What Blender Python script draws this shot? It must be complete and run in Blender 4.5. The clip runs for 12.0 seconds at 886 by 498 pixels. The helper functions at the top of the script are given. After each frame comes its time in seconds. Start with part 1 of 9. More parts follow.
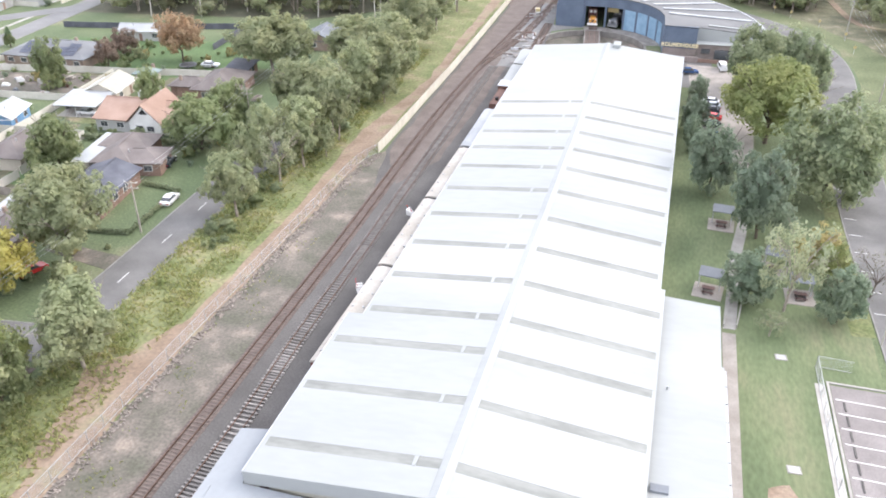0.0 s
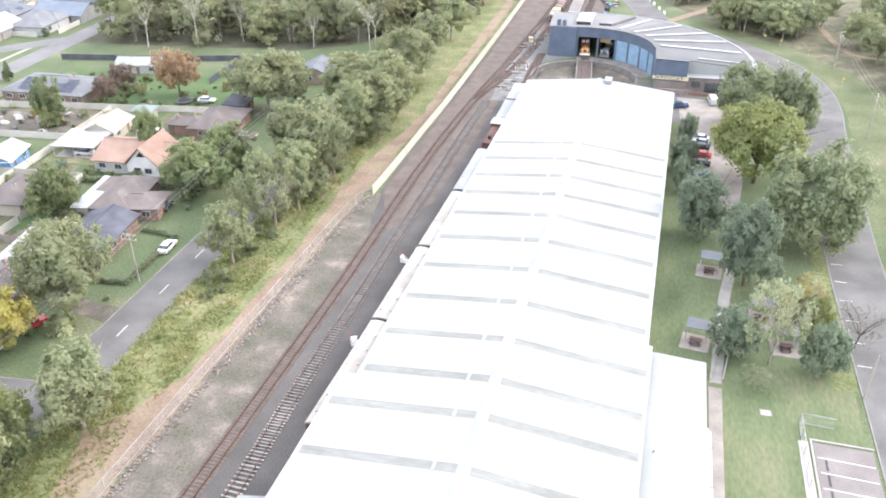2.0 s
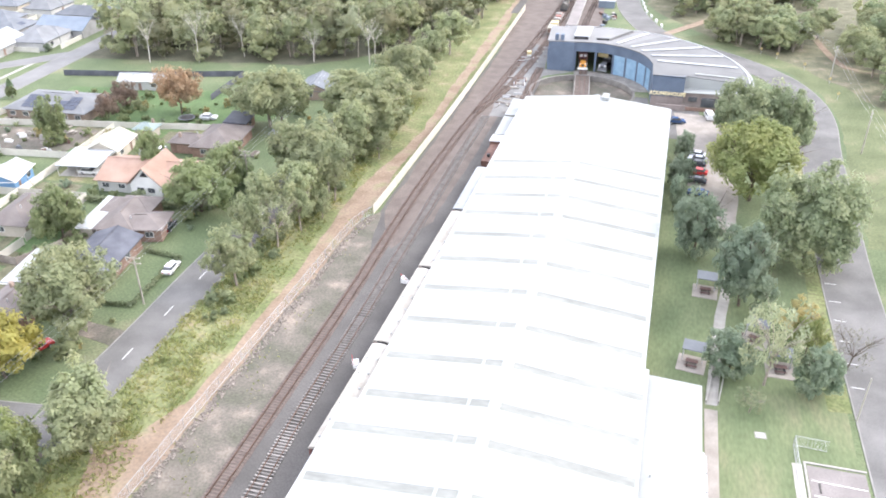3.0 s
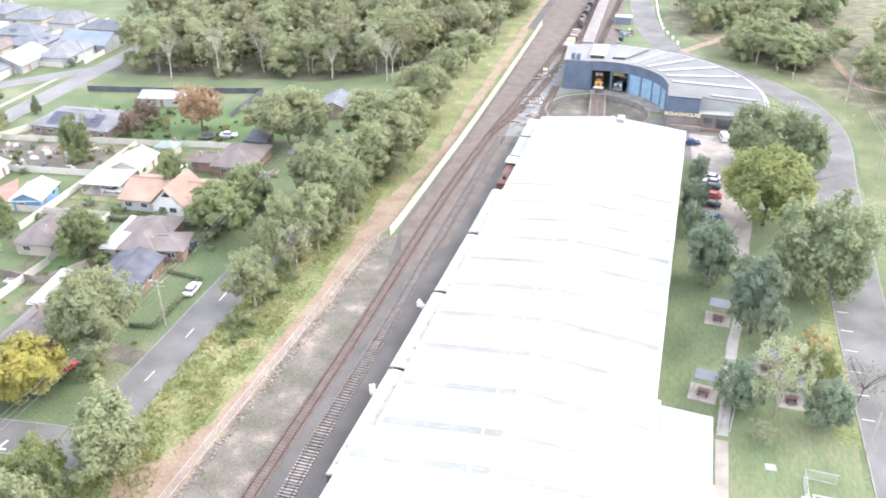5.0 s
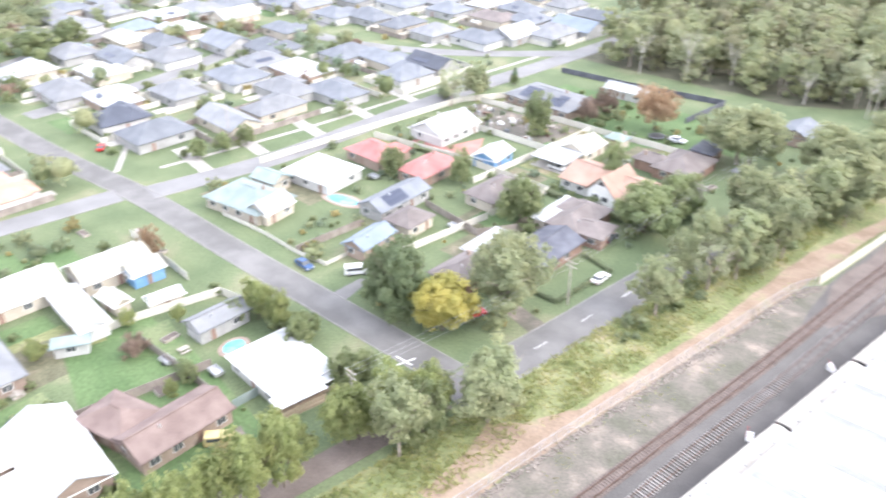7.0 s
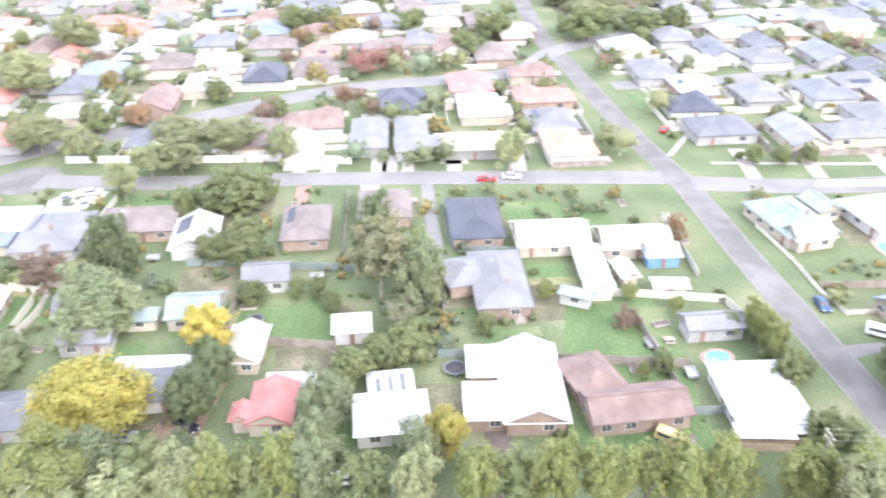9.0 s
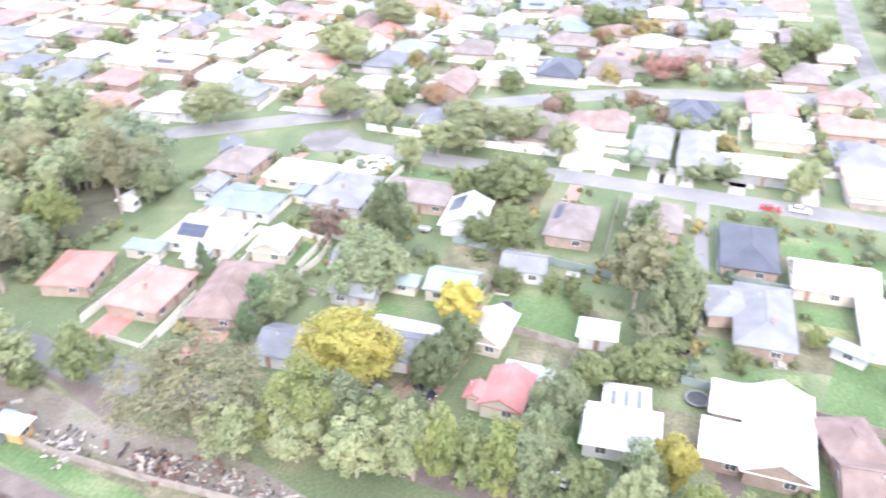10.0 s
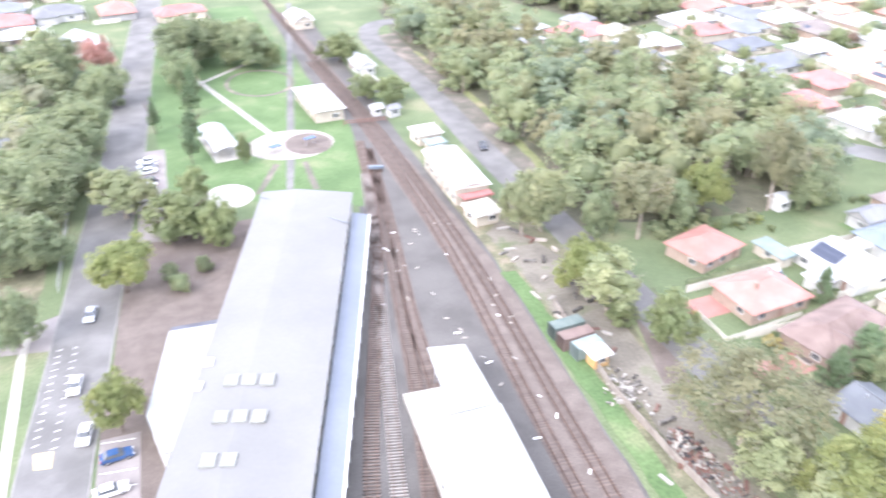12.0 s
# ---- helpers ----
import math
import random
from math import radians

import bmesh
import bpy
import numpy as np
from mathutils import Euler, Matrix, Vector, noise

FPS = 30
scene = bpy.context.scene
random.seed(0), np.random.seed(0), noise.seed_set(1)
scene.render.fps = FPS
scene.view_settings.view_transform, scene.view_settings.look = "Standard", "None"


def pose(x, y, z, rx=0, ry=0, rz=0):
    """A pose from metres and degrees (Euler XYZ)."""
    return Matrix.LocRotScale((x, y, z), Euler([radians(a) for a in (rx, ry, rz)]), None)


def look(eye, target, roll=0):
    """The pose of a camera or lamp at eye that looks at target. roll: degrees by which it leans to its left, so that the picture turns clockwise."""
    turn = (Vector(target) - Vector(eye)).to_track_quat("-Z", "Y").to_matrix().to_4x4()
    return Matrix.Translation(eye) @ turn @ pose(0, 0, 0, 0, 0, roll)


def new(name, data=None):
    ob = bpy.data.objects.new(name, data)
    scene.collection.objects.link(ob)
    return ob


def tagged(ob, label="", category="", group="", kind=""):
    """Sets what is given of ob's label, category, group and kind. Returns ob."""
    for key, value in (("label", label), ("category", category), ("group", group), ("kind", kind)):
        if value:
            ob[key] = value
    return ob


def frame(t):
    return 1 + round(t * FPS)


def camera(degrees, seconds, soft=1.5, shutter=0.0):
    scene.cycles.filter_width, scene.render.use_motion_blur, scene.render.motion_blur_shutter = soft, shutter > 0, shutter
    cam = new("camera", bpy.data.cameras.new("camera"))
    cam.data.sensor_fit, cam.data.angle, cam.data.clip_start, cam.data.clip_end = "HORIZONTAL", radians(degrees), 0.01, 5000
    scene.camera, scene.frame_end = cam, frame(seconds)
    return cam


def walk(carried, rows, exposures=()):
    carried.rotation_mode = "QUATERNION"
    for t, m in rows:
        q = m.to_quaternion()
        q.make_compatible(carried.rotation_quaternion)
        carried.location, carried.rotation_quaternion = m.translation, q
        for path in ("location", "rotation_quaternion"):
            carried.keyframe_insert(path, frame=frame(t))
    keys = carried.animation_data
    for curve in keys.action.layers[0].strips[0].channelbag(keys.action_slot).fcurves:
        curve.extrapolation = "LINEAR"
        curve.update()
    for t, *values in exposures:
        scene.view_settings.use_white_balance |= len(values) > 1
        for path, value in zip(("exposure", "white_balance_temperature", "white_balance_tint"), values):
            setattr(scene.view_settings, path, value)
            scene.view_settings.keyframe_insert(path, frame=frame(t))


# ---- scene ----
# ---- camera and its path ----
cam = camera(57.28, 12.0, soft=1.85, shutter=0.35)
ROWS = [
    (0.0, 0.05, 0.01, 66.16, 15.04, -30.73, 0.10),
    (0.5, 0.34, 1.36, 68.06, 14.93, -30.71, 0.17),
    (1.0, 0.51, 1.79, 70.01, 14.89, -30.67, 0.07),
    (1.5, 0.41, 1.92, 71.99, 14.87, -30.60, -0.01),
    (2.0, 0.35, 1.91, 73.94, 14.85, -30.53, -0.08),
    (2.5, 0.32, 1.89, 75.92, 14.83, -30.47, -0.17),
    (3.0, 0.31, 1.82, 77.85, 14.81, -30.39, -0.25),
    (4.8, 0.12, 1.68, 82.10, 15.25, -30.17, -0.30),
    (5.0, 0.09, 1.66, 82.35, 15.98, -30.14, -0.30),
    (5.5, -0.24, 1.46, 82.74, 21.38, -30.10, -0.28),
    (6.0, -0.37, 1.26, 82.96, 28.31, -30.05, -0.22),
    (6.5, -0.52, 0.87, 83.15, 35.61, -30.03, -0.14),
    (7.0, -0.59, 0.73, 83.28, 48.62, -30.04, -0.03),
    (7.2, -0.60, 0.70, 83.30, 52.98, -30.06, 0.01),
    (8.8, -0.63, 0.71, 83.26, 85.08, -30.13, -0.23),
    (9.0, -0.62, 0.68, 83.27, 89.28, -30.13, -0.31),
    (9.5, -0.55, 0.50, 83.37, 99.73, -30.14, -0.19),
    (10.0, -0.49, 0.39, 83.54, 110.22, -30.19, -0.07),
    (10.5, -0.50, 0.34, 83.83, 121.03, -30.31, 0.07),
    (11.0, -0.56, 0.18, 84.10, 132.81, -30.47, 0.06),
    (11.5, -0.52, 0.05, 84.25, 145.22, -30.60, 0.03),
    (12.0, -0.54, -0.06, 84.21, 158.47, -30.74, 0.12),
]
walk(cam, [(t, pose(x, y, z, 90 + pitch, 0, yaw) @ pose(0, 0, 0, 0, 0, roll)) for t, x, y, z, yaw, pitch, roll in ROWS],
     exposures=[(0.0, 1.54, 6480, 12), (3.0, 1.85, 6440, 12), (5.0, 1.95, 6390, 12), (6.0, 1.95, 6370, 12), (7.0, 2.06, 6340, 13), (9.0, 2.14, 6260, 16), (10.5, 2.24, 6040, 18), (12.0, 2.24, 6140, 16)])

# ---- sky and sun: a bright, thinly overcast day ----
SUN_EL, SUN_AZ = 38.0, 60.0
world = bpy.data.worlds.new("sky")
scene.world = world
world.use_nodes = True
wn = world.node_tree
sky = wn.nodes.new("ShaderNodeTexSky")
sky.sky_type = 'NISHITA'
sky.sun_disc = False
sky.sun_elevation, sky.sun_rotation = radians(SUN_EL), radians(SUN_AZ)
sky.dust_density, sky.air_density = 4.0, 1.2
soften = wn.nodes.new("ShaderNodeMixRGB")
soften.inputs[0].default_value = 0.75
soften.inputs[2].default_value = (7.9, 8.1, 9.0, 1)
wn.links.new(sky.outputs[0], soften.inputs[1])
wn.links.new(soften.outputs[0], wn.nodes["Background"].inputs[0])
wn.nodes["Background"].inputs[1].default_value = 0.12
lamp = bpy.data.lights.new("sun", 'SUN')
lamp.energy, lamp.angle, lamp.color = 0.75, radians(25), (1.0, 0.97, 0.93)
sun = new("sun", lamp)
sx, sy = math.sin(radians(SUN_AZ)), math.cos(radians(SUN_AZ))
sun.matrix_basis = look((80 * sx, 80 * sy, 80 * math.tan(radians(SUN_EL))), (0, 0, 0))

# ---- materials ----
MATS = {}


def mat(name, a, b, scale=0.3, rough=0.85, metal=0.0, fine=6.0, bump=0.15, spread=0.12, third=None, stretch=(1, 1, 1), tone=0.0):
    """A surface of two colours in large patches, with fine grain, bump and a little change from thing to thing."""
    if name in MATS:
        return MATS[name]
    m = bpy.data.materials.new(name)
    m.use_nodes = True
    nt = m.node_tree
    N, K = nt.nodes, nt.links
    bs = N["Principled BSDF"]
    co = N.new("ShaderNodeTexCoord")
    mp = N.new("ShaderNodeMapping")
    mp.inputs["Scale"].default_value = stretch
    K.new(co.outputs["Object"], mp.inputs[0])
    big = N.new("ShaderNodeTexNoise")
    big.inputs["Scale"].default_value, big.inputs["Detail"].default_value = scale, 5.0
    K.new(mp.outputs[0], big.inputs["Vector"])
    ramp = N.new("ShaderNodeValToRGB")
    ramp.color_ramp.elements[0].position, ramp.color_ramp.elements[1].position = 0.36, 0.56 if third else 0.65
    ramp.color_ramp.elements[0].color, ramp.color_ramp.elements[1].color = (*a, 1), (*b, 1)
    if third:
        e = ramp.color_ramp.elements.new(0.69)
        e.color = (*third, 1)
    K.new(big.outputs["Fac"], ramp.inputs[0])
    small = N.new("ShaderNodeTexNoise")
    small.inputs["Scale"].default_value, small.inputs["Detail"].default_value = fine, 3.0
    K.new(mp.outputs[0], small.inputs["Vector"])
    rng = N.new("ShaderNodeMapRange")
    rng.inputs[1].default_value, rng.inputs[2].default_value = 0.3, 0.7
    rng.inputs[3].default_value, rng.inputs[4].default_value = 1 - spread, 1 + spread
    K.new(small.outputs["Fac"], rng.inputs[0])
    mul = N.new("ShaderNodeVectorMath")
    mul.operation = 'SCALE'
    K.new(ramp.outputs[0], mul.inputs[0])
    K.new(rng.outputs[0], mul.inputs["Scale"])
    last = mul.outputs[0]
    if tone:
        info = N.new("ShaderNodeObjectInfo")
        tr = N.new("ShaderNodeMapRange")
        tr.inputs[3].default_value, tr.inputs[4].default_value = 1 - tone, 1 + tone
        K.new(info.outputs["Random"], tr.inputs[0])
        m2 = N.new("ShaderNodeVectorMath")
        m2.operation = 'SCALE'
        K.new(last, m2.inputs[0])
        K.new(tr.outputs[0], m2.inputs["Scale"])
        last = m2.outputs[0]
    K.new(last, bs.inputs["Base Color"])
    bs.inputs["Roughness"].default_value, bs.inputs["Metallic"].default_value = rough, metal
    if bump:
        bp = N.new("ShaderNodeBump")
        bp.inputs["Strength"].default_value, bp.inputs["Distance"].default_value = bump, 0.05
        K.new(small.outputs["Fac"], bp.inputs["Height"])
        K.new(bp.outputs[0], bs.inputs["Normal"])
    MATS[name] = m
    return m


def leaf(name, a, b, c):
    """Leaves: each one takes its own tint, and lets some light through."""
    m = bpy.data.materials.new(name)
    m.use_nodes = True
    nt = m.node_tree
    N, K = nt.nodes, nt.links
    bs = N["Principled BSDF"]
    geo = N.new("ShaderNodeNewGeometry")
    ramp = N.new("ShaderNodeValToRGB")
    els = ramp.color_ramp.elements
    els[0].position, els[0].color = 0.0, (*a, 1)
    els[1].position, els[1].color = 1.0, (*c, 1)
    e = els.new(0.55)
    e.color = (*b, 1)
    K.new(geo.outputs["Random Per Island"], ramp.inputs[0])
    info = N.new("ShaderNodeObjectInfo")
    tr = N.new("ShaderNodeMapRange")
    tr.inputs[3].default_value, tr.inputs[4].default_value = 0.86, 1.12
    K.new(info.outputs["Random"], tr.inputs[0])
    mul = N.new("ShaderNodeVectorMath")
    mul.operation = 'SCALE'
    K.new(ramp.outputs[0], mul.inputs[0])
    K.new(tr.outputs[0], mul.inputs["Scale"])
    co = N.new("ShaderNodeTexCoord")
    fleck = N.new("ShaderNodeTexNoise")
    fleck.inputs["Scale"].default_value, fleck.inputs["Detail"].default_value = 1.1, 4.0
    K.new(co.outputs["Object"], fleck.inputs["Vector"])
    fr = N.new("ShaderNodeMapRange")
    fr.inputs[1].default_value, fr.inputs[2].default_value, fr.inputs[3].default_value, fr.inputs[4].default_value = 0.33, 0.67, 0.91, 1.09
    K.new(fleck.outputs["Fac"], fr.inputs[0])
    tint = N.new("ShaderNodeVectorMath")
    tint.operation = 'SCALE'
    broad = N.new("ShaderNodeTexNoise")
    broad.inputs["Scale"].default_value, broad.inputs["Detail"].default_value = 0.16, 2.0
    K.new(co.outputs["Object"], broad.inputs["Vector"])
    hue = N.new("ShaderNodeValToRGB")
    hue.color_ramp.elements[0].position, hue.color_ramp.elements[1].position = 0.38, 0.62
    hue.color_ramp.elements[0].color, hue.color_ramp.elements[1].color = (0.92, 0.95, 0.93, 1), (1.1, 1.05, 1.0, 1)
    K.new(broad.outputs["Fac"], hue.inputs[0])
    shift = N.new("ShaderNodeVectorMath")
    shift.operation = 'MULTIPLY'
    K.new(mul.outputs[0], shift.inputs[0])
    K.new(hue.outputs[0], shift.inputs[1])
    K.new(shift.outputs[0], tint.inputs[0])
    K.new(fr.outputs[0], tint.inputs["Scale"])
    bp = N.new("ShaderNodeBump")
    bp.inputs["Strength"].default_value, bp.inputs["Distance"].default_value = 0.35, 0.2
    K.new(fleck.outputs["Fac"], bp.inputs["Height"])
    K.new(bp.outputs[0], bs.inputs["Normal"])
    K.new(tint.outputs[0], bs.inputs["Base Color"])
    bs.inputs["Roughness"].default_value = 0.65
    tl = N.new("ShaderNodeBsdfTranslucent")
    K.new(tint.outputs[0], tl.inputs[0])
    mix = N.new("ShaderNodeMixShader")
    mix.inputs[0].default_value = 0.58
    K.new(bs.outputs[0], mix.inputs[1])
    K.new(tl.outputs[0], mix.inputs[2])
    K.new(mix.outputs[0], N["Material Output"].inputs[0])
    MATS[name] = m
    return m


grass = mat("mown grass", (0.086, 0.118, 0.056), (0.122, 0.152, 0.076), 0.07, 0.95, fine=2.5, bump=0.5, spread=0.28, third=(0.185, 0.19, 0.112))
lawn = mat("green lawn", (0.072, 0.122, 0.045), (0.1, 0.155, 0.062), 0.09, 0.95, fine=1.6, bump=0.5, spread=0.22, third=(0.155, 0.185, 0.092))
worn_lawn = mat("worn olive lawn", (0.1, 0.132, 0.064), (0.134, 0.163, 0.082), 0.16, 0.95, fine=2.2, bump=0.4, spread=0.16, third=(0.172, 0.18, 0.102), stretch=(1, 0.35, 1))
weeds = mat("rough grass", (0.132, 0.157, 0.062), (0.192, 0.2, 0.094), 0.16, 0.95, fine=1.6, bump=0.7, spread=0.35, third=(0.27, 0.23, 0.145))
rough_lawn = mat("patchy yard ground", (0.1, 0.1, 0.06), (0.15, 0.145, 0.09), 0.25, 0.95, fine=2.0, bump=0.4, spread=0.25, third=(0.21, 0.18, 0.13))
asphalt = mat("worn asphalt", (0.117, 0.114, 0.109), (0.154, 0.15, 0.144), 0.15, 0.9, fine=7.0, spread=0.14, third=(0.184, 0.179, 0.171))
# lighter copy of the asphalt: haze over the far streets put into its colour
pale_asphalt = mat("asphalt lightened for haze", (0.162, 0.161, 0.159), (0.208, 0.206, 0.203), 0.12, 0.9, fine=6.0, spread=0.1)
bay_asphalt = mat("pinkish worn bay surface", (0.19, 0.172, 0.164), (0.245, 0.224, 0.214), 0.2, 0.9, fine=5.0, spread=0.12)
ballast_pale = mat("pale grey ballast", (0.15, 0.148, 0.142), (0.2, 0.197, 0.19), 0.2, 0.95, fine=4.0, bump=0.5, spread=0.25, third=(0.14, 0.125, 0.11))
ballast = mat("grey ballast", (0.084, 0.079, 0.074), (0.118, 0.111, 0.104), 0.12, 0.95, fine=5.0, bump=0.6, spread=0.25)
rustbed = mat("rusty ballast", (0.114, 0.093, 0.081), (0.152, 0.126, 0.111), 0.3, 0.95, fine=5.0, bump=0.6, spread=0.25)
gravel = mat("pale gravel", (0.098, 0.097, 0.072), (0.15, 0.132, 0.111), 0.2, 0.95, fine=2.6, bump=0.5, spread=0.24, third=(0.255, 0.215, 0.176))
dirt = mat("orange dirt", (0.218, 0.158, 0.112), (0.278, 0.212, 0.156), 0.2, 0.95, fine=2.0, bump=0.4, spread=0.2, third=(0.24, 0.22, 0.13))
concrete = mat("concrete", (0.36, 0.34, 0.31), (0.46, 0.44, 0.4), 0.4, 0.85, fine=7.0, spread=0.08)
tan_concrete = mat("tan concrete", (0.25, 0.225, 0.2), (0.33, 0.3, 0.27), 0.35, 0.9, fine=5.0, spread=0.1)
kerbstone = mat("kerb concrete", (0.29, 0.275, 0.25), (0.37, 0.355, 0.325), 0.5, 0.85, fine=7.0, spread=0.08)
kerb_worn = mat("worn kerb concrete", (0.195, 0.19, 0.176), (0.255, 0.248, 0.232), 0.5, 0.9, fine=7.0, spread=0.1)
white_roof = mat("white painted steel", (0.29, 0.305, 0.298), (0.345, 0.358, 0.348), 0.06, 0.6, fine=1.2, bump=0.03, spread=0.03, stretch=(0.3, 1, 1))
skylight_m = mat("weathered translucent sheet", (0.196, 0.202, 0.186), (0.256, 0.264, 0.244), 0.5, 0.85, fine=3.0, bump=0.05, spread=0.1, stretch=(0.25, 1, 1))
steel = mat("rusty rail steel", (0.12, 0.075, 0.055), (0.2, 0.13, 0.1), 0.6, 0.5, 0.7, fine=9.0, spread=0.15)
track_rust = mat("rust-stained ballast between the rails", (0.102, 0.08, 0.069), (0.138, 0.11, 0.096), 0.4, 0.95, fine=5.0, bump=0.6, spread=0.25)
sleeper_pale = mat("pale concrete sleeper", (0.215, 0.2, 0.184), (0.3, 0.28, 0.26), 0.8, 0.9, fine=8.0, tone=0.3)
sleeper_dark = mat("old timber sleeper", (0.125, 0.098, 0.084), (0.18, 0.145, 0.126), 0.8, 0.95, fine=8.0, tone=0.3)
paint = mat("white line paint", (0.6, 0.6, 0.58), (0.74, 0.74, 0.72), 1.5, 0.7, fine=9.0, spread=0.1)
glass = mat("dark window glass", (0.07, 0.078, 0.085), (0.1, 0.108, 0.115), 0.8, 0.12, fine=2.0, bump=0.0)
white_paint = mat("white paint", (0.7, 0.7, 0.68), (0.8, 0.8, 0.78), 0.5, 0.6, fine=5.0, bump=0.05, spread=0.04)
cream_fence = mat("cream steel fence", (0.5, 0.47, 0.39), (0.6, 0.57, 0.48), 0.4, 0.6, fine=4.0, spread=0.05)
cream_garden = mat("cream garden fence steel", (0.52, 0.5, 0.44), (0.6, 0.58, 0.52), 0.4, 0.65, fine=4.0, spread=0.06)
grey_fence = mat("grey paling fence", (0.2, 0.17, 0.15), (0.3, 0.27, 0.24), 0.5, 0.9, fine=6.0, spread=0.15)
galv = mat("galvanised steel", (0.42, 0.43, 0.44), (0.55, 0.56, 0.57), 0.6, 0.45, 0.5, fine=5.0, spread=0.06)
timber = mat("weathered timber", (0.3, 0.27, 0.235), (0.42, 0.39, 0.345), 0.5, 0.9, fine=7.0, spread=0.12)
tan_timber = mat("tan timber boards", (0.3, 0.235, 0.165), (0.37, 0.3, 0.215), 0.8, 0.85, fine=6.0, spread=0.12, stretch=(1, 4, 4))
bark = mat("pale gum bark", (0.22, 0.18, 0.15), (0.42, 0.37, 0.32), 0.6, 0.9, fine=4.0, spread=0.15)
bark_dark = mat("dark bark", (0.09, 0.07, 0.055), (0.16, 0.13, 0.1), 0.6, 0.95, fine=4.0, spread=0.15)
blue_grey = mat("blue-grey steel cladding", (0.09, 0.12, 0.17), (0.12, 0.155, 0.21), 0.3, 0.5, fine=3.0, bump=0.05, spread=0.05)
door_blue = mat("light blue roller door", (0.2, 0.33, 0.45), (0.27, 0.41, 0.53), 0.5, 0.5, fine=4.0, spread=0.05)
veranda_blue = mat("blue-grey veranda steel", (0.135, 0.155, 0.19), (0.165, 0.185, 0.22), 0.1, 0.6, fine=1.5, bump=0.03, spread=0.04)
grey_roof = mat("pale grey steel roof", (0.157, 0.157, 0.151), (0.181, 0.181, 0.174), 0.08, 0.65, fine=1.5, bump=0.03, spread=0.03)
low_roof = mat("pale blue-grey steel", (0.232, 0.25, 0.262), (0.27, 0.288, 0.3), 0.08, 0.6, fine=1.5, bump=0.03, spread=0.03)
tyre = mat("black rubber", (0.02, 0.02, 0.02), (0.035, 0.035, 0.035), 1.0, 0.8)
solar_m = mat("dark blue solar cells", (0.032, 0.04, 0.066), (0.05, 0.06, 0.09), 0.8, 0.3, fine=3.0, bump=0.0)
water = mat("pool water", (0.1, 0.5, 0.65), (0.18, 0.62, 0.75), 0.6, 0.08, fine=2.0, bump=0.05)
coach_cream = mat("cream carriage roof", (0.38, 0.35, 0.3), (0.5, 0.47, 0.42), 0.35, 0.75, fine=4.0, spread=0.1)
rust = mat("rusted iron", (0.13, 0.07, 0.055), (0.2, 0.12, 0.095), 0.7, 0.8, 0.1, fine=5.0, spread=0.2)
black = mat("black iron", (0.02, 0.02, 0.022), (0.045, 0.045, 0.047), 0.8, 0.6, fine=5.0)
rubble_m = mat("mixed scrap", (0.035, 0.032, 0.03), (0.25, 0.235, 0.21), 0.5, 0.9, fine=3.0, tone=0.5)

ROOFS = {
    "white": mat("white steel roof", (0.312, 0.328, 0.336), (0.426, 0.439, 0.447), 0.15, 0.5, bump=0.03, spread=0.04, tone=0.08),
    "cream": mat("cream steel roof", (0.312, 0.299, 0.246), (0.385, 0.373, 0.312), 0.15, 0.55, bump=0.03, spread=0.05, tone=0.08),
    "silver": mat("pale grey tile roof", (0.15, 0.156, 0.163), (0.196, 0.203, 0.21), 0.25, 0.7, spread=0.08, tone=0.15),
    "slate": mat("blue-grey tile roof", (0.124, 0.136, 0.152), (0.168, 0.181, 0.198), 0.25, 0.7, spread=0.08, tone=0.18),
    "navy": mat("navy steel roof", (0.04, 0.046, 0.062), (0.058, 0.066, 0.086), 0.25, 0.5, spread=0.08, tone=0.15),
    "blue": mat("light blue steel roof", (0.138, 0.172, 0.215), (0.175, 0.212, 0.258), 0.25, 0.5, spread=0.06, tone=0.12),
    "brown": mat("brown tile roof", (0.158, 0.114, 0.1), (0.222, 0.168, 0.148), 0.3, 0.85, spread=0.14, tone=0.12),
    "taupe": mat("taupe tile roof", (0.146, 0.126, 0.118), (0.198, 0.173, 0.162), 0.3, 0.85, spread=0.1, tone=0.12),
    "red": mat("faded red roof", (0.31, 0.128, 0.115), (0.385, 0.178, 0.162), 0.3, 0.7, spread=0.1, tone=0.12),
    "pink": mat("pink terracotta roof", (0.33, 0.158, 0.132), (0.39, 0.203, 0.172), 0.3, 0.8, spread=0.1, tone=0.1),
    "orange": mat("orange terracotta roof", (0.275, 0.182, 0.138), (0.335, 0.232, 0.182), 0.3, 0.8, spread=0.1, tone=0.1),
    "brick": mat("orange-brown roof", (0.357, 0.212, 0.153), (0.425, 0.281, 0.212), 0.3, 0.8, spread=0.1, tone=0.1),
    "dark": mat("charcoal tile roof", (0.068, 0.072, 0.090), (0.117, 0.122, 0.144), 0.3, 0.75, spread=0.1, tone=0.12),
    "teal": mat("grey-green steel roof", (0.176, 0.222, 0.214), (0.23, 0.275, 0.266), 0.3, 0.6, spread=0.08, tone=0.12),
}
ROOF_WORDS = {"white": "white steel", "cream": "cream steel", "silver": "pale grey tiled", "slate": "blue-grey tiled", "navy": "navy steel",
              "blue": "light blue steel", "brown": "brown tiled", "taupe": "taupe tiled", "red": "faded red", "pink": "pink terracotta",
              "orange": "orange terracotta", "brick": "orange-brown tiled", "dark": "charcoal tiled", "teal": "grey-green steel"}
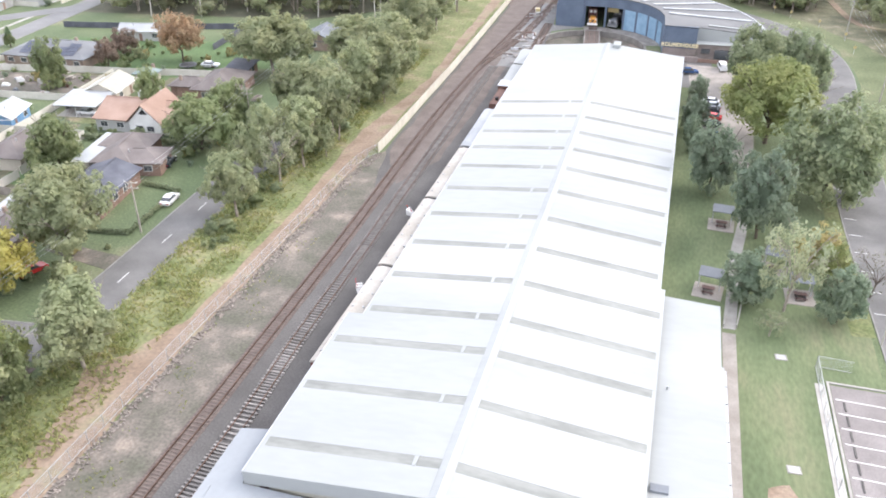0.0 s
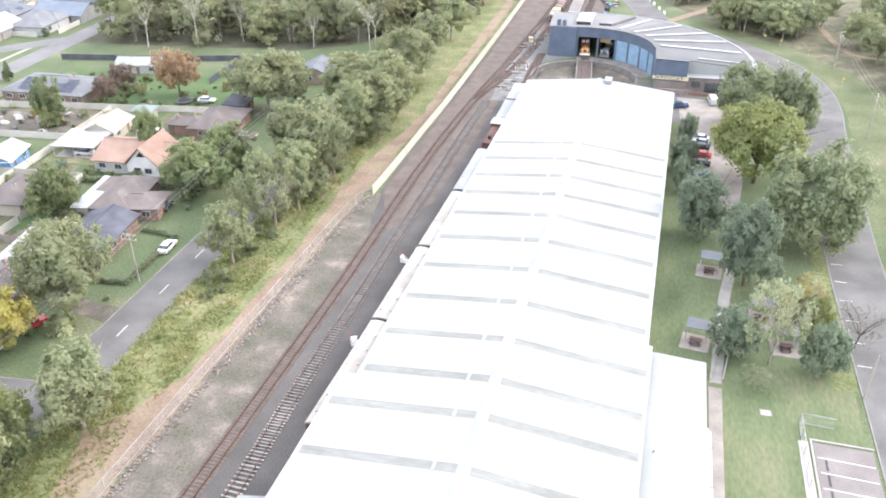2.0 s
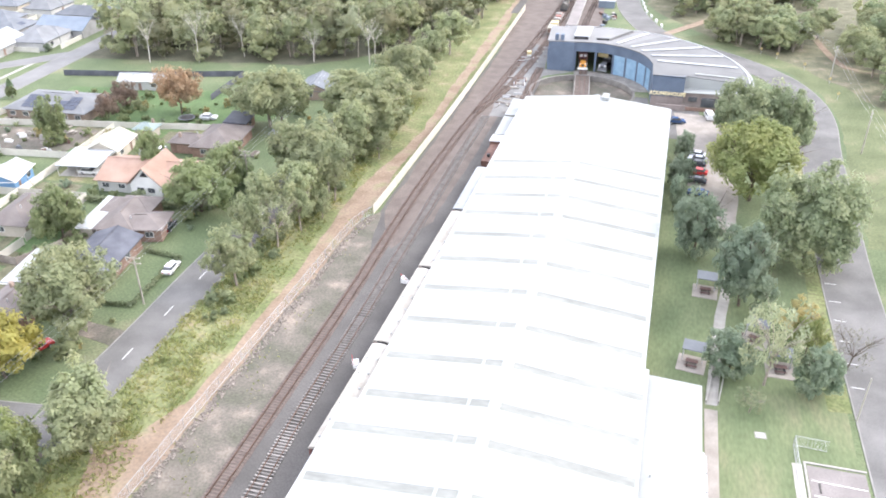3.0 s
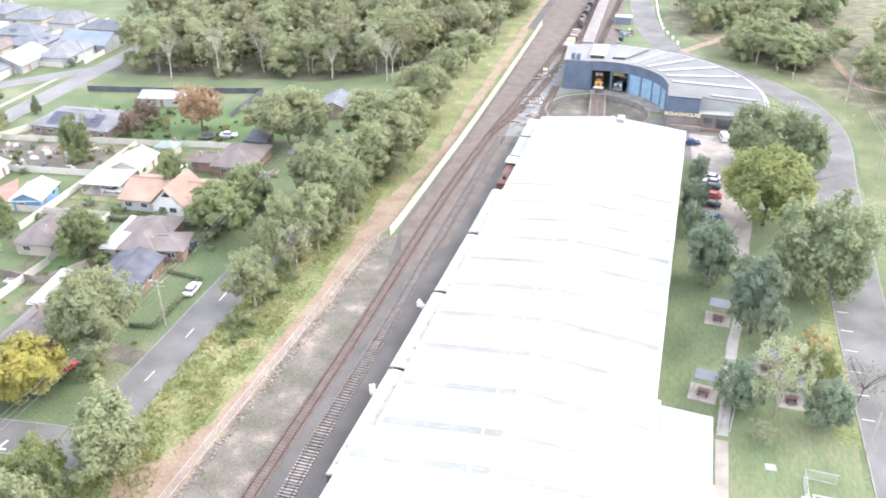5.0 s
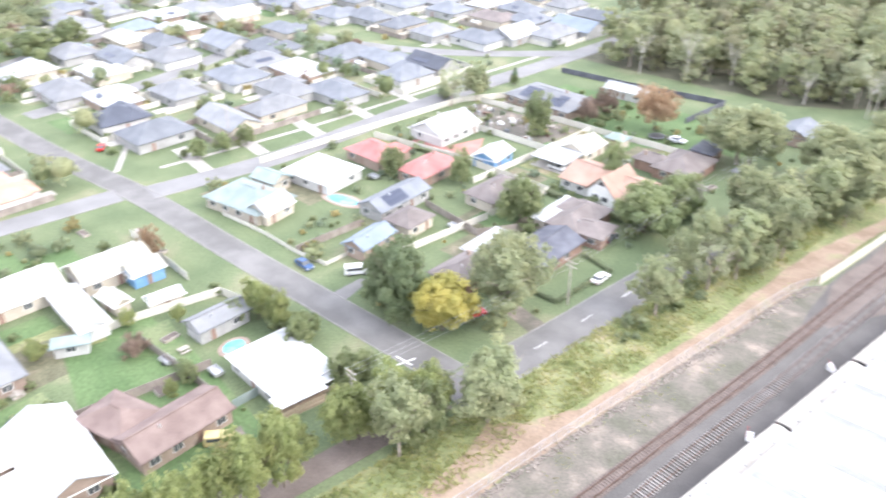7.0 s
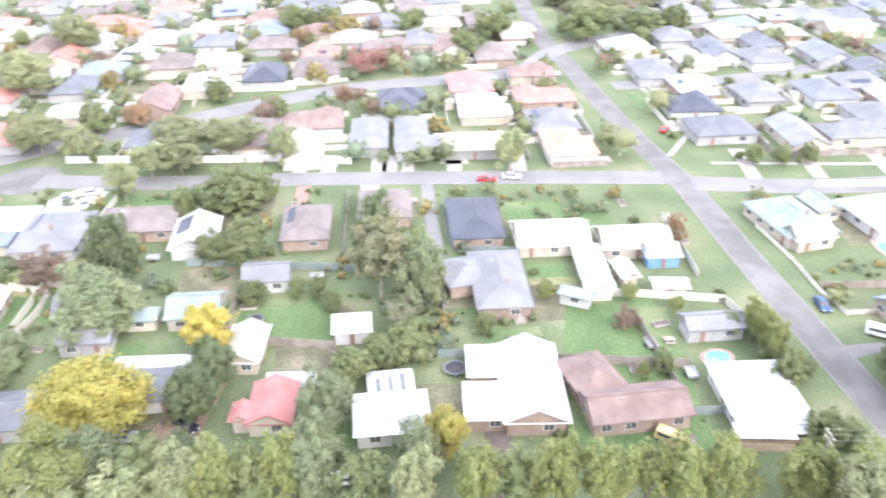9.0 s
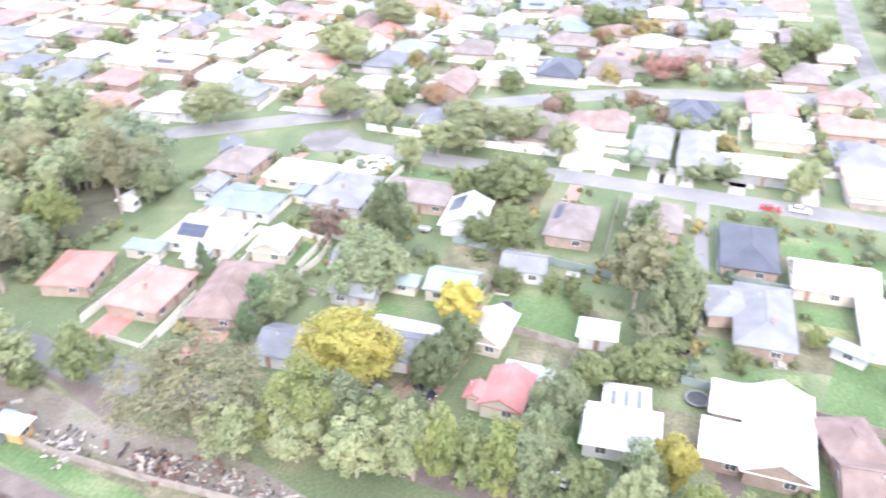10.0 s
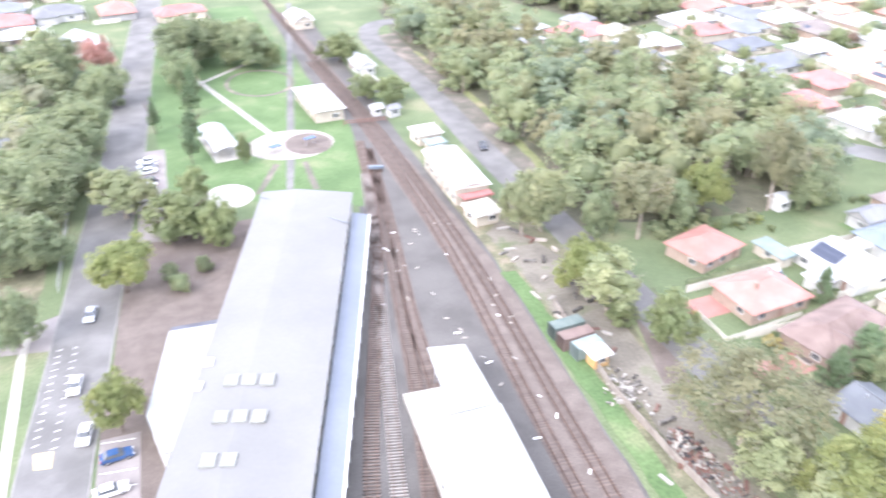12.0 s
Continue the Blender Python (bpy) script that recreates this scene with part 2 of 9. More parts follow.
WALLS = {
    "cream": mat("cream render", (0.4, 0.36, 0.3), (0.48, 0.44, 0.37), 0.4, 0.85, spread=0.06, tone=0.1),
    "brick": mat("salmon brick", (0.27, 0.205, 0.168), (0.34, 0.268, 0.222), 0.5, 0.9, fine=5.0, spread=0.15, tone=0.12),
    "white": mat("white weatherboard", (0.43, 0.43, 0.42), (0.5, 0.5, 0.49), 0.4, 0.75, spread=0.05, tone=0.06),
    "brown": mat("brown brick", (0.2, 0.13, 0.1), (0.3, 0.2, 0.16), 0.5, 0.9, fine=5.0, spread=0.15, tone=0.12),
    "blue": mat("blue weatherboard", (0.12, 0.25, 0.42), (0.17, 0.32, 0.5), 0.4, 0.7, spread=0.06),
    "orange": mat("orange painted steel", (0.42, 0.26, 0.11), (0.5, 0.33, 0.16), 0.4, 0.6, spread=0.06, tone=0.05),
    "grey": mat("grey render", (0.28, 0.28, 0.275), (0.36, 0.36, 0.355), 0.4, 0.85, spread=0.06, tone=0.1),
}
WALL_WORDS = {"cream": "cream rendered", "brick": "salmon brick", "white": "white weatherboard", "brown": "brown brick", "blue": "blue weatherboard", "orange": "orange steel", "grey": "grey rendered"}
CARS = {
    "white": mat("white car paint", (0.68, 0.69, 0.7), (0.76, 0.77, 0.78), 0.5, 0.25, bump=0.0, spread=0.02),
    "red": mat("red car paint", (0.42, 0.03, 0.03), (0.5, 0.05, 0.05), 0.5, 0.25, bump=0.0, spread=0.02),
    "black": mat("black car paint", (0.02, 0.025, 0.035), (0.035, 0.04, 0.055), 0.5, 0.25, bump=0.0, spread=0.02),
    "blue": mat("dark blue car paint", (0.03, 0.07, 0.17), (0.05, 0.1, 0.22), 0.5, 0.25, bump=0.0, spread=0.02),
    "silver": mat("silver car paint", (0.4, 0.43, 0.47), (0.48, 0.51, 0.55), 0.5, 0.3, 0.3, bump=0.0, spread=0.02),
    "yellow": mat("yellow van paint", (0.46, 0.37, 0.17), (0.52, 0.43, 0.22), 0.5, 0.4, bump=0.0, spread=0.02),
}


# ---- building helpers ----
class Geo:
    """Collects boxes, beams and faces, then links them as one mesh."""

    def __init__(self):
        self.v, self.f = [], []

    def quad(self, *p):
        n = len(self.v)
        self.v += [tuple(q) for q in p]
        self.f.append(tuple(range(n, n + len(p))))
        return self

    def box(self, x0, y0, z0, x1, y1, z1):
        n = len(self.v)
        self.v += [(x, y, z) for z in (z0, z1) for x, y in ((x0, y0), (x1, y0), (x1, y1), (x0, y1))]
        self.f += [tuple(n + i for i in q) for q in ((3, 2, 1, 0), (4, 5, 6, 7), (0, 1, 5, 4), (1, 2, 6, 5), (2, 3, 7, 6), (3, 0, 4, 7))]
        return self

    def beam(self, p, q, w, h=None):
        """A bar of rectangular section from p to q."""
        p, q, h = Vector(p), Vector(q), h or w
        d = (q - p).normalized()
        side = d.cross(Vector((0, 0, 1)))
        side = Vector((1, 0, 0)) if side.length < 1e-3 else side.normalized()
        up = side.cross(d)
        n = len(self.v)
        for o in (p, q):
            self.v += [tuple(o + side * a * w / 2 + up * b * h / 2) for a, b in ((-1, -1), (1, -1), (1, 1), (-1, 1))]
        self.f += [tuple(n + i for i in t) for t in ((0, 1, 2, 3), (7, 6, 5, 4), (1, 0, 4, 5), (2, 1, 5, 6), (3, 2, 6, 7), (0, 3, 7, 4))]
        return self

    def tube(self, p, q, r0, r1=None, n=8, cap=True):
        p, q = Vector(p), Vector(q)
        r1 = r0 if r1 is None else r1
        d = (q - p).normalized()
        a = d.orthogonal().normalized()
        b = d.cross(a)
        k = len(self.v)
        for o, r in ((p, r0), (q, r1)):
            self.v += [tuple(o + (a * math.cos(2 * math.pi * i / n) + b * math.sin(2 * math.pi * i / n)) * r) for i in range(n)]
        self.f += [(k + i, k + (i + 1) % n, k + n + (i + 1) % n, k + n + i) for i in range(n)]
        if cap:
            self.f += [tuple(k + n - 1 - i for i in range(n)), tuple(k + n + i for i in range(n))]
        return self

    def slab(self, outline, z0, z1):
        """A flat plate with that outline (anticlockwise from above)."""
        n, k = len(outline), len(self.v)
        self.v += [(x, y, z0) for x, y in outline] + [(x, y, z1) for x, y in outline]
        self.f += [tuple(k + n - 1 - i for i in range(n)), tuple(k + n + i for i in range(n))]
        self.f += [(k + i, k + (i + 1) % n, k + n + (i + 1) % n, k + n + i) for i in range(n)]
        return self

    def weld(self):
        """Joins corners that meet, and drops the walls between joined pieces."""
        at, v, to = {}, [], []
        for p in self.v:
            key = tuple(round(q, 3) for q in p)
            if key not in at:
                at[key] = len(v)
                v.append(p)
            to.append(at[key])
        faces = [tuple(to[i] for i in f) for f in self.f]
        seen = {}
        for f in faces:
            seen[frozenset(f)] = seen.get(frozenset(f), 0) + 1
        self.v, self.f = v, [f for f in faces if seen[frozenset(f)] == 1]
        return self

    def mesh(self, name, material, smooth=False):
        me = bpy.data.meshes.new(name)
        me.from_pydata(self.v, [], self.f)
        me.materials.append(material)
        if smooth:
            me.shade_smooth()
        me.update()
        return me

    def part(self, name, material, parent=None, label="", smooth=False):
        ob = new(name, self.mesh(name, material, smooth))
        ob.parent = parent
        if label:
            ob["label"] = label
        return ob


def thing(name, x, y, z=0.0, ang=0.0, label="", category="", group="", kind=""):
    ob = new(name)
    ob.empty_display_size = 0.3
    ob.matrix_basis = pose(x, y, z, 0, 0, ang)
    return tagged(ob, label, category, group, kind)


def share(name, me, parent, m, label=""):
    """One more part on a mesh that alike parts share."""
    ob = new(name, me)
    ob.parent = parent
    ob.matrix_basis = m
    if label:
        ob["label"] = label
    return ob


def wobble(points, step=4.0, amount=0.5, seed=0):
    """The outline cut into short lengths and roughened."""
    out, n = [], len(points)
    for i in range(n):
        (ax, ay), (bx, by) = points[i], points[(i + 1) % n]
        k = max(1, int(math.hypot(bx - ax, by - ay) / step))
        for j in range(k):
            x, y = ax + (bx - ax) * j / k, ay + (by - ay) * j / k
            d = noise.noise_vector((x * 0.13 + seed, y * 0.13, seed * 1.7)) + 0.5 * noise.noise_vector((x * 0.5 + seed, y * 0.5, 3.1))
            out.append((x + amount * d.x, y + amount * d.y))
    return out


def patch(name, points, z, material, label, category, amount=0.5, step=3.0, thick=0.3):
    g = Geo().slab(wobble(points, step, amount, len(name)), z - thick, z)
    return tagged(g.part(name, material), label, category, kind="structure")


def strip(points, half, z0, z1, g=None, offset=0.0):
    """A ribbon of even width along a line of points."""
    g = g or Geo()
    L, R = [], []
    for i, p in enumerate(points):
        a, b = Vector(points[max(0, i - 1)]), Vector(points[min(len(points) - 1, i + 1)])
        d = (b - a).normalized()
        n = Vector((-d.y, d.x))
        L.append(Vector(p) + n * (half + offset))
        R.append(Vector(p) - n * (half - offset))
    for i in range(len(points) - 1):
        k = len(g.v)
        g.v += [(q.x, q.y, z) for z in (z0, z1) for q in (L[i], R[i], R[i + 1], L[i + 1])]
        g.f += [tuple(k + j for j in q) for q in ((4, 5, 6, 7), (3, 2, 1, 0), (0, 1, 5, 4), (1, 2, 6, 5), (2, 3, 7, 6), (3, 0, 4, 7))]
    return g.weld()


def smooth_line(points, step=5.0):
    """A line through the points, rounded off."""
    P = [Vector(p) for p in points]
    P = [2 * P[0] - P[1]] + P + [2 * P[-1] - P[-2]]
    out = []
    for i in range(1, len(P) - 2):
        n = max(1, int((P[i + 1] - P[i]).length / step))
        for j in range(n):
            t = j / n
            a, b, c, d = P[i - 1], P[i], P[i + 1], P[i + 2]
            q = 0.5 * (2 * b + (c - a) * t + (2 * a - 5 * b + 4 * c - d) * t * t + (3 * b - a - 3 * c + d) * t ** 3)
            out.append((q.x, q.y))
    out.append((P[-2].x, P[-2].y))
    return out

# ---- ground, with the round hole of the turntable pit ----
PIT_X, PIT_Y, PIT_R = -18.0, 225.0, 14.6
g = Geo()
RINGS = [PIT_R, PIT_R + 6, 45, 90, 160, 260, 420, 700, 1400, 3200]
N_RING = 64
for r in RINGS:
    g.v += [(PIT_X + r * math.cos(2 * math.pi * i / N_RING), PIT_Y + r * math.sin(2 * math.pi * i / N_RING), 0.0) for i in range(N_RING)]
for k in range(len(RINGS) - 1):
    g.f += [(k * N_RING + i, (k + 1) * N_RING + i, (k + 1) * N_RING + (i + 1) % N_RING, k * N_RING + (i + 1) % N_RING) for i in range(N_RING)]
tagged(g.part("ground", grass), "wide grassy ground of uneven green", "ground", kind="structure")

patch("yard_ballast", [(-50.5, 20), (-30.5, 20), (-30.5, 190), (-31, 244), (-37, 250), (-30, 300), (-25, 420), (-48, 420), (-48.5, 250), (-50, 160), (-50, 138), (-48, 120)], 0.02, ballast,
      "dark grey railway ballast beside the shed", "ballast", 0.4)
patch("yard_ballast", [(-60.6, -123.3), (-53.9, -55.7), (-50.5, 20), (-30.5, 20), (-13.6, -18.9), (-10.0, -59.4), (-22.4, -98.5), (-41.0, -152.1), (-49.7, -196.5), (-54.7, -326.6), (-68.6, -325.4), (-63.7, -195.3)], 0.021, ballast,
      "dark grey railway ballast among the sidings", "ballast", 0.4)
patch("main_line_bed", [(-49.4, 142), (-43.4, 128), (-38.5, 140), (-36.8, 200), (-33.5, 260), (-27, 420), (-46.5, 420), (-47.8, 260), (-48.6, 190)], 0.035, rustbed, "rust-brown ballast under the main line", "ballast", 0.5)
patch("main_line_bed", [(-60.1, -123.4), (-53.4, -55.7), (-48.5, 20), (-40.5, 20), (-44.4, -56.5), (-51.6, -124.1), (-55.5, -206.1), (-56.7, -326.4), (-61.7, -326.0), (-60.5, -205.6)], 0.036, rustbed, "rust-brown ballast under the main line", "ballast", 0.5)
patch("gravel_strip", [(-56.3, 20), (-48.6, 20), (-46.9, 60), (-46.4, 100), (-46.6, 124), (-49.8, 141), (-52.6, 137), (-54.2, 112), (-55.6, 80)], 0.03, gravel,
      "pale bare gravel with weeds beside the rails", "gravel", 0.8, 2.0)
patch("rough_verge", [(-70.2, 20), (-54.9, 20), (-54.0, 80), (-52.6, 116), (-51.5, 140), (-50, 190), (-49.5, 420), (-62, 420), (-66, 260), (-68, 200), (-66, 160), (-68.5, 120), (-69.6, 76)], 0.015, weeds,
      "tall yellow-green grass along the fence", "grass", 0.8)
patch("dirt_track", smooth_line([(-59.2, 30), (-60.0, 62), (-58.2, 80), (-57.2, 112), (-58.2, 144), (-56.2, 165), (-53.6, 185), (-54.6, 230), (-55.5, 330), (-55, 420)], 8) +
      smooth_line([(-52, 420), (-52.2, 330), (-51.8, 230), (-51.2, 186), (-52.5, 165), (-52.3, 143), (-53.6, 112), (-55.0, 80), (-55.8, 62), (-56.2, 30)], 8), 0.04, dirt,
      "orange dirt track worn through the grass", "dirt track", 0.7, 2.0)
patch("dirt_track", [(-66.0, 66.5), (-61.2, 70.5), (-58.9, 78), (-56.4, 80), (-57.2, 65.5), (-57.4, 50), (-61.5, 50), (-63.0, 60)], 0.038, dirt, "bare brown dirt beside the fence", "dirt track", 0.9, 2.0)
patch("back_lawn", [(-84, 41), (-104, 41.6), (-106, 22), (-99, 20.4), (-86, 20.4)], 0.0162, lawn, "mown green back lawn", "lawn", 0.3)
patch("back_lawn", [(-107, 21.5), (-124, 24.6), (-122.5, 42.6), (-105.4, 41.4)], 0.0164, lawn, "mown green back lawn", "lawn", 0.3)
patch("back_lawn", [(-160, 165), (-114, 170), (-96, 184), (-92, 204), (-130, 198.5), (-161, 194)], 0.0166, lawn, "wide mown paddock lawn behind the houses", "lawn", 0.5)
bush_grass = mat("olive bush grass", (0.094, 0.114, 0.052), (0.13, 0.148, 0.072), 0.1, 0.95, fine=2.0, bump=0.5, spread=0.25, third=(0.182, 0.175, 0.104))
patch("bush_grass", [(44.5, 150), (47, 196), (49, 217), (47.5, 236), (41, 255), (26, 273), (10, 288), (22, 300), (60, 262), (140, 216), (140, 150)], 0.008, bush_grass, "rough olive grass beside the curving road", "grass", 1.0, 4.0)
patch("dry_verge", [(30.5, 100), (33.6, 100), (33.9, 132), (35.4, 165), (36.6, 196), (38.8, 216), (37.4, 232), (30, 243), (28, 236), (32, 220), (33, 190), (31.5, 150)], 0.0205, weeds, "dry brown grass beside the curving road", "grass", 0.5)
patch("museum_lawn", [(4.9, 44), (32, 44), (33, 100), (33.5, 150), (24, 160), (21, 150), (12, 212), (5.5, 215), (5, 120)], 0.018, worn_lawn, "mown lawn beside the long shed", "lawn", 0.2)
patch("park_lawn", [(-15.1, -345.0), (-3.1, -250.6), (-3.0, -178.4), (-20.1, -166.9), (-44.2, -154.8), (-53.1, -201.2), (-50.8, -256.6), (-49.0, -342.1)], 0.022, lawn, "green park lawn with paths", "lawn", 0.3)
patch("yard_paving", [(16.9, -61.6), (13.6, -100), (8.6, -141.4), (1.5, -158), (-19.5, -158.9), (7.2, -80.9), (8.9, -61.0)], 0.024, rustbed, "brown gravel forecourt beside the grey shed", "forecourt", 0.4)
patch("works_yard", [(-61.1, -123.3), (-58.4, -55.3), (-70.8, -54.2), (-71.4, -84.3), (-76.2, -106.0), (-75.4, -144.2), (-65.3, -155.1), (-58.5, -145.6)], 0.02, rough_lawn, "dusty works yard with scrap and containers", "yard", 0.6)
patch("green_bank", [(-59.8, -119.4), (-62.8, -119.1), (-61.0, -85.2), (-57.7, -35.3), (-54.2, -35.6), (-57.6, -85.5)], 0.045, lawn, "bright green grass bank beside the main line", "grass", 0.5, 2.0)
patch("rail_yard", [(-49.4, 262), (-33.5, 258), (-30, 270), (-16.5, 268), (-18.5, 300), (-21.2, 345), (-19.5, 420), (-48.6, 420), (-50.5, 320)], 0.0335, rustbed, "brown ballast yard behind the roundhouse", "ballast", 0.5)
patch("pale_siding_bed", [(-53.5, 306), (-50.6, 306), (-49.2, 420), (-52.5, 420)], 0.045, ballast, "pale grey ballast strip beside the line", "ballast", 0.4)
patch("roundhouse_yard", [(-39.5, 200), (-31.5, 200), (-33.4, 214), (-34.0, 232), (-30.6, 236), (-26, 239.4), (-22, 242.0), (-31, 242.4), (-32.8, 266), (-37.5, 268), (-40.5, 245)], 0.0352, ballast_pale, "pale grey gravel yard beside the turntable", "yard", 0.4)
patch("roundhouse_yard", [(-31.5, 196), (14, 196), (14, 218), (0.8, 217.8), (0.4, 224), (-2.9, 224), (-4.0, 218.5), (-8, 213.4), (-14, 210.4), (-22, 210.4), (-28, 213.4), (-32, 218)], 0.027, asphalt, "grey asphalt yard between shed and roundhouse", "yard", 0.1)
patch("car_park_paving", [(7.6, 214.5), (25, 213), (24, 196), (20.2, 150), (17.6, 150), (15.6, 168), (10.5, 170)], 0.028, tan_concrete, "pale concrete car park by the roundhouse", "car park", 0.2)


# ---- roads with kerbs and lines ----
ROAD_N = [0]
LINES = []


def road(name, points, half, label, dashes=True, kerb=True, material=None):
    pts = smooth_line(points, 4.0)
    ROAD_N[0] += 1
    LINES.extend(zip(points, points[1:]))
    top = 0.05 + 0.004 * ROAD_N[0]
    r = tagged(strip(pts, half, -0.3, top).part(name, material or asphalt), label, "road", kind="structure")
    if kerb:
        for s in (1, -1):
            strip(pts, 0.11, -0.2, 0.1, offset=s * (half + 0.11)).part("kerb", kerb_worn, r)
    if dashes:
        line = smooth_line(points, 1.0)
        k = 0
        while k + 3 < len(line):
            strip(line[k:k + 4], 0.07, top, top + 0.006).part("lane_mark", paint, r)
            k += 12
    return r


road("road_1", [(-73.2, 160), (-73, 130), (-73.2, 110), (-73, 90), (-73.4, 66)], 3.7, "worn grey asphalt street with a broken white line")
road("road_1", [(-73.6, 65), (-74.8, 20), (-77.0, -40), (-78.3, -66)], 2.4, "brown gravel lane under the railside trees", dashes=False, kerb=False, material=rustbed)
road("road_1", [(-78.4, -66), (-79.3, -90), (-79.8, -150), (-80.5, -180), (-82.6, -225), (-81.6, -262), (-83, -283), (-90, -297), (-108, -301), (-150, -330)], 3.7, "worn grey asphalt street beside the woodland", dashes=False, kerb=False)
road("road_2", [(-77.5, 70), (-97, 67.8), (-136, 63.5), (-172, 60), (-208, 53.5), (-247, 48.5), (-269, 45.7), (-290, 42), (-330, 40), (-420, 39)], 3.1, "worn grey asphalt side street", dashes=False)
road("road_3", [(-173.5, 62), (-171.5, 96), (-177, 153), (-179.7, 222), (-184, 300)], 3.6, "grey asphalt street through the new houses", dashes=False, material=pale_asphalt)
road("road_3", [(-177, 56), (-178, 20), (-178.3, -28), (-177.0, -66), (-178.6, -94)], 3.4, "grey asphalt street with a turning circle", dashes=False, material=pale_asphalt)
road("road_4", [(-163, -147), (-199, -100), (-215, -73), (-243, -28), (-258, 26), (-286, 48), (-311, 96), (-337, 171)], 4.2, "main street with a pale surface", dashes=False, material=pale_asphalt)
road("road_5", [(-244, 57), (-250, 97), (-266, 141), (-275, 184)], 3.4, "grey asphalt street through the new houses", dashes=False, material=pale_asphalt)
road("road_5", [(-180, 222), (-210, 190), (-245, 170), (-285, 165)], 3.2, "grey asphalt street through the new houses", dashes=False, material=pale_asphalt)
road("road_6", [(38.2, 44), (38.5, 90), (38.6, 135), (40, 165), (41.6, 195), (43.4, 217), (42, 234), (36, 251), (22, 268.5), (4, 284), (-7.5, 312), (-13, 345), (-20, 420)], 4.4, "wide grey asphalt road curving round the roundhouse", dashes=False)
road("road_6", [(22.5, -60), (20.4, -90), (18, -109), (15.6, -127), (13.2, -145), (10.4, -167), (6.4, -196), (2.2, -234), (-2, -275), (-8.5, -331), (-18, -420)], 4.9, "grey asphalt main road past the grey shed", dashes=False)
south = bpy.data.objects["road_6.001"]
tick = Geo().box(-0.45, -0.06, 0, 0.45, 0.06, 0.012).mesh("bay_tick", paint)
for (ax, ay), (bx, by) in (((19.5, -124.0), (22.6, -101.2)), ((17.1, -123.8), (20.0, -99.8))):
    for k in range(14):
        share("bay_tick", tick, south, pose(ax + (bx - ax) * k / 13, ay + (by - ay) * k / 13, 0.128, 0, 0, 8))
patch("side_street", [(17.6, -136.0), (20.0, -124.4), (29, -126), (62, -134), (62, -143), (29, -131.4)], 0.03, bay_asphalt, "pinkish worn side street", "road", 0.1)
pad = patch("parking_pad", [(13.8, -99.2), (8.2, -99.0), (9.6, -78), (15.8, -78)], 0.034, bay_asphalt, "pinkish paved parking pad", "car park", 0.05)
for k in range(7):
    Geo().beam((9.0 + 0.12 * k, -97.8 + 3.1 * k, 0.04), (13.6 + 0.2 * k, -98.4 + 3.1 * k, 0.04), 0.12, 0.012).part("bay_line", paint, pad)
patch("dirt_verge", [(-76.5, -150), (-88.5, -152), (-92, -190), (-93.5, -222), (-92, -259), (-92.5, -284), (-82, -280), (-81, -225), (-79, -180)], 0.012, gravel, "brown dirt verge between the street and the woodland", "verge", 0.7)
patch("grass_verge", [(-87.2, -150), (-89.5, -150), (-93, -190), (-94.5, -222), (-93, -259), (-91.5, -259), (-92.4, -222), (-90.8, -190)], 0.02, weeds, "rough green grass along the woodland edge", "verge", 0.7)
patch("lane_mouth", [(-79.5, -105), (-75.2, -96), (-69.8, -80), (-73.8, -78.5), (-77.4, -88)], 0.042, rustbed, "brown worn lane beside the works yard", "road", 0.4)
road("road_7", [(4, 291), (14, 306), (24, 318), (60, 330)], 1.6, "dirt lane off the curving road", dashes=False, kerb=False, material=dirt)
road("road_7", [(66, 262), (57.5, 266), (54.3, 280), (52.5, 297), (50, 320)], 1.1, "dirt lane through the bush", dashes=False, kerb=False, material=dirt)
g = Geo().slab([(-179.2 + 8 * math.cos(a * math.pi / 12), -97 + 8 * math.sin(a * math.pi / 12)) for a in range(24)], -0.3, 0.054)
tagged(g.part("turning_circle", asphalt), "round asphalt turning place at the street's end", "road", kind="structure")
g = Geo()
for a, b in (((-85.0, 65.0), (-84.4, 68.4)), ((-86.9, 66.4), (-83.4, 66.8))):
    g.beam((*a, 0.066), (*b, 0.066), 0.3, 0.012)
tagged(g.part("stop_line", paint), "white stop line worn on the asphalt", "road marking", kind="structure")

# parking bays and walks east of the shed
bays = patch("parking_bays", [(26.3, 30), (33.4, 30), (33.4, 88), (26.3, 88)], 0.05, bay_asphalt, "striped pinkish asphalt parking bays", "car park", 0.0, 50)
for i in range(20):
    Geo().beam((26.6, 85.4 - i * 2.62, 0.055), (33.2, 85.2 - i * 2.62, 0.055), 0.12, 0.012).part("bay_line", paint, bays)
    if i < 12:
        Geo().box(27.4, 83.3 - i * 2.62, 0.05, 27.6, 85.0 - i * 2.62, 0.16).part("wheel_stop", ballast, bays)
Geo().box(25.9, 30, 0, 26.2, 88.3, 0.16).part("kerb", kerbstone, bays)
Geo().box(25.9, 88.3, 0, 33.6, 88.6, 0.16).part("kerb", kerbstone, bays)
patch("walkway", [(13.0, 30), (14.6, 30), (15.4, 96), (13.6, 96)], 0.06, tan_concrete, "tan concrete walk along the annex", "path", 0.0, 50)
patch("walkway", [(13.7, 97), (15.4, 97), (17.4, 120), (19.3, 133), (21.2, 146), (19.8, 147), (17.6, 133), (15.6, 120)], 0.06, kerbstone, "pale concrete path across the lawn", "path", 0.0, 50)
patch("bare_patch", [(16.6, 62), (20.5, 61.5), (21.6, 66), (19.6, 69.2), (17.0, 68.0)], 0.026, dirt, "bare reddish patch worn in the lawn", "dirt", 1.1, 1.2, 0.1)
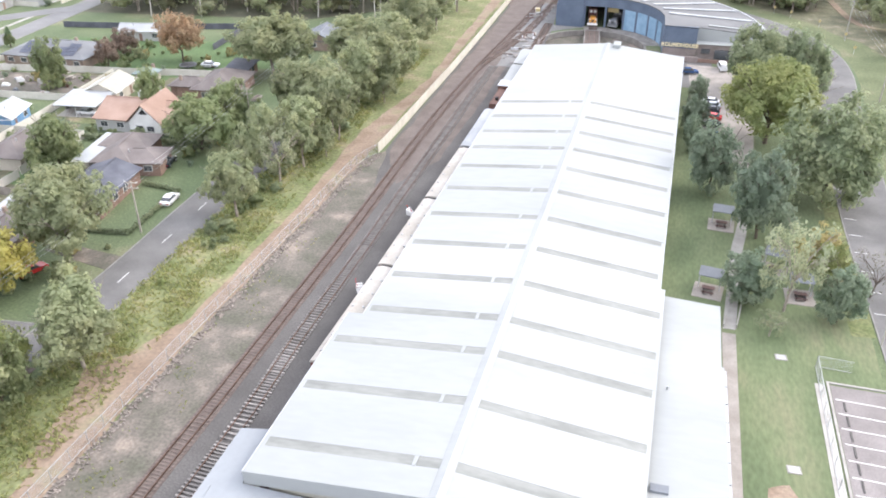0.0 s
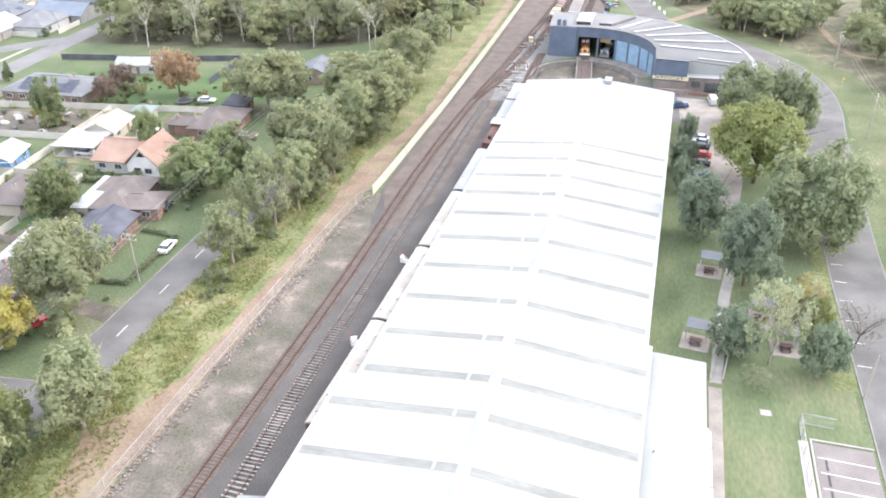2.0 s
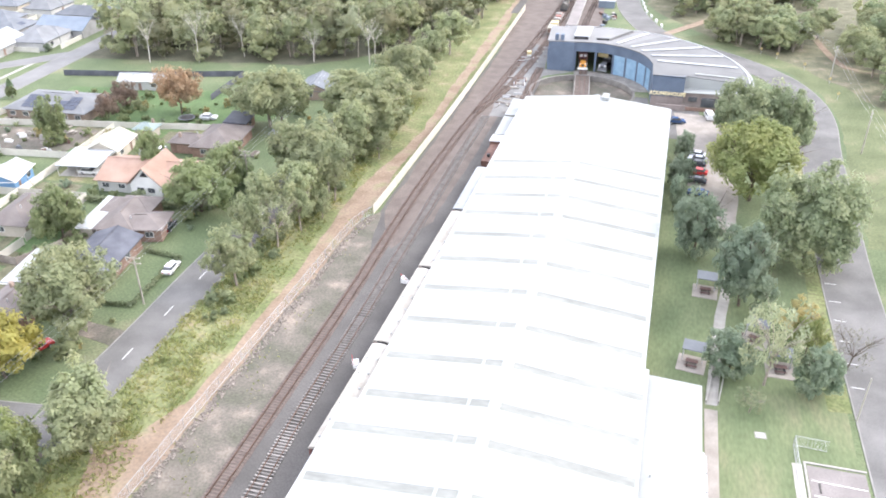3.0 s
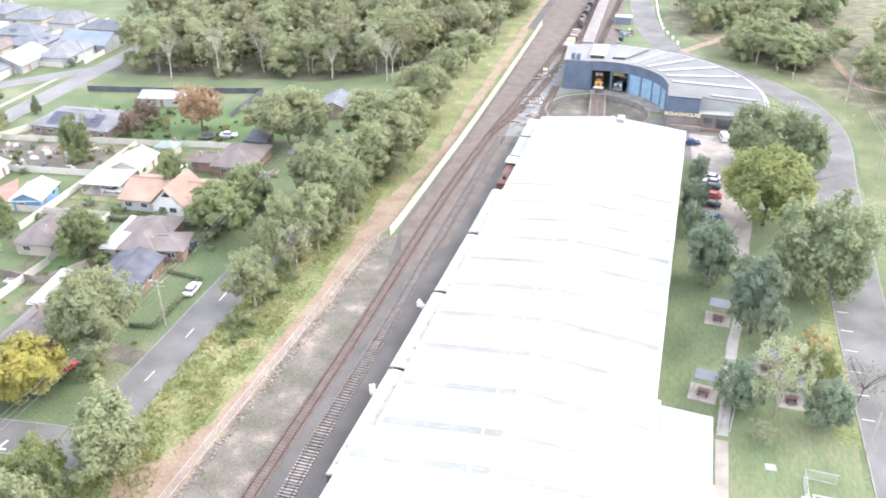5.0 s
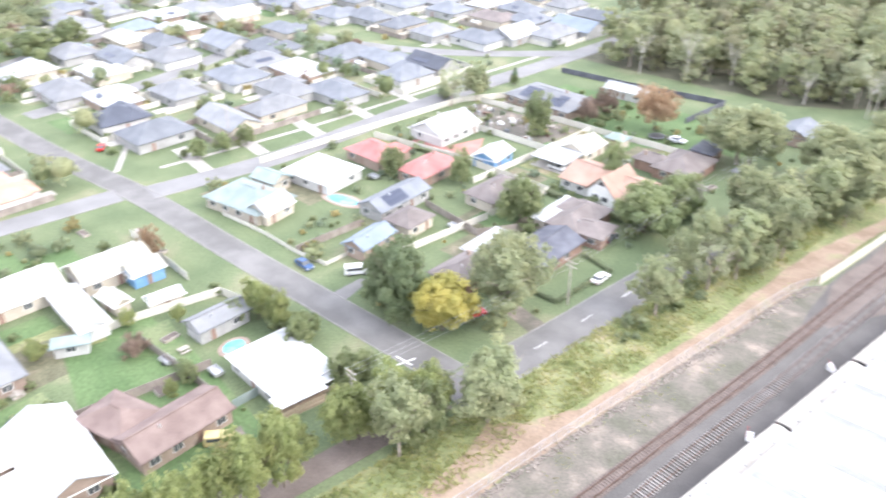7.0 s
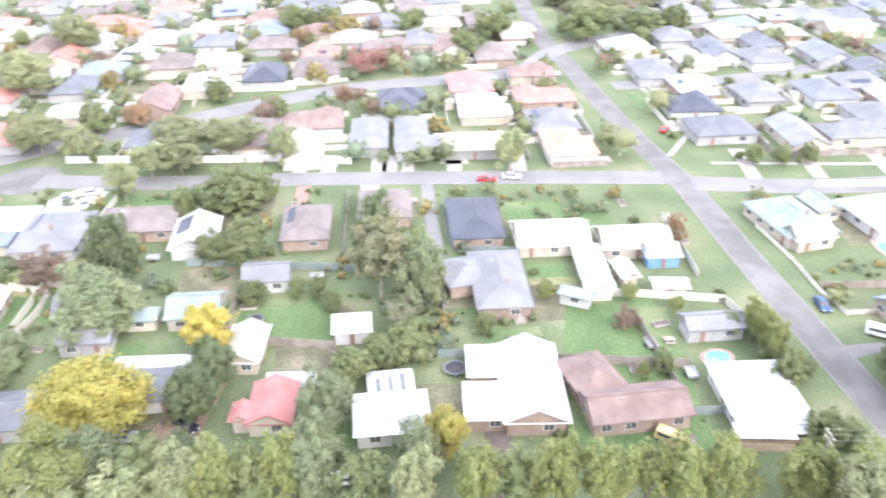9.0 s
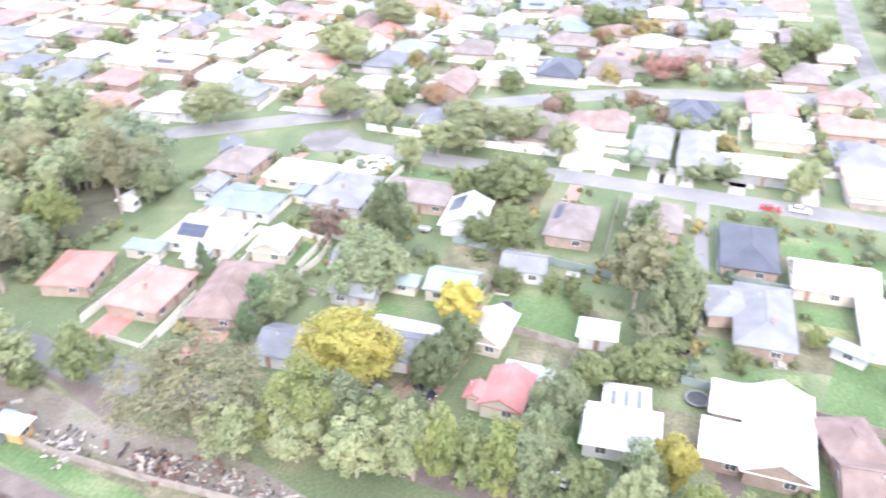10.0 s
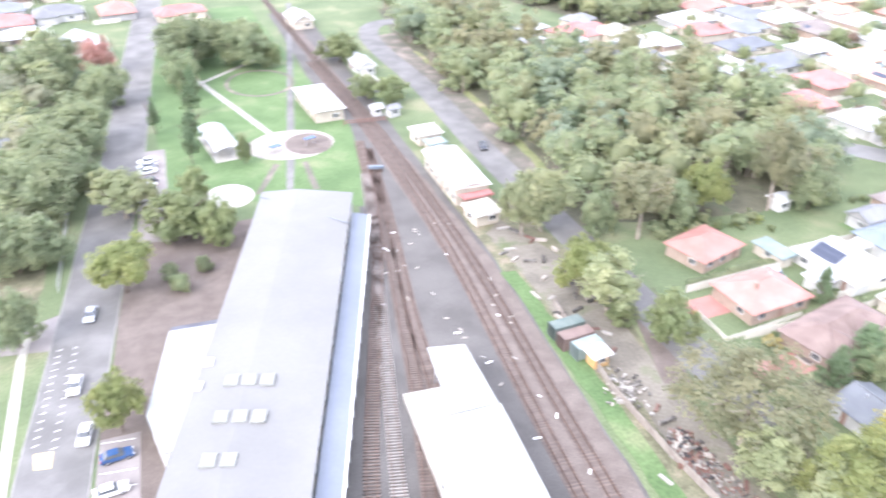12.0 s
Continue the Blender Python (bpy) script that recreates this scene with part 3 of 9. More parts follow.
patch("walkway", [(24.3, 30), (25.6, 30), (25.7, 88), (24.5, 88)], 0.06, concrete, "narrow concrete path beside the parking bays", "path", 0.0, 50)
g = Geo()
for i in range(26):
    g.beam((34.1, 142 - 3.9 * i, 0.056), (37.2, 141.6 - 3.9 * i, 0.056), 0.12, 0.012)
tagged(g.part("kerbside_bay_lines", paint), "white lines of kerbside parking bays", "road marking", kind="structure")
for x0, y0 in ((20.9, 92.3), (20.6, 71.8)):
    t = thing("drain_cover", x0, y0, 0.02, 4, "pale steel drain cover set in the lawn", "drain cover", "covers in the lawn")
    Geo().box(-0.75, -0.6, 0, 0.75, 0.6, 0.08).part("frame", kerbstone, t)
    Geo().box(-0.55, -0.42, 0.08, 0.55, 0.42, 0.11).part("grate", galv, t)


# ---- railway tracks ----
def track(points, material, label, n_parts=90, gauge=1.435, sunk=False):
    pts = smooth_line(points, 0.62)
    t = thing("railway_track", 0, 0, 0, 0, label, "railway track", "tracks of the yard")
    for s in (-1, 1):
        strip(pts[::4], 0.045, 0.16, 0.33, offset=s * gauge / 2).part("rail", steel, t)
    drop = 0.085 if sunk else 0.0
    if sunk:
        strip(pts[::4], 1.32, -0.05, 0.068).part("bed", track_rust, t)
    me = Geo().box(-1.2, -0.12, -0.05, 1.2, 0.12, 0.17).mesh("sleeper", material)
    rest = Geo()
    order = sorted(range(1, len(pts) - 1), key=lambda i: math.hypot(pts[i][0], pts[i][1] - 0))
    near = set(order[:n_parts])
    for i in range(1, len(pts) - 1):
        d = Vector(pts[i + 1]) - Vector(pts[i - 1])
        a = math.degrees(math.atan2(d.y, d.x)) - 90
        if i in near:
            share("sleeper", me, t, pose(pts[i][0], pts[i][1], 0.03 - drop + 0.02 * random.random(), 0, 0, a + random.uniform(-1.5, 1.5)))
        else:
            u = Vector((math.cos(radians(a)), math.sin(radians(a)))) * 1.2
            rest.beam((pts[i][0] - u.x, pts[i][1] - u.y, 0.1 - drop), (pts[i][0] + u.x, pts[i][1] + u.y, 0.1 - drop), 0.24, 0.22)
    tagged(rest.part("sleeper_run", material, t), kind="stuff")
    return t


track([(-52.9, -55.7), (-47.6, 20), (-46.2, 57), (-45.7, 80), (-45.2, 110), (-45.3, 145), (-44.8, 170), (-43.4, 200), (-41, 232), (-38.2, 280), (-34.5, 360), (-31, 420)], sleeper_dark, "rusty main line track on old sleepers", 80, sunk=True)
track([(-43, 20), (-41.3, 59), (-41.4, 80), (-41, 105), (-41, 123), (-40.8, 143), (-40.6, 175), (-40.2, 200)], sleeper_pale, "siding track on pale concrete sleepers", 100)
track([(-37, 20), (-35, 60), (-33.4, 120), (-32.8, 200), (-32.6, 244)], sleeper_dark, "siding track under the parked carriages", 40, sunk=True)
track([(-43.4, 200), (-37.6, 232), (-34, 290), (-30.5, 420)], sleeper_dark, "rusty second track curving off", 10)
track([(-24.6, 288), (-24.2, 330), (-22.6, 420)], sleeper_dark, "rusty siding behind the roundhouse", 10)
track([(-19.2, 239.8), (-21.4, 264)], sleeper_dark, "short track into the roundhouse", 20)
track([(-47.9, -41.1), (-51.4, -75.9), (-56.2, -123.7), (-58.1, -160.7), (-59.4, -209.7), (-58.2, -261.0), (-57.6, -311.3), (-57.6, -396.6)], sleeper_dark, "rusty main line track on old sleepers", 50, sunk=True)
track([(-43.8, -41.5), (-47.2, -76.3), (-52.8, -124.0), (-55.2, -160.9), (-56.7, -210.0), (-55.8, -261.2)], sleeper_dark, "rusty second track on old sleepers", 50, sunk=True)
track([(-11.3, -39.2), (-19.8, -74.6), (-30.6, -107.8), (-39.7, -135.1), (-46.3, -161.7), (-52.3, -191.3)], sleeper_dark, "rusty siding beside the grey shed", 60)
track([(-14.8, -38.9), (-23.0, -72.3), (-31.9, -106.7), (-41.9, -146.0), (-48.1, -171.6)], sleeper_pale, "siding on pale sleepers beside the grey shed", 60)
track([(-26.1, -68.0), (-32.7, -92.6), (-37.1, -112.3), (-45.9, -151.7), (-52.9, -186.2)], sleeper_dark, "rusty siding between the sheds", 30, sunk=True)
track([(-33.9, -81.4), (-38.9, -112.1), (-46.0, -146.6), (-53.2, -186.2)], sleeper_dark, "rusty siding from under the white canopy", 30, sunk=True)

# ---- fences along the line ----
fence_w = thing("panel_wall", 0, 0, 0, 0, "long cream noise wall of flat panels", "wall", kind="")
WALL = smooth_line([(-51.0, 140.3), (-50.6, 150), (-50, 175), (-49.4, 200), (-49, 250), (-48.9, 312)], 2.4)
for a, b in zip(WALL, WALL[1:]):
    Geo().beam((*a, 1.05), (*b, 1.05), 0.12, 2.1).part("panel", cream_fence, fence_w)
    Geo().box(a[0] - 0.09, a[1] - 0.09, 0, a[0] + 0.09, a[1] + 0.09, 2.2).part("post", cream_fence, fence_w)


def mesh_fence(points, h, label, every=3.0):
    """Posts, rails and a thin grid of wires."""
    t = thing("wire_fence", 0, 0, 0, 0, label, "fence")
    pts = smooth_line(points, every)
    wires = Geo()
    for a, b in zip(pts, pts[1:]):
        Geo().tube((*a, 0), (*a, h), 0.05, n=5).part("post", galv, t)
        for k in range(1, 8):
            wires.beam((*a, h * k / 8), (*b, h * k / 8), 0.012)
        for k in range(1, 10):
            x, y = a[0] + (b[0] - a[0]) * k / 10, a[1] + (b[1] - a[1]) * k / 10
            wires.beam((x, y, 0.1), (x, y, h), 0.012)
    for z in (0.1, h - 0.05):
        strip(pts, 0.025, z, z + 0.05).part("rail", galv, t)
    wires.part("wire_mesh", galv, t)
    return t


mesh_fence([(-57.2, 30), (-56.3, 58), (-55.5, 80), (-54.5, 102), (-54, 118), (-53.2, 134), (-51.2, 140)], 1.9, "galvanised chain wire fence beside the gravel")
mesh_fence([(25.0, 91.4), (24.9, 70), (24.6, 40)], 1.8, "low galvanised wire fence by the path")
mesh_fence([(25.0, 91.4), (29.2, 91.2)], 1.8, "galvanised wire gate across the path")
mesh_fence([(16.0, -232.2), (17.8, -187.2), (19.9, -142.2)], 1.8, "green-grey wire fence by the main road")

ramp = thing("ramp_wall", 0, 0, 0, 0, "low pale walls beside the concrete ramp", "wall")
for a, b in (((13.8, 97.2), (15.2, 107.0)), ((15.5, 97.4), (16.9, 106.6))):
    Geo().beam((*a, 0.3), (*b, 0.3), 0.18, 0.6).part("side", kerbstone, ramp)
bank_rng = random.Random(12)
bank = Geo()
BANK = smooth_line([(-56.2, 30), (-55.2, 58), (-54.4, 80), (-53.4, 102), (-52.8, 118), (-52.0, 132), (-50.6, 139.4)], 0.5)
for x, y in BANK:
    for k in range(5):
        d = Vector((bank_rng.uniform(-1, 1), bank_rng.uniform(-1, 1), bank_rng.uniform(-0.3, 0.3))).normalized() * bank_rng.uniform(0.15, 0.5)
        p = Vector((x + bank_rng.gauss(0, 0.42), y + bank_rng.uniform(-0.4, 0.4), bank_rng.uniform(0.02, 0.16)))
        bank.beam(p - d / 2, p + d / 2, bank_rng.uniform(0.1, 0.26), bank_rng.uniform(0.08, 0.2))
tagged(bank.part("stone_bank", mat("pinkish broken stone", (0.2, 0.172, 0.15), (0.3, 0.26, 0.225), 0.8, 0.95, fine=4.0, spread=0.3)), "low bank of broken pinkish stone along the wire fence", "stones", kind="stuff")

# ---- the long white shed ----
SH = Matrix.Translation((-13.85, 75, 0)) @ pose(0, 0, 0, 0, 0, -0.9)
shed = new("museum_shed")
shed.matrix_basis = SH
tagged(shed, "very long white steel shed with grey skylight strips", "shed")
Y0, Y1, HL, HR, EAVE, RIDGE = -24.3, 125.8, 18.05, 18.1, 6.0, 7.9
STEP, HL_NEAR = 4.2, 20.1
STRIPES = [-19.8, -10.3, -1.4, 5.6, 14.2, 23.4, 32.6, 42.0, 51.0, 59.4, 67.3, 75.5, 83.8]


def slope_z(x):
    return RIDGE - (RIDGE - EAVE) * (abs(x) / (HL if x < 0 else HR))


def roof_piece(name, xa, xb, ya, yb, lift, material, label="", parent=None, thick=0.12):
    za, zb = slope_z(xa) + lift, slope_z(xb) + lift
    gg = Geo()
    n = 0
    gg.v += [(xa, ya, za - thick), (xb, ya, zb - thick), (xb, yb, zb - thick), (xa, yb, za - thick), (xa, ya, za), (xb, ya, zb), (xb, yb, zb), (xa, yb, za)]
    gg.f += [(3, 2, 1, 0), (4, 5, 6, 7), (0, 1, 5, 4), (1, 2, 6, 5), (2, 3, 7, 6), (3, 0, 4, 7)]
    return gg.part(name, material, parent or shed, label)


def west(y):
    """The west eave: the near bays stand out over the siding."""
    return -HL_NEAR if y < STEP else -HL


def east(y):
    """The east eave: a little wider along the annex."""
    return HR + 0.75 if y < 20.6 else HR


edges = [Y0, STEP, 20.6] + [s for s in STRIPES if Y0 < s < Y1] + [Y1]
edges.sort()
for a, b in zip(edges, edges[1:]):
    for xa, xb in ((west(a), 0.0), (0.0, east(a))):
        if b - a > 0.7:
            low = a + (0.68 if a in STRIPES else 0.0)
            high = b - (0.68 if b in STRIPES else 0.0)
            roof_piece("roof_sheet", xa, xb, low, high, random.uniform(0.0, 0.02), white_roof)
for s in STRIPES:
    roof_piece("skylight", west(s) + 0.5, -0.8, s - 0.68, s + 0.68, -0.015, skylight_m, "greyed translucent roof strip")
    roof_piece("skylight", 0.8, east(s) - 0.4, s - 0.68, s + 0.68, -0.015, skylight_m, "greyed translucent roof strip")
    roof_piece("roof_sheet", -0.8, 0.8, s - 0.68, s + 0.68, 0.0, white_roof)
    roof_piece("roof_sheet", west(s), west(s) + 0.5, s - 0.68, s + 0.68, 0.0, white_roof)
    roof_piece("roof_sheet", east(s) - 0.4, east(s), s - 0.68, s + 0.68, 0.0, white_roof)
    roof_piece("walk_cleat", -3.6, -3.2, s - 0.7, s + 0.7, 0.06, white_roof)
g = Geo()
g.quad((-0.75, Y0, slope_z(-0.75) + 0.05), (0, Y0, RIDGE + 0.22), (0, Y1, RIDGE + 0.22), (-0.75, Y1, slope_z(-0.75) + 0.05))
g.quad((0, Y0, RIDGE + 0.22), (0.75, Y0, slope_z(0.75) + 0.05), (0.75, Y1, slope_z(0.75) + 0.05), (0, Y1, RIDGE + 0.22))
g.quad((-0.75, Y0, slope_z(-0.75) + 0.02), (0.75, Y0, slope_z(0.75) + 0.02), (0, Y0, RIDGE + 0.22))
g.part("ridge_cap", white_roof, shed)
for name, x0, x1, y0, y1 in (("wall", -HL + 0.5, -HL + 0.65, Y0 + 0.3, Y1 - 0.3), ("wall", HR - 0.65, HR - 0.5, Y0 + 0.3, Y1 - 0.3)):
    Geo().box(x0, y0, 0, x1, y1, EAVE - 0.1).part(name, ROOFS["cream"], shed)
for y in (Y0 + 0.3, Y1 - 0.3):
    Geo().slab([(-HL + 0.65, y - 0.08), (HR - 0.65, y - 0.08), (HR - 0.65, y + 0.08), (-HL + 0.65, y + 0.08)], 0, EAVE - 0.15).part("wall", ROOFS["cream"], shed)
    Geo().quad((-HL + 0.65, y, EAVE - 0.15), (HR - 0.65, y, EAVE - 0.15), (0, y, RIDGE - 0.15)).part("gable", ROOFS["cream"], shed)
for x, y0, z in ((-HL - 0.12, STEP, EAVE), (HR + 0.02, 20.6, EAVE), (-HL_NEAR - 0.12, Y0, slope_z(-HL_NEAR))):
    Geo().box(x, y0, z - 0.2, x + 0.14, STEP if x < -19 else Y1, z - 0.02).part("gutter", galv, shed)
Geo().box(-HL_NEAR, STEP - 0.12, 5.0, -HL, STEP, 5.7).part("barge_board", white_roof, shed)
for sx in (west(Y0), HR):
    g = Geo()
    solid_pts = [(sx, Y0 - 0.05, slope_z(sx) - 1.7), (0, Y0 - 0.05, RIDGE - 1.7), (0, Y0 - 0.05, RIDGE), (sx, Y0 - 0.05, slope_z(sx))]
    g.v += solid_pts + [(x, y + 0.16, z) for x, y, z in solid_pts]
    g.f += [(0, 1, 2, 3), (7, 6, 5, 4), (0, 4, 5, 1), (1, 5, 6, 2), (2, 6, 7, 3), (3, 7, 4, 0)]
    g.part("end_fascia", white_roof, shed)
Geo().box(1.3, Y1 - 3, slope_z(1.3), 3.0, Y1 + 0.3, RIDGE + 0.6).part("roof_vent", white_roof, shed)

# annex with a lower flat white roof on the lawn side, and the low grey roof on the track side
annex = thing("annex", 0, 0, 0, 0, "low white flat-roofed annex along the shed", "annex")
Geo().slab([(4.5, 24), (12.75, 24), (12.75, 82.0), (12.45, 82.1), (12.6, 95.2), (4.6, 95.9)], 4.45, 4.62).part("roof", white_roof, annex)
Geo().slab([(5.2, 24.3), (12.4, 24.3), (12.2, 94.7), (5.3, 95.3)], 0, 4.45).part("wall", WALLS["white"], annex)
for i in range(18):
    Geo().box(12.73, 26 + i * 3.1, 4.3, 13.0, 28.9 + i * 3.1, 4.5).part("gutter", galv, annex)
Geo().box(5.1, 60.0, 4.62, 6.9, 61.0, 4.9).part("roof_hatch", ROOFS["slate"], annex)
Geo().tube((6.3, 76.2, 4.62), (6.3, 76.2, 5.1), 0.12, n=6).part("vent_pipe", galv, annex)
low = thing("lean_to", 0, 0, 0, 0, "low pale blue-grey steel lean-to round the shed's end", "lean-to")
Geo().slab([(-38.9, 24), (4.3, 24), (4.3, 50.2), (-34.5, 50.9), (-34.5, 58.9), (-38.3, 58.1)], 4.0, 4.15).part("roof", low_roof, low)
Geo().slab([(-38.5, 24.3), (4.0, 24.3), (4.0, 49.9), (-34.8, 50.5), (-34.8, 58.5), (-38.0, 57.8)], 0, 4.0).part("wall", WALLS["white"], low)
for i in range(9):
    Geo().beam((-37.6 + i * 4.6, 24.2, 4.18), (-37.4 + i * 4.6, 49.8, 4.18), 0.06, 0.05).part("roof_rib", low_roof, low)

# bare ground worn through the grass of the works yard
yard_dirt = mat("grey-brown yard dirt", (0.13, 0.118, 0.096), (0.185, 0.168, 0.138), 0.12, 0.95, fine=2.0, bump=0.4, spread=0.2, third=(0.11, 0.13, 0.065))
patch("yard_ground", [(-63.5, -118), (-62.6, -105), (-64.5, -92), (-63.6, -80), (-62.6, -64), (-63.6, -45), (-66.8, -43.5), (-69.5, -54), (-70.3, -70), (-70.8, -84), (-74.5, -104), (-73.5, -122), (-68, -140), (-63, -135)], 0.032, yard_dirt, "bare grey-brown dirt with weeds in the works yard", "dirt", 1.2, 2.0)

# ---- roundhouse ----
rh = thing("roundhouse", PIT_X, PIT_Y, 0, 0, "curved blue-grey engine roundhouse with a pale ribbed roof", "roundhouse")
R_IN, R_OUT, RH_H = 18.8, 44.0, 8.7


def ring_pt(r, a, z):
    return (r * math.cos(radians(a)), r * math.sin(radians(a)), z)


def arc_wall(r, a0, a1, z0, z1, material, name, thick=0.3, label="", n=6):
    gg = Geo()
    for i in range(n):
        p, q = a0 + (a1 - a0) * i / n, a0 + (a1 - a0) * (i + 1) / n
        k = len(gg.v)
        gg.v += [ring_pt(rr, aa, z) for z in (z0, z1) for rr, aa in ((r, p), (r + thick, p), (r + thick, q), (r, q))]
        gg.f += [tuple(k + j for j in t) for t in ((3, 2, 1, 0), (4, 5, 6, 7), (0, 1, 5, 4), (1, 2, 6, 5), (2, 3, 7, 6), (3, 0, 4, 7))]
    return gg.weld().part(name, material, rh, label)


BAYS = [(104, 85.5, "open"), (85.5, 69, "open"), (69, 56, "door"), (56, 42, "door"), (42, 28, "door"), (28, 15, "door"), (15, 8, "solid")]
for a0, a1, kind in BAYS:
    arc_wall(R_IN, a0, a1, 5.9, RH_H, blue_grey, "fascia", n=3)
    w = 1.8
    arc_wall(R_IN, a0, a0 - w, 0, 5.9, blue_grey, "pier", 0.4, n=1)
    if kind == "solid":
        arc_wall(R_IN, a0 - w, a1, 0, 5.9, blue_grey, "wall", n=3)
    if kind == "door":
        arc_wall(R_IN + 0.12, a0 - w, a1, 0, 5.9, door_blue, "roller_door", 0.1, "light blue roller door", n=3)
# straight wall beside the stalls, and the far walls
Geo().box(-12.2, 17.5, 0, -4.5, 17.9, RH_H).part("end_wall", blue_grey, rh)
Geo().slab([(-12.5, 17.5), (-12.2, 17.5), (-14.2, 42.6), (-14.5, 42.6)], 0, 6.4).part("side_wall", blue_grey, rh)


def roof_z(r):
    return 8.95 - 2.35 * (r - R_IN) / (R_OUT - R_IN)


def roof_sheet(points, material):
    gg = Geo()
    n = len(points)
    gg.v += [(x, y, z - 0.22) for x, y, z in points] + list(points)
    gg.f += [tuple(range(n - 1, -1, -1)), tuple(range(n, 2 * n))] + [(k, (k + 1) % n, n + (k + 1) % n, n + k) for k in range(n)]
    return gg.part("roof_bay", material, rh)


# roof bays falling to the back, with pale strips between them
pale_bay = mat("dusty pale steel roof", (0.168, 0.168, 0.166), (0.205, 0.205, 0.202), 0.15, 0.7, bump=0.03, spread=0.08, stretch=(1, 0.3, 1))
pale_grey = mat("pale grey ribbed steel", (0.122, 0.124, 0.124), (0.15, 0.152, 0.15), 0.15, 0.7, bump=0.03, spread=0.08)
roof_sheet([(-12.6, 17.2, 8.95), (-4.4, 18.0, 8.95), ring_pt(R_OUT, 103.5, 6.6), (-14.8, 42.8, 6.6)], pale_bay)
SEG = [104, 95, 85.5, 77, 69, 62, 56, 49, 42, 35, 28, 21, 15, 8]
for i, (a0, a1) in enumerate(zip(SEG, SEG[1:])):
    roof_sheet([ring_pt(R_IN - 0.3, a1, 8.95), ring_pt(R_OUT, a1, 6.6), ring_pt(R_OUT, a0, 6.6), ring_pt(R_IN - 0.3, a0, 8.95)], pale_bay if i < 5 else pale_grey)
for a in (68, 54, 41, 28, 14):
    w0, w1 = 1.5, 0.75
    roof_sheet([ring_pt(R_IN + 1.5, a - w0, roof_z(R_IN + 1.5) + 0.3), ring_pt(R_OUT - 1.2, a - w1, roof_z(R_OUT - 1.2) + 0.3), ring_pt(R_OUT - 1.2, a + w1, roof_z(R_OUT - 1.2) + 0.3), ring_pt(R_IN + 1.5, a + w0, roof_z(R_IN + 1.5) + 0.3)], ROOFS["white"])
roof_sheet([(18.6, 2.7, 8.93), (18.9, -7.1, 8.8), (27.6, -7.1, 8.5), (27.6, -3.4, 7.9), (44.0, -2.6, 6.5), (43.7, 6.0, 6.6)], pale_grey)
Geo().beam((30, -1.2, 7.95), (43, 1.0, 6.75), 0.8, 0.16).part("roof_light", white_roof, rh, "white translucent roof strip")
def monitor(outline, material, label, lift):
    """A raised roof vent that follows the fall of the roof."""
    n, g = len(outline), Geo()
    tops = [(x, y, roof_z(math.hypot(x, y)) + lift) for x, y in outline]
    g.v += [(x, y, z - lift - 0.3) for x, y, z in tops] + tops
    g.f += [tuple(range(n - 1, -1, -1)), tuple(range(n, 2 * n))] + [(k, (k + 1) % n, n + (k + 1) % n, n + k) for k in range(n)]
    g.part("roof_monitor", material, rh, label)


monitor([(-5.4, 22.2), (-0.9, 22.4), (-1.1, 39.4), (-5.8, 39.0)], ROOFS["white"], "raised white roof monitor", 1.0)
# thin black strips on the monitor ends paint the shadow of their fronts
monitor([(-5.2, 21.9), (-1.1, 22.1), (-1.1, 22.35), (-5.2, 22.15)], black, "black strip painting shade on the monitor end", 0.75)
monitor([(1.3, 22.9), (5.2, 23.4), (11.2, 40.4), (5.3, 41.8)], pale_bay, "raised pale roof monitor", 0.6)
monitor([(1.5, 22.6), (5.0, 23.05), (5.0, 23.3), (1.5, 22.85)], black, "black strip painting shade on the monitor end", 0.4)
monitor([(5.35, 23.4), (5.6, 23.4), (11.6, 40.4), (11.35, 40.4)], black, "thin black strip beside the monitor", 0.05)
for x in (-10.6, -9.0):
    Geo().box(x, 18.6, 8.6, x + 1.0, 20.4, 10.6).part("vent_duct", blue_grey, rh)
BACK = [103.5, 95, 85.5, 77, 69, 62, 56, 49, 42, 35, 28, 21, 15, 8, 2, -3]
for a0, a1 in zip(BACK, BACK[1:]):
    p, q = ring_pt(R_OUT - 0.5, a0, 0), ring_pt(R_OUT - 0.5, a1, 0)
    Geo().beam((p[0], p[1], 3.15), (q[0], q[1], 3.15), 0.25, 6.3).part("back_wall", WALLS["brown"], rh)
arc_wall(R_OUT + 0.05, -3, 103.5, 6.35, 6.75, galv, "gutter", 0.3, n=24)
mauve = mat("weathered mauve brick", (0.24, 0.2, 0.185), (0.31, 0.265, 0.245), 0.5, 0.9, fine=5.0, spread=0.12)
arc_wall(R_OUT + 0.9, -4, 62, 5.9, 6.2, white_roof, "verge_cap", 0.5, n=16)
# end block with the sign, and the low brick wing
ex, ey = 19.1, -6.8
Geo().slab([(ex, ey), (ex + 0.3, ey), (18.9, 2.7), (18.6, 2.7)], 0, 8.7).part("side_wall", blue_grey, rh)
Geo().box(ex, ey - 0.3, 3.1, ex + 8.3, ey, 8.7).part("sign_wall", blue_grey, rh)
Geo().box(ex, ey - 0.2, 0, ex + 8.3, ey, 3.1).part("lower_wall", mauve, rh)
Geo().box(ex + 8.0, ey + 0.02, 3.0, ex + 8.3, ey + 4, 8.0).part("side_wall", blue_grey, rh)
Geo().slab([(ex + 8.35, ey + 0.2), (46.0, ey + 1.4), (45.0, ey + 6), (ex + 8.35, ey + 5)], 4.2, 4.4).part("wing_roof", white_roof, rh, "white steel wing roof")
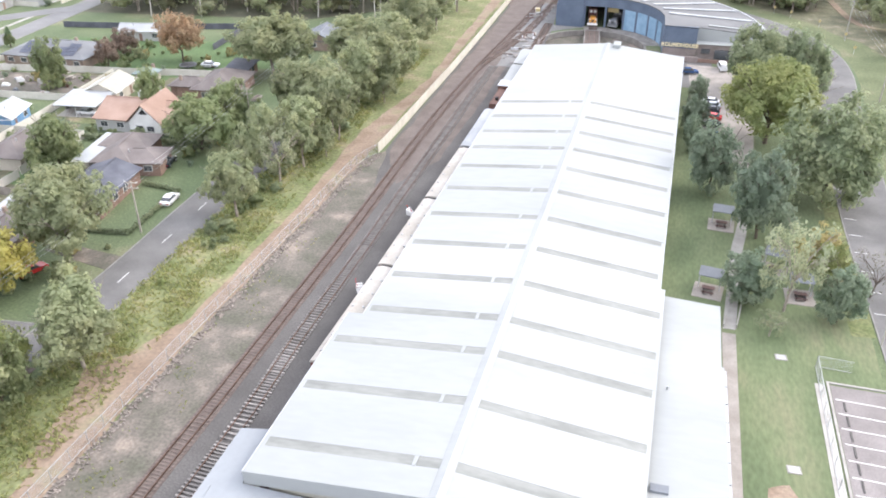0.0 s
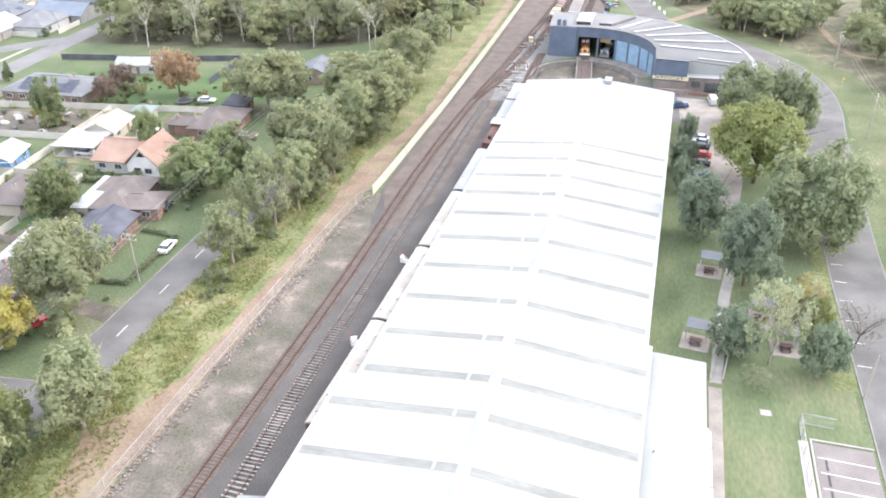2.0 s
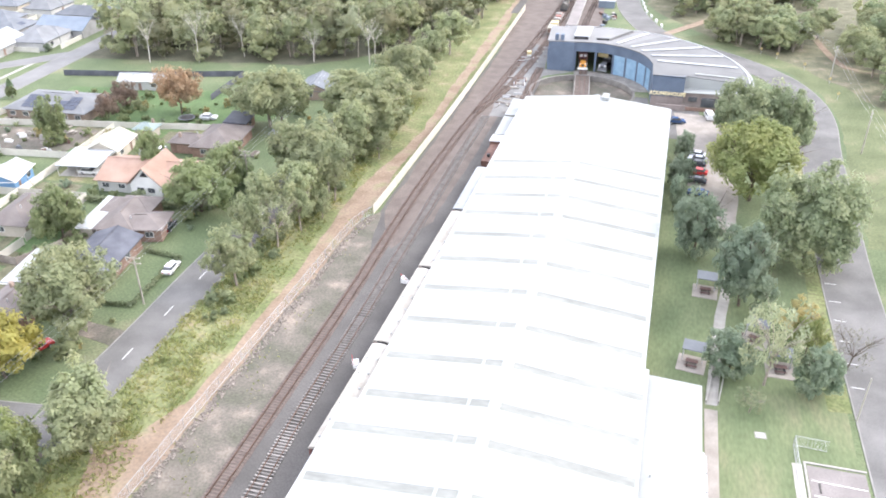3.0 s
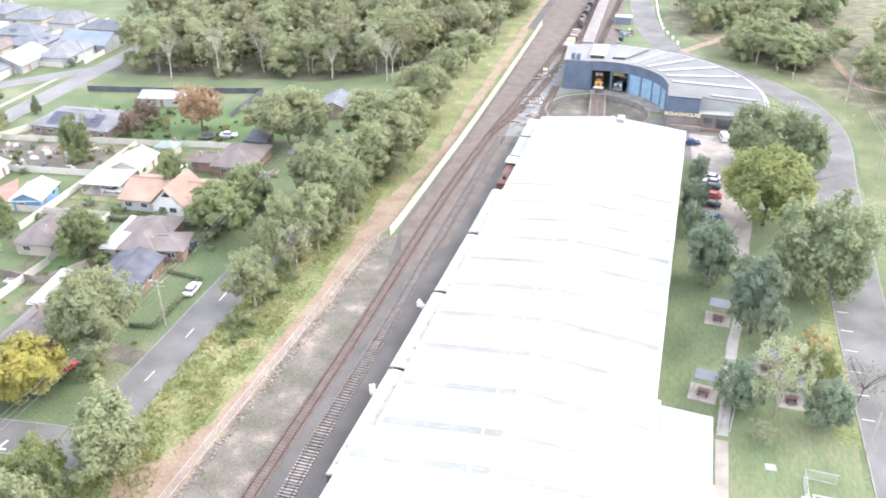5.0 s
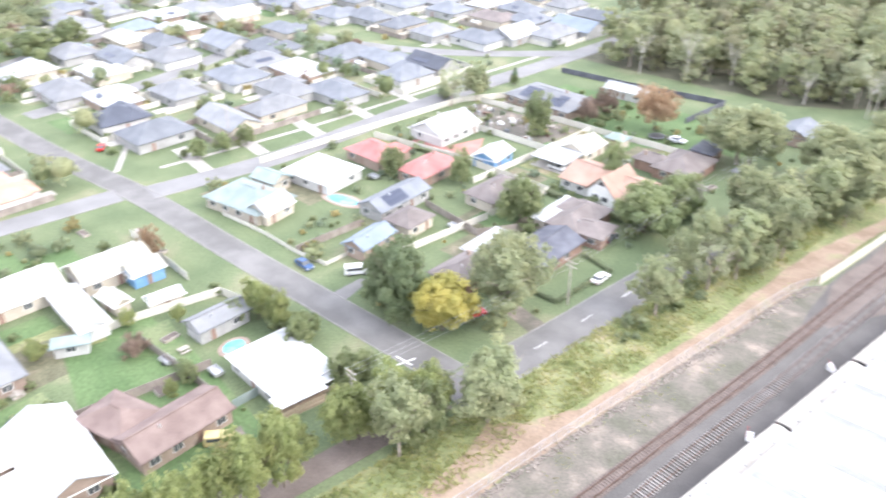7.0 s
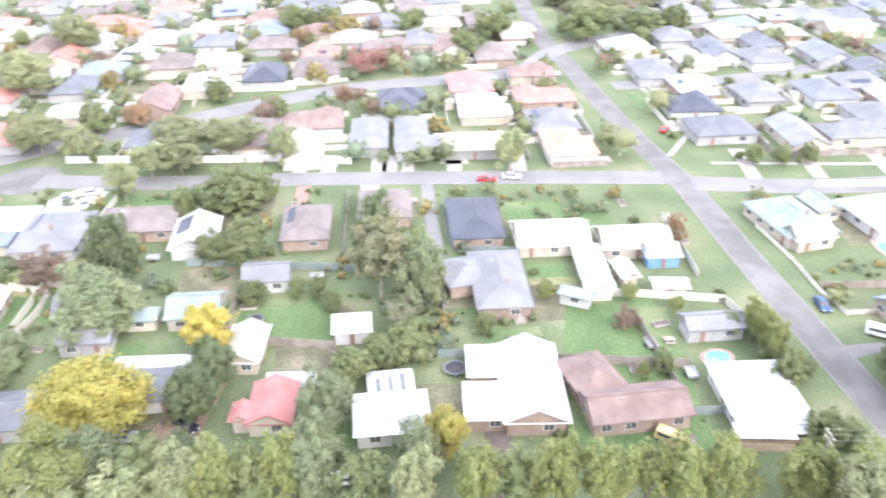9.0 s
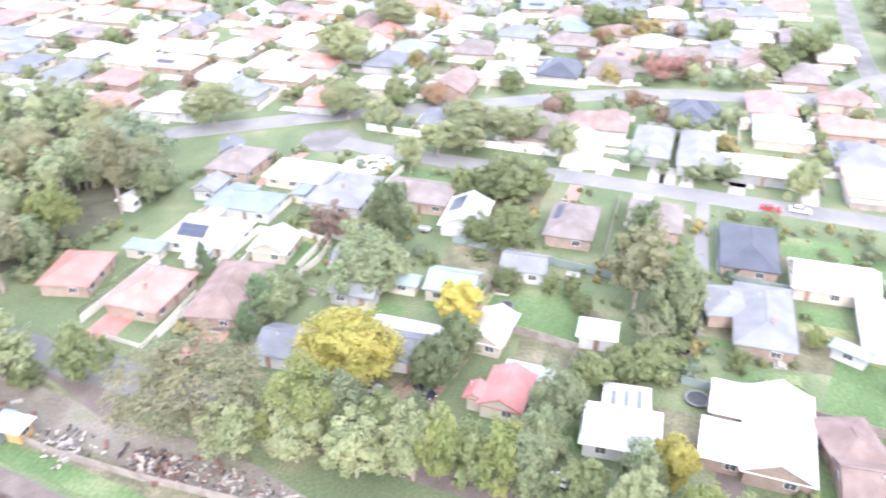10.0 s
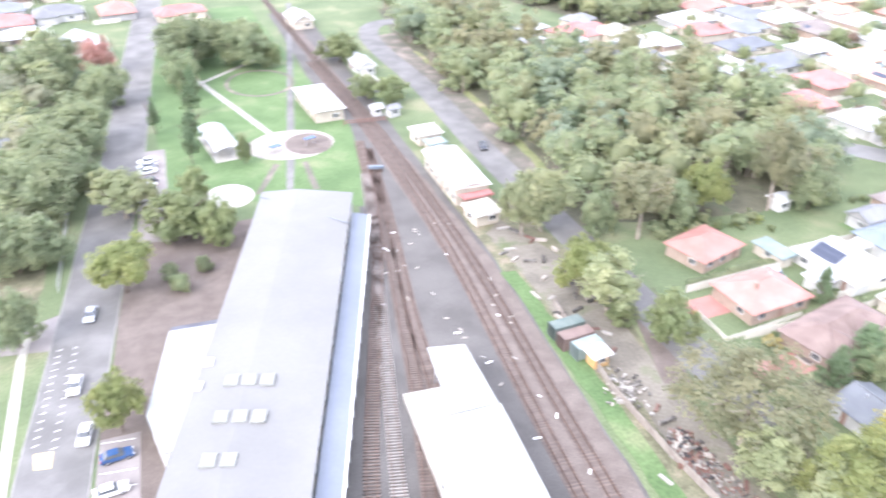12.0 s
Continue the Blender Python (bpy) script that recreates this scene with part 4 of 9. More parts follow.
Geo().slab([(ex + 8.35, ey + 0.9), (45.2, ey + 2.1), (45.2, ey + 2.5), (ex + 8.35, ey + 1.3)], 0, 4.2).part("wing_wall", mauve, rh)
g = Geo()
g.v += [(27.42, -3.4, 4.4), (44, -2.5, 4.4), (44, -2.2, 4.4), (27.42, -3.0, 4.4), (27.42, -3.4, 7.75), (44, -2.5, 6.3), (44, -2.2, 6.3), (27.42, -3.0, 7.75)]
g.f += [(3, 2, 1, 0), (4, 5, 6, 7), (0, 1, 5, 4), (1, 2, 6, 5), (2, 3, 7, 6), (3, 0, 4, 7)]
g.part("upper_wall", white_roof, rh)
Geo().box(ex + 13.2, ey + 0.75, 0.6, ex + 17.2, ey + 1.4, 2.9).part("window", glass, rh)
Geo().box(ex + 9.8, ey + 0.6, 1.9, ex + 12.0, ey + 1.1, 3.0).part("window", glass, rh)
Geo().box(ex + 19.5, ey + 0.8, 0, ex + 20.6, ey + 1.6, 2.4).part("door", black, rh)
Geo().box(ex + 1.6, ey - 2.2, 0, ex + 9.2, ey - 1.8, 1.5).part("low_wall", mauve, rh)
Geo().box(ex + 9.2, ey - 1.4, 0, ex + 17, ey - 1.0, 0.9).part("low_wall", WALLS["brown"], rh)
Geo().tube((ex + 17.8, ey - 0.6, 0), (ex + 17.8, ey - 0.6, 6.5), 0.08, n=6).part("pole", galv, rh)
curve = bpy.data.curves.new("sign_letters", 'FONT')
curve.body, curve.size, curve.extrude = "ROUNDHOUSE", 1.36, 0.08
curve.offset = 0.035
curve.align_x = 'CENTER'
tmp = new("sign_letters_tmp", curve)
deps = bpy.context.evaluated_depsgraph_get()
me = bpy.data.meshes.new_from_object(tmp.evaluated_get(deps))
bpy.data.objects.remove(tmp)
me.materials.clear()
me.materials.append(mat("gold sign letters", (0.8, 0.68, 0.4), (0.88, 0.77, 0.5), 1.0, 0.45, bump=0.0))
share("sign_letters", me, rh, pose(ex + 4.2, ey - 0.42, 3.45, 90, 0, 0), "raised gold letters")

# turntable: pit floor, wall, bridge and rails
old_concrete = mat("stained concrete", (0.17, 0.16, 0.145), (0.25, 0.235, 0.215), 0.5, 0.9, fine=5.0, spread=0.15)
tt = thing("turntable", PIT_X, PIT_Y, 0, 0, "railway turntable in a round concrete pit", "turntable")
gg = Geo()
gg.slab([(PIT_R * math.cos(2 * math.pi * i / 64), PIT_R * math.sin(2 * math.pi * i / 64)) for i in range(64)], -1.7, -1.5)
gg.part("pit_floor", gravel, tt)
gg = Geo()
for i in range(64):
    a, b = 360 * i / 64, 360 * (i + 1) / 64
    k = len(gg.v)
    gg.v += [ring_pt(rr, aa, z) for z in (-1.6, 0.12) for rr, aa in ((PIT_R - 0.35, a), (PIT_R + 0.25, a), (PIT_R + 0.25, b), (PIT_R - 0.35, b))]
    gg.f += [tuple(k + j for j in t) for t in ((3, 2, 1, 0), (4, 5, 6, 7), (0, 1, 5, 4), (1, 2, 6, 5), (2, 3, 7, 6), (3, 0, 4, 7))]
gg.weld().part("pit_wall", old_concrete, tt)
gg = Geo()
for i in range(40):
    a, b = 12 + 92 * i / 40, 12 + 92 * (i + 1) / 40
    k = len(gg.v)
    gg.v += [ring_pt(rr, aa, z) for z in (0.0, 0.08) for rr, aa in ((PIT_R + 0.25, a), (R_IN, a), (R_IN, b), (PIT_R + 0.25, b))]
    gg.f += [tuple(k + j for j in t) for t in ((3, 2, 1, 0), (4, 5, 6, 7), (0, 1, 5, 4), (1, 2, 6, 5), (2, 3, 7, 6), (3, 0, 4, 7))]
gg.weld().part("apron", old_concrete, tt)
bridge = new("bridge")
bridge.parent = tt
bridge.matrix_basis = pose(0, 0, 0, 0, 0, 5)
B = PIT_R - 0.5
Geo().box(-2.1, -B, -0.9, 2.1, B, 0.1).part("deck", sleeper_dark, bridge)
for s in (-1, 1):
    Geo().box(s * 2.1 - 0.15, -B, -1.3, s * 2.1 + 0.15, B, 0.45).part("girder", old_concrete, bridge)
    Geo().box(s * 0.72 - 0.05, -B, 0.1, s * 0.72 + 0.05, B, 0.26).part("rail", steel, bridge)
Geo().tube((0, 0, -1.5), (0, 0, -0.9), 1.2, n=16).part("pivot", concrete, tt)


# ---- rolling stock ----
def coach(x, y, ang, length, label, roof_m, side_m):
    t = thing("carriage", x, y, 0, ang, label, "carriage", "carriages beside the shed")
    h, w, n = 3.35, 1.42, 10
    Geo().box(-w, -length / 2, 1.05, w, length / 2, h).part("body", side_m, t)
    gg = Geo()
    prof = [(-w - 0.06, h - 0.05)] + [((w + 0.06) * math.cos(math.pi - math.pi * i / n), h + 0.42 * math.sin(math.pi * i / n)) for i in range(n + 1)] + [(w + 0.06, h - 0.05)]
    k, m = len(gg.v), len(prof)
    gg.v += [(px, yy, pz) for yy in (-length / 2 - 0.15, length / 2 + 0.15) for px, pz in prof]
    gg.f += [(i, i + 1, m + i + 1, m + i) for i in range(m - 1)] + [tuple(range(m - 1, -1, -1)), tuple(range(m, 2 * m))]
    gg.part("roof", roof_m, t)
    for i in range(int(length / 3.4)):
        yy = -length / 2 + 1.9 + i * 3.4
        for s in (-0.75, 0.75):
            Geo().tube((s, yy, h + 0.25), (s, yy, h + 0.55), 0.2, 0.13, 8).part("roof_vent", galv, t)
        Geo().box(-w - 0.02, yy - 0.7, 2.0, -w + 0.02, yy + 0.7, 2.9).part("window", glass, t)
    for s in (-1, 1):
        Geo().box(-1.1, s * (length / 2 - 3.2) - 1.4, 0.3, 1.1, s * (length / 2 - 3.2) + 1.4, 1.05).part("bogie", black, t)
        Geo().box(-0.8, s * (length / 2) - 0.35, 1.0, 0.8, s * (length / 2) + 0.35, 3.5).part("gangway", black, t)
    return t


CO_SIDE = mat("maroon carriage side", (0.16, 0.07, 0.06), (0.22, 0.1, 0.085), 0.5, 0.6)
coach(-34.2, 59.2, -2, 21.6, "cream-roofed parked passenger carriage", coach_cream, CO_SIDE)
coach(-34.3, 83.0, -2, 22.6, "cream-roofed parked passenger carriage", coach_cream, CO_SIDE)
coach(-33.7, 106.0, -1.5, 21.4, "cream-roofed parked passenger carriage", coach_cream, CO_SIDE)
coach(-33.1, 128.4, -1.5, 21.0, "cream-roofed parked passenger carriage", coach_cream, CO_SIDE)
coach(-32.7, 150.2, -1, 20.0, "pale grey-roofed parked passenger carriage", ROOFS["white"], CO_SIDE)
loco = thing("locomotive", -32.6, 172, 0, -1, "rusty red parked locomotive beside the shed", "locomotive")
Geo().box(-1.4, -8, 1.1, 1.4, 8, 1.5).part("frame", black, loco)
Geo().box(-1.1, -7.6, 1.5, 1.1, 2.6, 3.3).part("hood", rust, loco)
Geo().box(-1.45, 2.6, 1.5, 1.45, 6.2, 3.9).part("cab", rust, loco)
Geo().box(-1.55, 2.4, 3.9, 1.55, 6.4, 4.05).part("cab_roof", galv, loco)
Geo().tube((0, -5, 3.3), (0, -5, 4.0), 0.35, n=10).part("stack", black, loco)
for yy in (-5.5, 4.8):
    Geo().box(-1.2, yy - 1.8, 0.3, 1.2, yy + 1.8, 1.1).part("bogie", black, loco)
for i in range(5):
    Geo().box(-1.12, -7 + i * 1.9, 1.9, -1.08, -5.8 + i * 1.9, 2.9).part("grille", black, loco)
for yy, lab in ((186.5, "white covered goods wagon beside the shed"), (199.5, "white covered goods wagon beside the shed")):
    wg = thing("goods_wagon", -32.6, yy, 0, 0, lab, "wagon", "wagons beside the shed")
    Geo().box(-1.35, -5.8, 1.0, 1.35, 5.8, 3.2).part("body", ROOFS["cream"], wg)
    Geo().box(-1.45, -6, 3.2, 1.45, 6, 3.35).part("roof", white_roof, wg)
    for s in (-3.8, 3.8):
        Geo().box(-1.1, s - 1, 0.3, 1.1, s + 1, 1.0).part("bogie", black, wg)


def engine(ang, body, nose, label, trim):
    a = radians(ang)
    r = 22.6
    e = thing("shunting_engine", PIT_X + r * math.cos(a), PIT_Y + r * math.sin(a), 0.1, ang - 90, label, "locomotive")
    Geo().box(-1.35, -4.4, 0.9, 1.35, 8, 1.3).part("frame", black, e)
    Geo().box(-0.9, -4.2, 1.3, 0.9, 0.4, 2.5).part("hood", body, e)
    Geo().box(-1.0, -4.5, 1.3, 1.0, -4.21, 2.45).part("nose", nose, e)
    Geo().slab([(-0.9, -4.2), (0.9, -4.2), (0.7, -1.6), (-0.7, -1.6)], 2.5, 2.62).part("hood_top", nose, e)
    Geo().box(-1.3, 0.4, 1.3, 1.3, 6, 3.9).part("cab", body, e)
    Geo().tube((0, 6.2, 3.0), (0, 0.2, 3.0), 1.38, n=18).part("cab_roof", body, e)
    Geo().box(-1.0, 0.14, 3.0, -0.15, 0.19, 3.8).part("window", trim, e)
    Geo().box(0.15, 0.14, 3.0, 1.0, 0.19, 3.8).part("window", trim, e)
    Geo().box(-0.4, -4.55, 1.5, 0.4, -4.5, 2.1).part("grille", black, e)
    Geo().box(-1.5, -4.9, 0.6, 1.5, -4.4, 1.15).part("buffer_beam", trim, e)
    for s in (-0.8, 0.8):
        Geo().tube((s, -4.58, 2.25), (s, -4.5, 2.25), 0.2, n=8).part("headlight", white_paint, e)
        Geo().box(s - 0.2, -3.6, 0.2, s + 0.2, 6, 0.9).part("wheel_set", black, e)
        Geo().beam((s * 1.5, -4.3, 1.3), (s * 1.5, -4.3, 2.6), 0.08).part("handrail", white_paint, e)
    return e


engine(95.5, mat("red-brown engine paint", (0.11, 0.035, 0.03), (0.16, 0.055, 0.045), 0.6, 0.5), mat("orange engine paint", (0.66, 0.3, 0.05), (0.76, 0.38, 0.08), 0.6, 0.5), "red-brown shunting engine with an orange nose in its stall", white_paint)
engine(77, black, ROOFS["slate"], "black engine with grey trim in an open roundhouse stall", ROOFS["silver"])
crane = thing("stall_crane", PIT_X + 4.2, PIT_Y + 19.6, 0, -13, "yellow lifting beam above the engine stall", "crane")
for x in (-1.9, 0.9):
    Geo().box(x - 0.08, 0.6, 0, x + 0.08, 0.8, 4.2).part("post", black, crane)
Geo().box(-2.1, 0.5, 4.2, 1.1, 0.9, 5.5).part("beam", CARS["yellow"], crane)

# wagons and platform behind the roundhouse
def wagon(x, y, length, label):
    wg = thing("goods_wagon", x, y, 0.1, 0, label, "wagon", "wagons behind the roundhouse")
    Geo().box(-1.2, -length / 2, 0.75, 1.2, length / 2, 1.1).part("underframe", black, wg)
    for q in (-0.32, 0.32):
        for sx_ in (-0.75, 0.75):
            Geo().tube((sx_ - 0.07, q * length, 0.45), (sx_ + 0.07, q * length, 0.45), 0.45, n=12).part("wheel", black, wg)
    return wg


wg = wagon(-34.2, 282.5, 9.5, "cream and orange works wagon by the roundhouse")
Geo().box(-1.4, -4.6, 1.1, 1.4, 4.6, 3.0).part("body", ROOFS["cream"], wg)
Geo().box(-1.0, 0.2, 3.0, 1.45, 4.2, 3.35).part("tarpaulin", CARS["yellow"], wg, "orange-yellow tarpaulin")
Geo().box(-1.2, -4.66, 1.3, 1.2, -4.6, 2.5).part("end_door", rust, wg)
wg = wagon(-34.4, 299.0, 10.5, "faded pink flat wagon with pale load")
Geo().box(-1.35, -5.2, 1.1, 1.35, 5.2, 1.7).part("deck", ROOFS["taupe"], wg)
for q in range(4):
    Geo().box(-1.1 + 0.2 * (q % 2), -4.6 + 2.4 * q, 1.7, 0.9, -3.0 + 2.4 * q, 2.1 + 0.25 * (q % 3)).part("crate", (kerbstone, ROOFS["pink"])[q % 2], wg)
for q, y in enumerate((316.5, 331.0, 345.5, 360.0, 374.0)):
    wg = wagon(-34.3, y, 11.0, "black tank wagon on the siding")
    Geo().tube((0, -4.6, 2.1), (0, 4.6, 2.1), 1.15, n=16).part("tank", black if q else rubble_m, wg)
    Geo().tube((0, 0, 3.1), (0, 0, 3.7), 0.5, n=10).part("dome", black, wg)
    Geo().box(-1.1, 4.7, 1.1, 1.1, 5.3, 1.8).part("end_step", (ROOFS["pink"], kerbstone)[q % 2], wg)
pl = thing("platform", -29.4, 326, 0, 1.0, "long pale concrete platform strip", "platform")
Geo().box(-1.9, -35, 0, 1.9, 40, 1.0).part("deck", bay_asphalt, pl)
for px in (-1.95, 1.75):
    Geo().box(px, -35, 0.9, px + 0.2, 40, 1.06).part("edge_stone", kerbstone, pl)
hut = thing("site_hut", -19.2, 324, 0, 0, "small light blue site hut", "hut")
Geo().box(-3, -2, 0, 3, 2, 2.6).part("body", ROOFS["blue"], hut)
Geo().box(-3.2, -2.2, 2.6, 3.2, 2.2, 2.8).part("roof", ROOFS["white"], hut)

# ---- trees ----
bark_white = mat("white gum bark", (0.42, 0.39, 0.35), (0.58, 0.55, 0.5), 0.6, 0.85, fine=4.0, spread=0.12)
LEAVES = {
    "gum": leaf("olive gum leaves", (0.303, 0.332, 0.189), (0.354, 0.385, 0.226), (0.413, 0.440, 0.270)),
    "gumtall": leaf("dull gum leaves", (0.245, 0.252, 0.152), (0.288, 0.292, 0.18), (0.335, 0.335, 0.215)),
    "lush": leaf("fresh green leaves", (0.211, 0.254, 0.127), (0.251, 0.296, 0.149), (0.305, 0.348, 0.184)),
    "dark": leaf("dark green leaves", (0.242, 0.288, 0.174), (0.296, 0.343, 0.207), (0.361, 0.405, 0.251)),
    "lime": leaf("yellow-green leaves", (0.244, 0.281, 0.112), (0.290, 0.326, 0.135), (0.348, 0.374, 0.168)),
    "blue": leaf("blue-green leaves", (0.218, 0.278, 0.201), (0.264, 0.325, 0.234), (0.317, 0.381, 0.276)),
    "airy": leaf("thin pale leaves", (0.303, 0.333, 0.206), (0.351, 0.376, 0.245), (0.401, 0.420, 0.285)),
    "yellow": leaf("yellowing leaves", (0.41, 0.385, 0.115), (0.48, 0.445, 0.14), (0.545, 0.505, 0.175)),
    "gold": leaf("bright gold leaves", (0.522, 0.456, 0.125), (0.569, 0.512, 0.145), (0.569, 0.536, 0.185)),
    "golden": leaf("golden olive leaves", (0.357, 0.313, 0.141), (0.407, 0.354, 0.164), (0.451, 0.394, 0.199)),
    "autumn": leaf("rust-orange leaves", (0.322, 0.228, 0.147), (0.379, 0.266, 0.171), (0.426, 0.313, 0.209)),
    "russet": leaf("russet leaves", (0.24, 0.18, 0.142), (0.272, 0.205, 0.163), (0.3, 0.23, 0.185)),
    "coral": leaf("coral red leaves", (0.44, 0.25, 0.22), (0.5, 0.3, 0.265), (0.56, 0.36, 0.32)),
    "cypress": leaf("deep green needles", (0.168, 0.236, 0.132), (0.198, 0.272, 0.153), (0.234, 0.310, 0.180)),
    "deep": leaf("deep green leaves", (0.158, 0.202, 0.108), (0.19, 0.236, 0.127), (0.232, 0.278, 0.154)),
    "ghost": leaf("thin grey-green leaves", (0.262, 0.280, 0.193), (0.301, 0.314, 0.220), (0.344, 0.354, 0.258)),
    "bare": leaf("sparse brown leaves", (0.224, 0.219, 0.186), (0.246, 0.240, 0.208), (0.271, 0.260, 0.229)),
}
TREE_WORDS = {
    "gum": "olive-green gum tree with a loose crown", "gumtall": "tall gum tree with dull green clumps", "lush": "rounded bushy tree with fresh green leaves",
    "dark": "dark green tree with a dense crown", "lime": "broad tree with yellow-green leaves", "blue": "blue-green she-oak with a soft crown",
    "airy": "thin pale gum with sparse leaves", "yellow": "rounded tree turning yellow in autumn", "gold": "small tree in bright golden leaf",
    "golden": "small shrub with golden olive leaves", "autumn": "spreading tree in rust-orange leaf", "russet": "small tree in russet leaf",
    "coral": "tree in coral red autumn leaf", "cypress": "tall dense conifer in deep green", "deep": "tall deep green tree with a full crown", "bare": "half-bare twiggy grey tree", "ghost": "bare white-barked gum tree with few leaves",
}
ICO = bmesh.new()
bmesh.ops.create_icosphere(ICO, subdivisions=2, radius=1.0)
ICO_V = np.array([v.co[:] for v in ICO.verts])
ICO_F = np.array([[v.index for v in f.verts] for f in ICO.faces])
ICO.free()


LUMP = bmesh.new()
bmesh.ops.create_icosphere(LUMP, subdivisions=1, radius=1.0)
LUMP_V = np.array([v.co[:] for v in LUMP.verts])
LUMP_F = np.array([[v.index for v in f.verts] for f in LUMP.faces])
LUMP.free()


def unit(a):
    return a / np.linalg.norm(a, axis=-1, keepdims=True)


def crown_arrays(rng, r, h, base, clumps, cards, size, core=0.4, peak=False, spread=1.0, body=0.42, rough=1.0):
    """Tufts of loose sprays set on the limbs of an uneven crown: vertices, triangles and (no) quads."""
    mid, half = (base + h) / 2, (h - base) / 2
    turn, lobes, lean = rng.uniform(0, 6.28), rng.uniform(0, 6.28, 4), rng.uniform(-0.14, 0.14, 2) * r
    i = np.arange(clumps)
    zz = 1 - 2 * (i + 0.5) / clumps
    zz = np.where(zz < -0.45, zz * 0.75, zz)
    a = i * 2.39996 + turn + rng.uniform(-0.45, 0.45, clumps)
    fr = np.sqrt(np.maximum(0, 1 - zz * zz))
    d = np.stack([np.cos(a) * fr, np.sin(a) * fr, zz], 1)
    uneven = 1 + rough * (0.15 * np.sin(2 * a + lobes[0]) * fr + 0.12 * np.sin(3 * a + lobes[1]) + 0.1 * np.sin(4 * zz + lobes[2]))
    k = np.where(i % 4 > 0, rng.uniform(0.6, 0.86, clumps), rng.uniform(0.34, 0.58, clumps)) * spread * uneven
    wide = np.maximum(0.12, 1.0 - 0.8 * (zz * k + 0.75) / 1.5) if peak else np.ones(clumps)
    ctr = np.stack([d[:, 0] * k * r * wide + lean[0] * zz, d[:, 1] * k * r * wide + lean[1] * zz, mid + zz * k * half], 1)
    cr = r * rng.uniform(0.17, 0.31, clumps) * (0.75 if peak else 1.0) * (14 / max(14, clumps)) ** 0.13
    form = np.stack([np.ones(clumps), np.ones(clumps), rng.uniform(0.6, 0.9, clumps)], 1) * cr[:, None]
    V, T, n = [], [], 0
    if body:
        ball, faces = (ICO_V, ICO_F) if clumps > 30 else (LUMP_V, LUMP_F)
        lump = ball * np.array([r, r, half]) * body * rng.uniform(0.75, 1.1, (len(ball), 1)) * (np.array([0.7, 0.7, 1.0]) if peak else 1.0) + np.array([0, 0, mid])
        V.append(lump)
        T.append(faces)
        n += len(lump)
    if core:
        lumps = LUMP_V[None] * (form * core)[:, None, :] * rng.uniform(0.7, 1.2, (clumps, len(LUMP_V), 1)) + ctr[:, None, :]
        V.append(lumps.reshape(-1, 3))
        T.append((LUMP_F[None] + n + (np.arange(clumps) * len(LUMP_V))[:, None, None]).reshape(-1, 3))
        n += clumps * len(LUMP_V)
    e = unit(rng.normal(size=(clumps, cards, 3)) + np.array([0, 0, 0.3]))
    rad = rng.uniform(0, 1, (clumps, cards, 1)) ** 0.38 * rng.uniform(0.85, 1.28, (clumps, cards, 1))
    p = (ctr[:, None, :] + e * form[:, None, :] * rad).reshape(-1, 3)
    nrm = unit((0.6 * e + 0.35 * d[:, None, :] + np.array([0, 0, 0.4])).reshape(-1, 3) + rng.normal(scale=0.33, size=p.shape))
    u = unit(np.cross(nrm, rng.normal(size=p.shape)))
    w = np.cross(nrm, u)
    s = size * rng.uniform(0.55, 1.45, (len(p), 1))
    tri = np.stack([p - u * s * 0.5 - w * s * 0.33, p - u * s * 0.3 + w * s * 0.36, p + u * s * 0.62], 1)
    V.append(tri.reshape(-1, 3))
    T.append(np.arange(len(p) * 3).reshape(-1, 3) + n)
    return np.concatenate(V), np.concatenate(T), np.zeros((0, 4), int)


def fast_mesh(name, V, T, Q, material):
    me = bpy.data.meshes.new(name)
    me.vertices.add(len(V))
    me.vertices.foreach_set("co", V.astype(np.float32).ravel())
    loops = np.concatenate([T.ravel(), Q.ravel()]).astype(np.int32)
    starts = np.concatenate([np.arange(len(T)) * 3, len(T) * 3 + np.arange(len(Q)) * 4]).astype(np.int32)
    me.loops.add(len(loops))
    me.loops.foreach_set("vertex_index", loops)
    me.polygons.add(len(starts))
    me.polygons.foreach_set("loop_start", starts)
    me.materials.append(material)
    me.update(calc_edges=True)
    return me


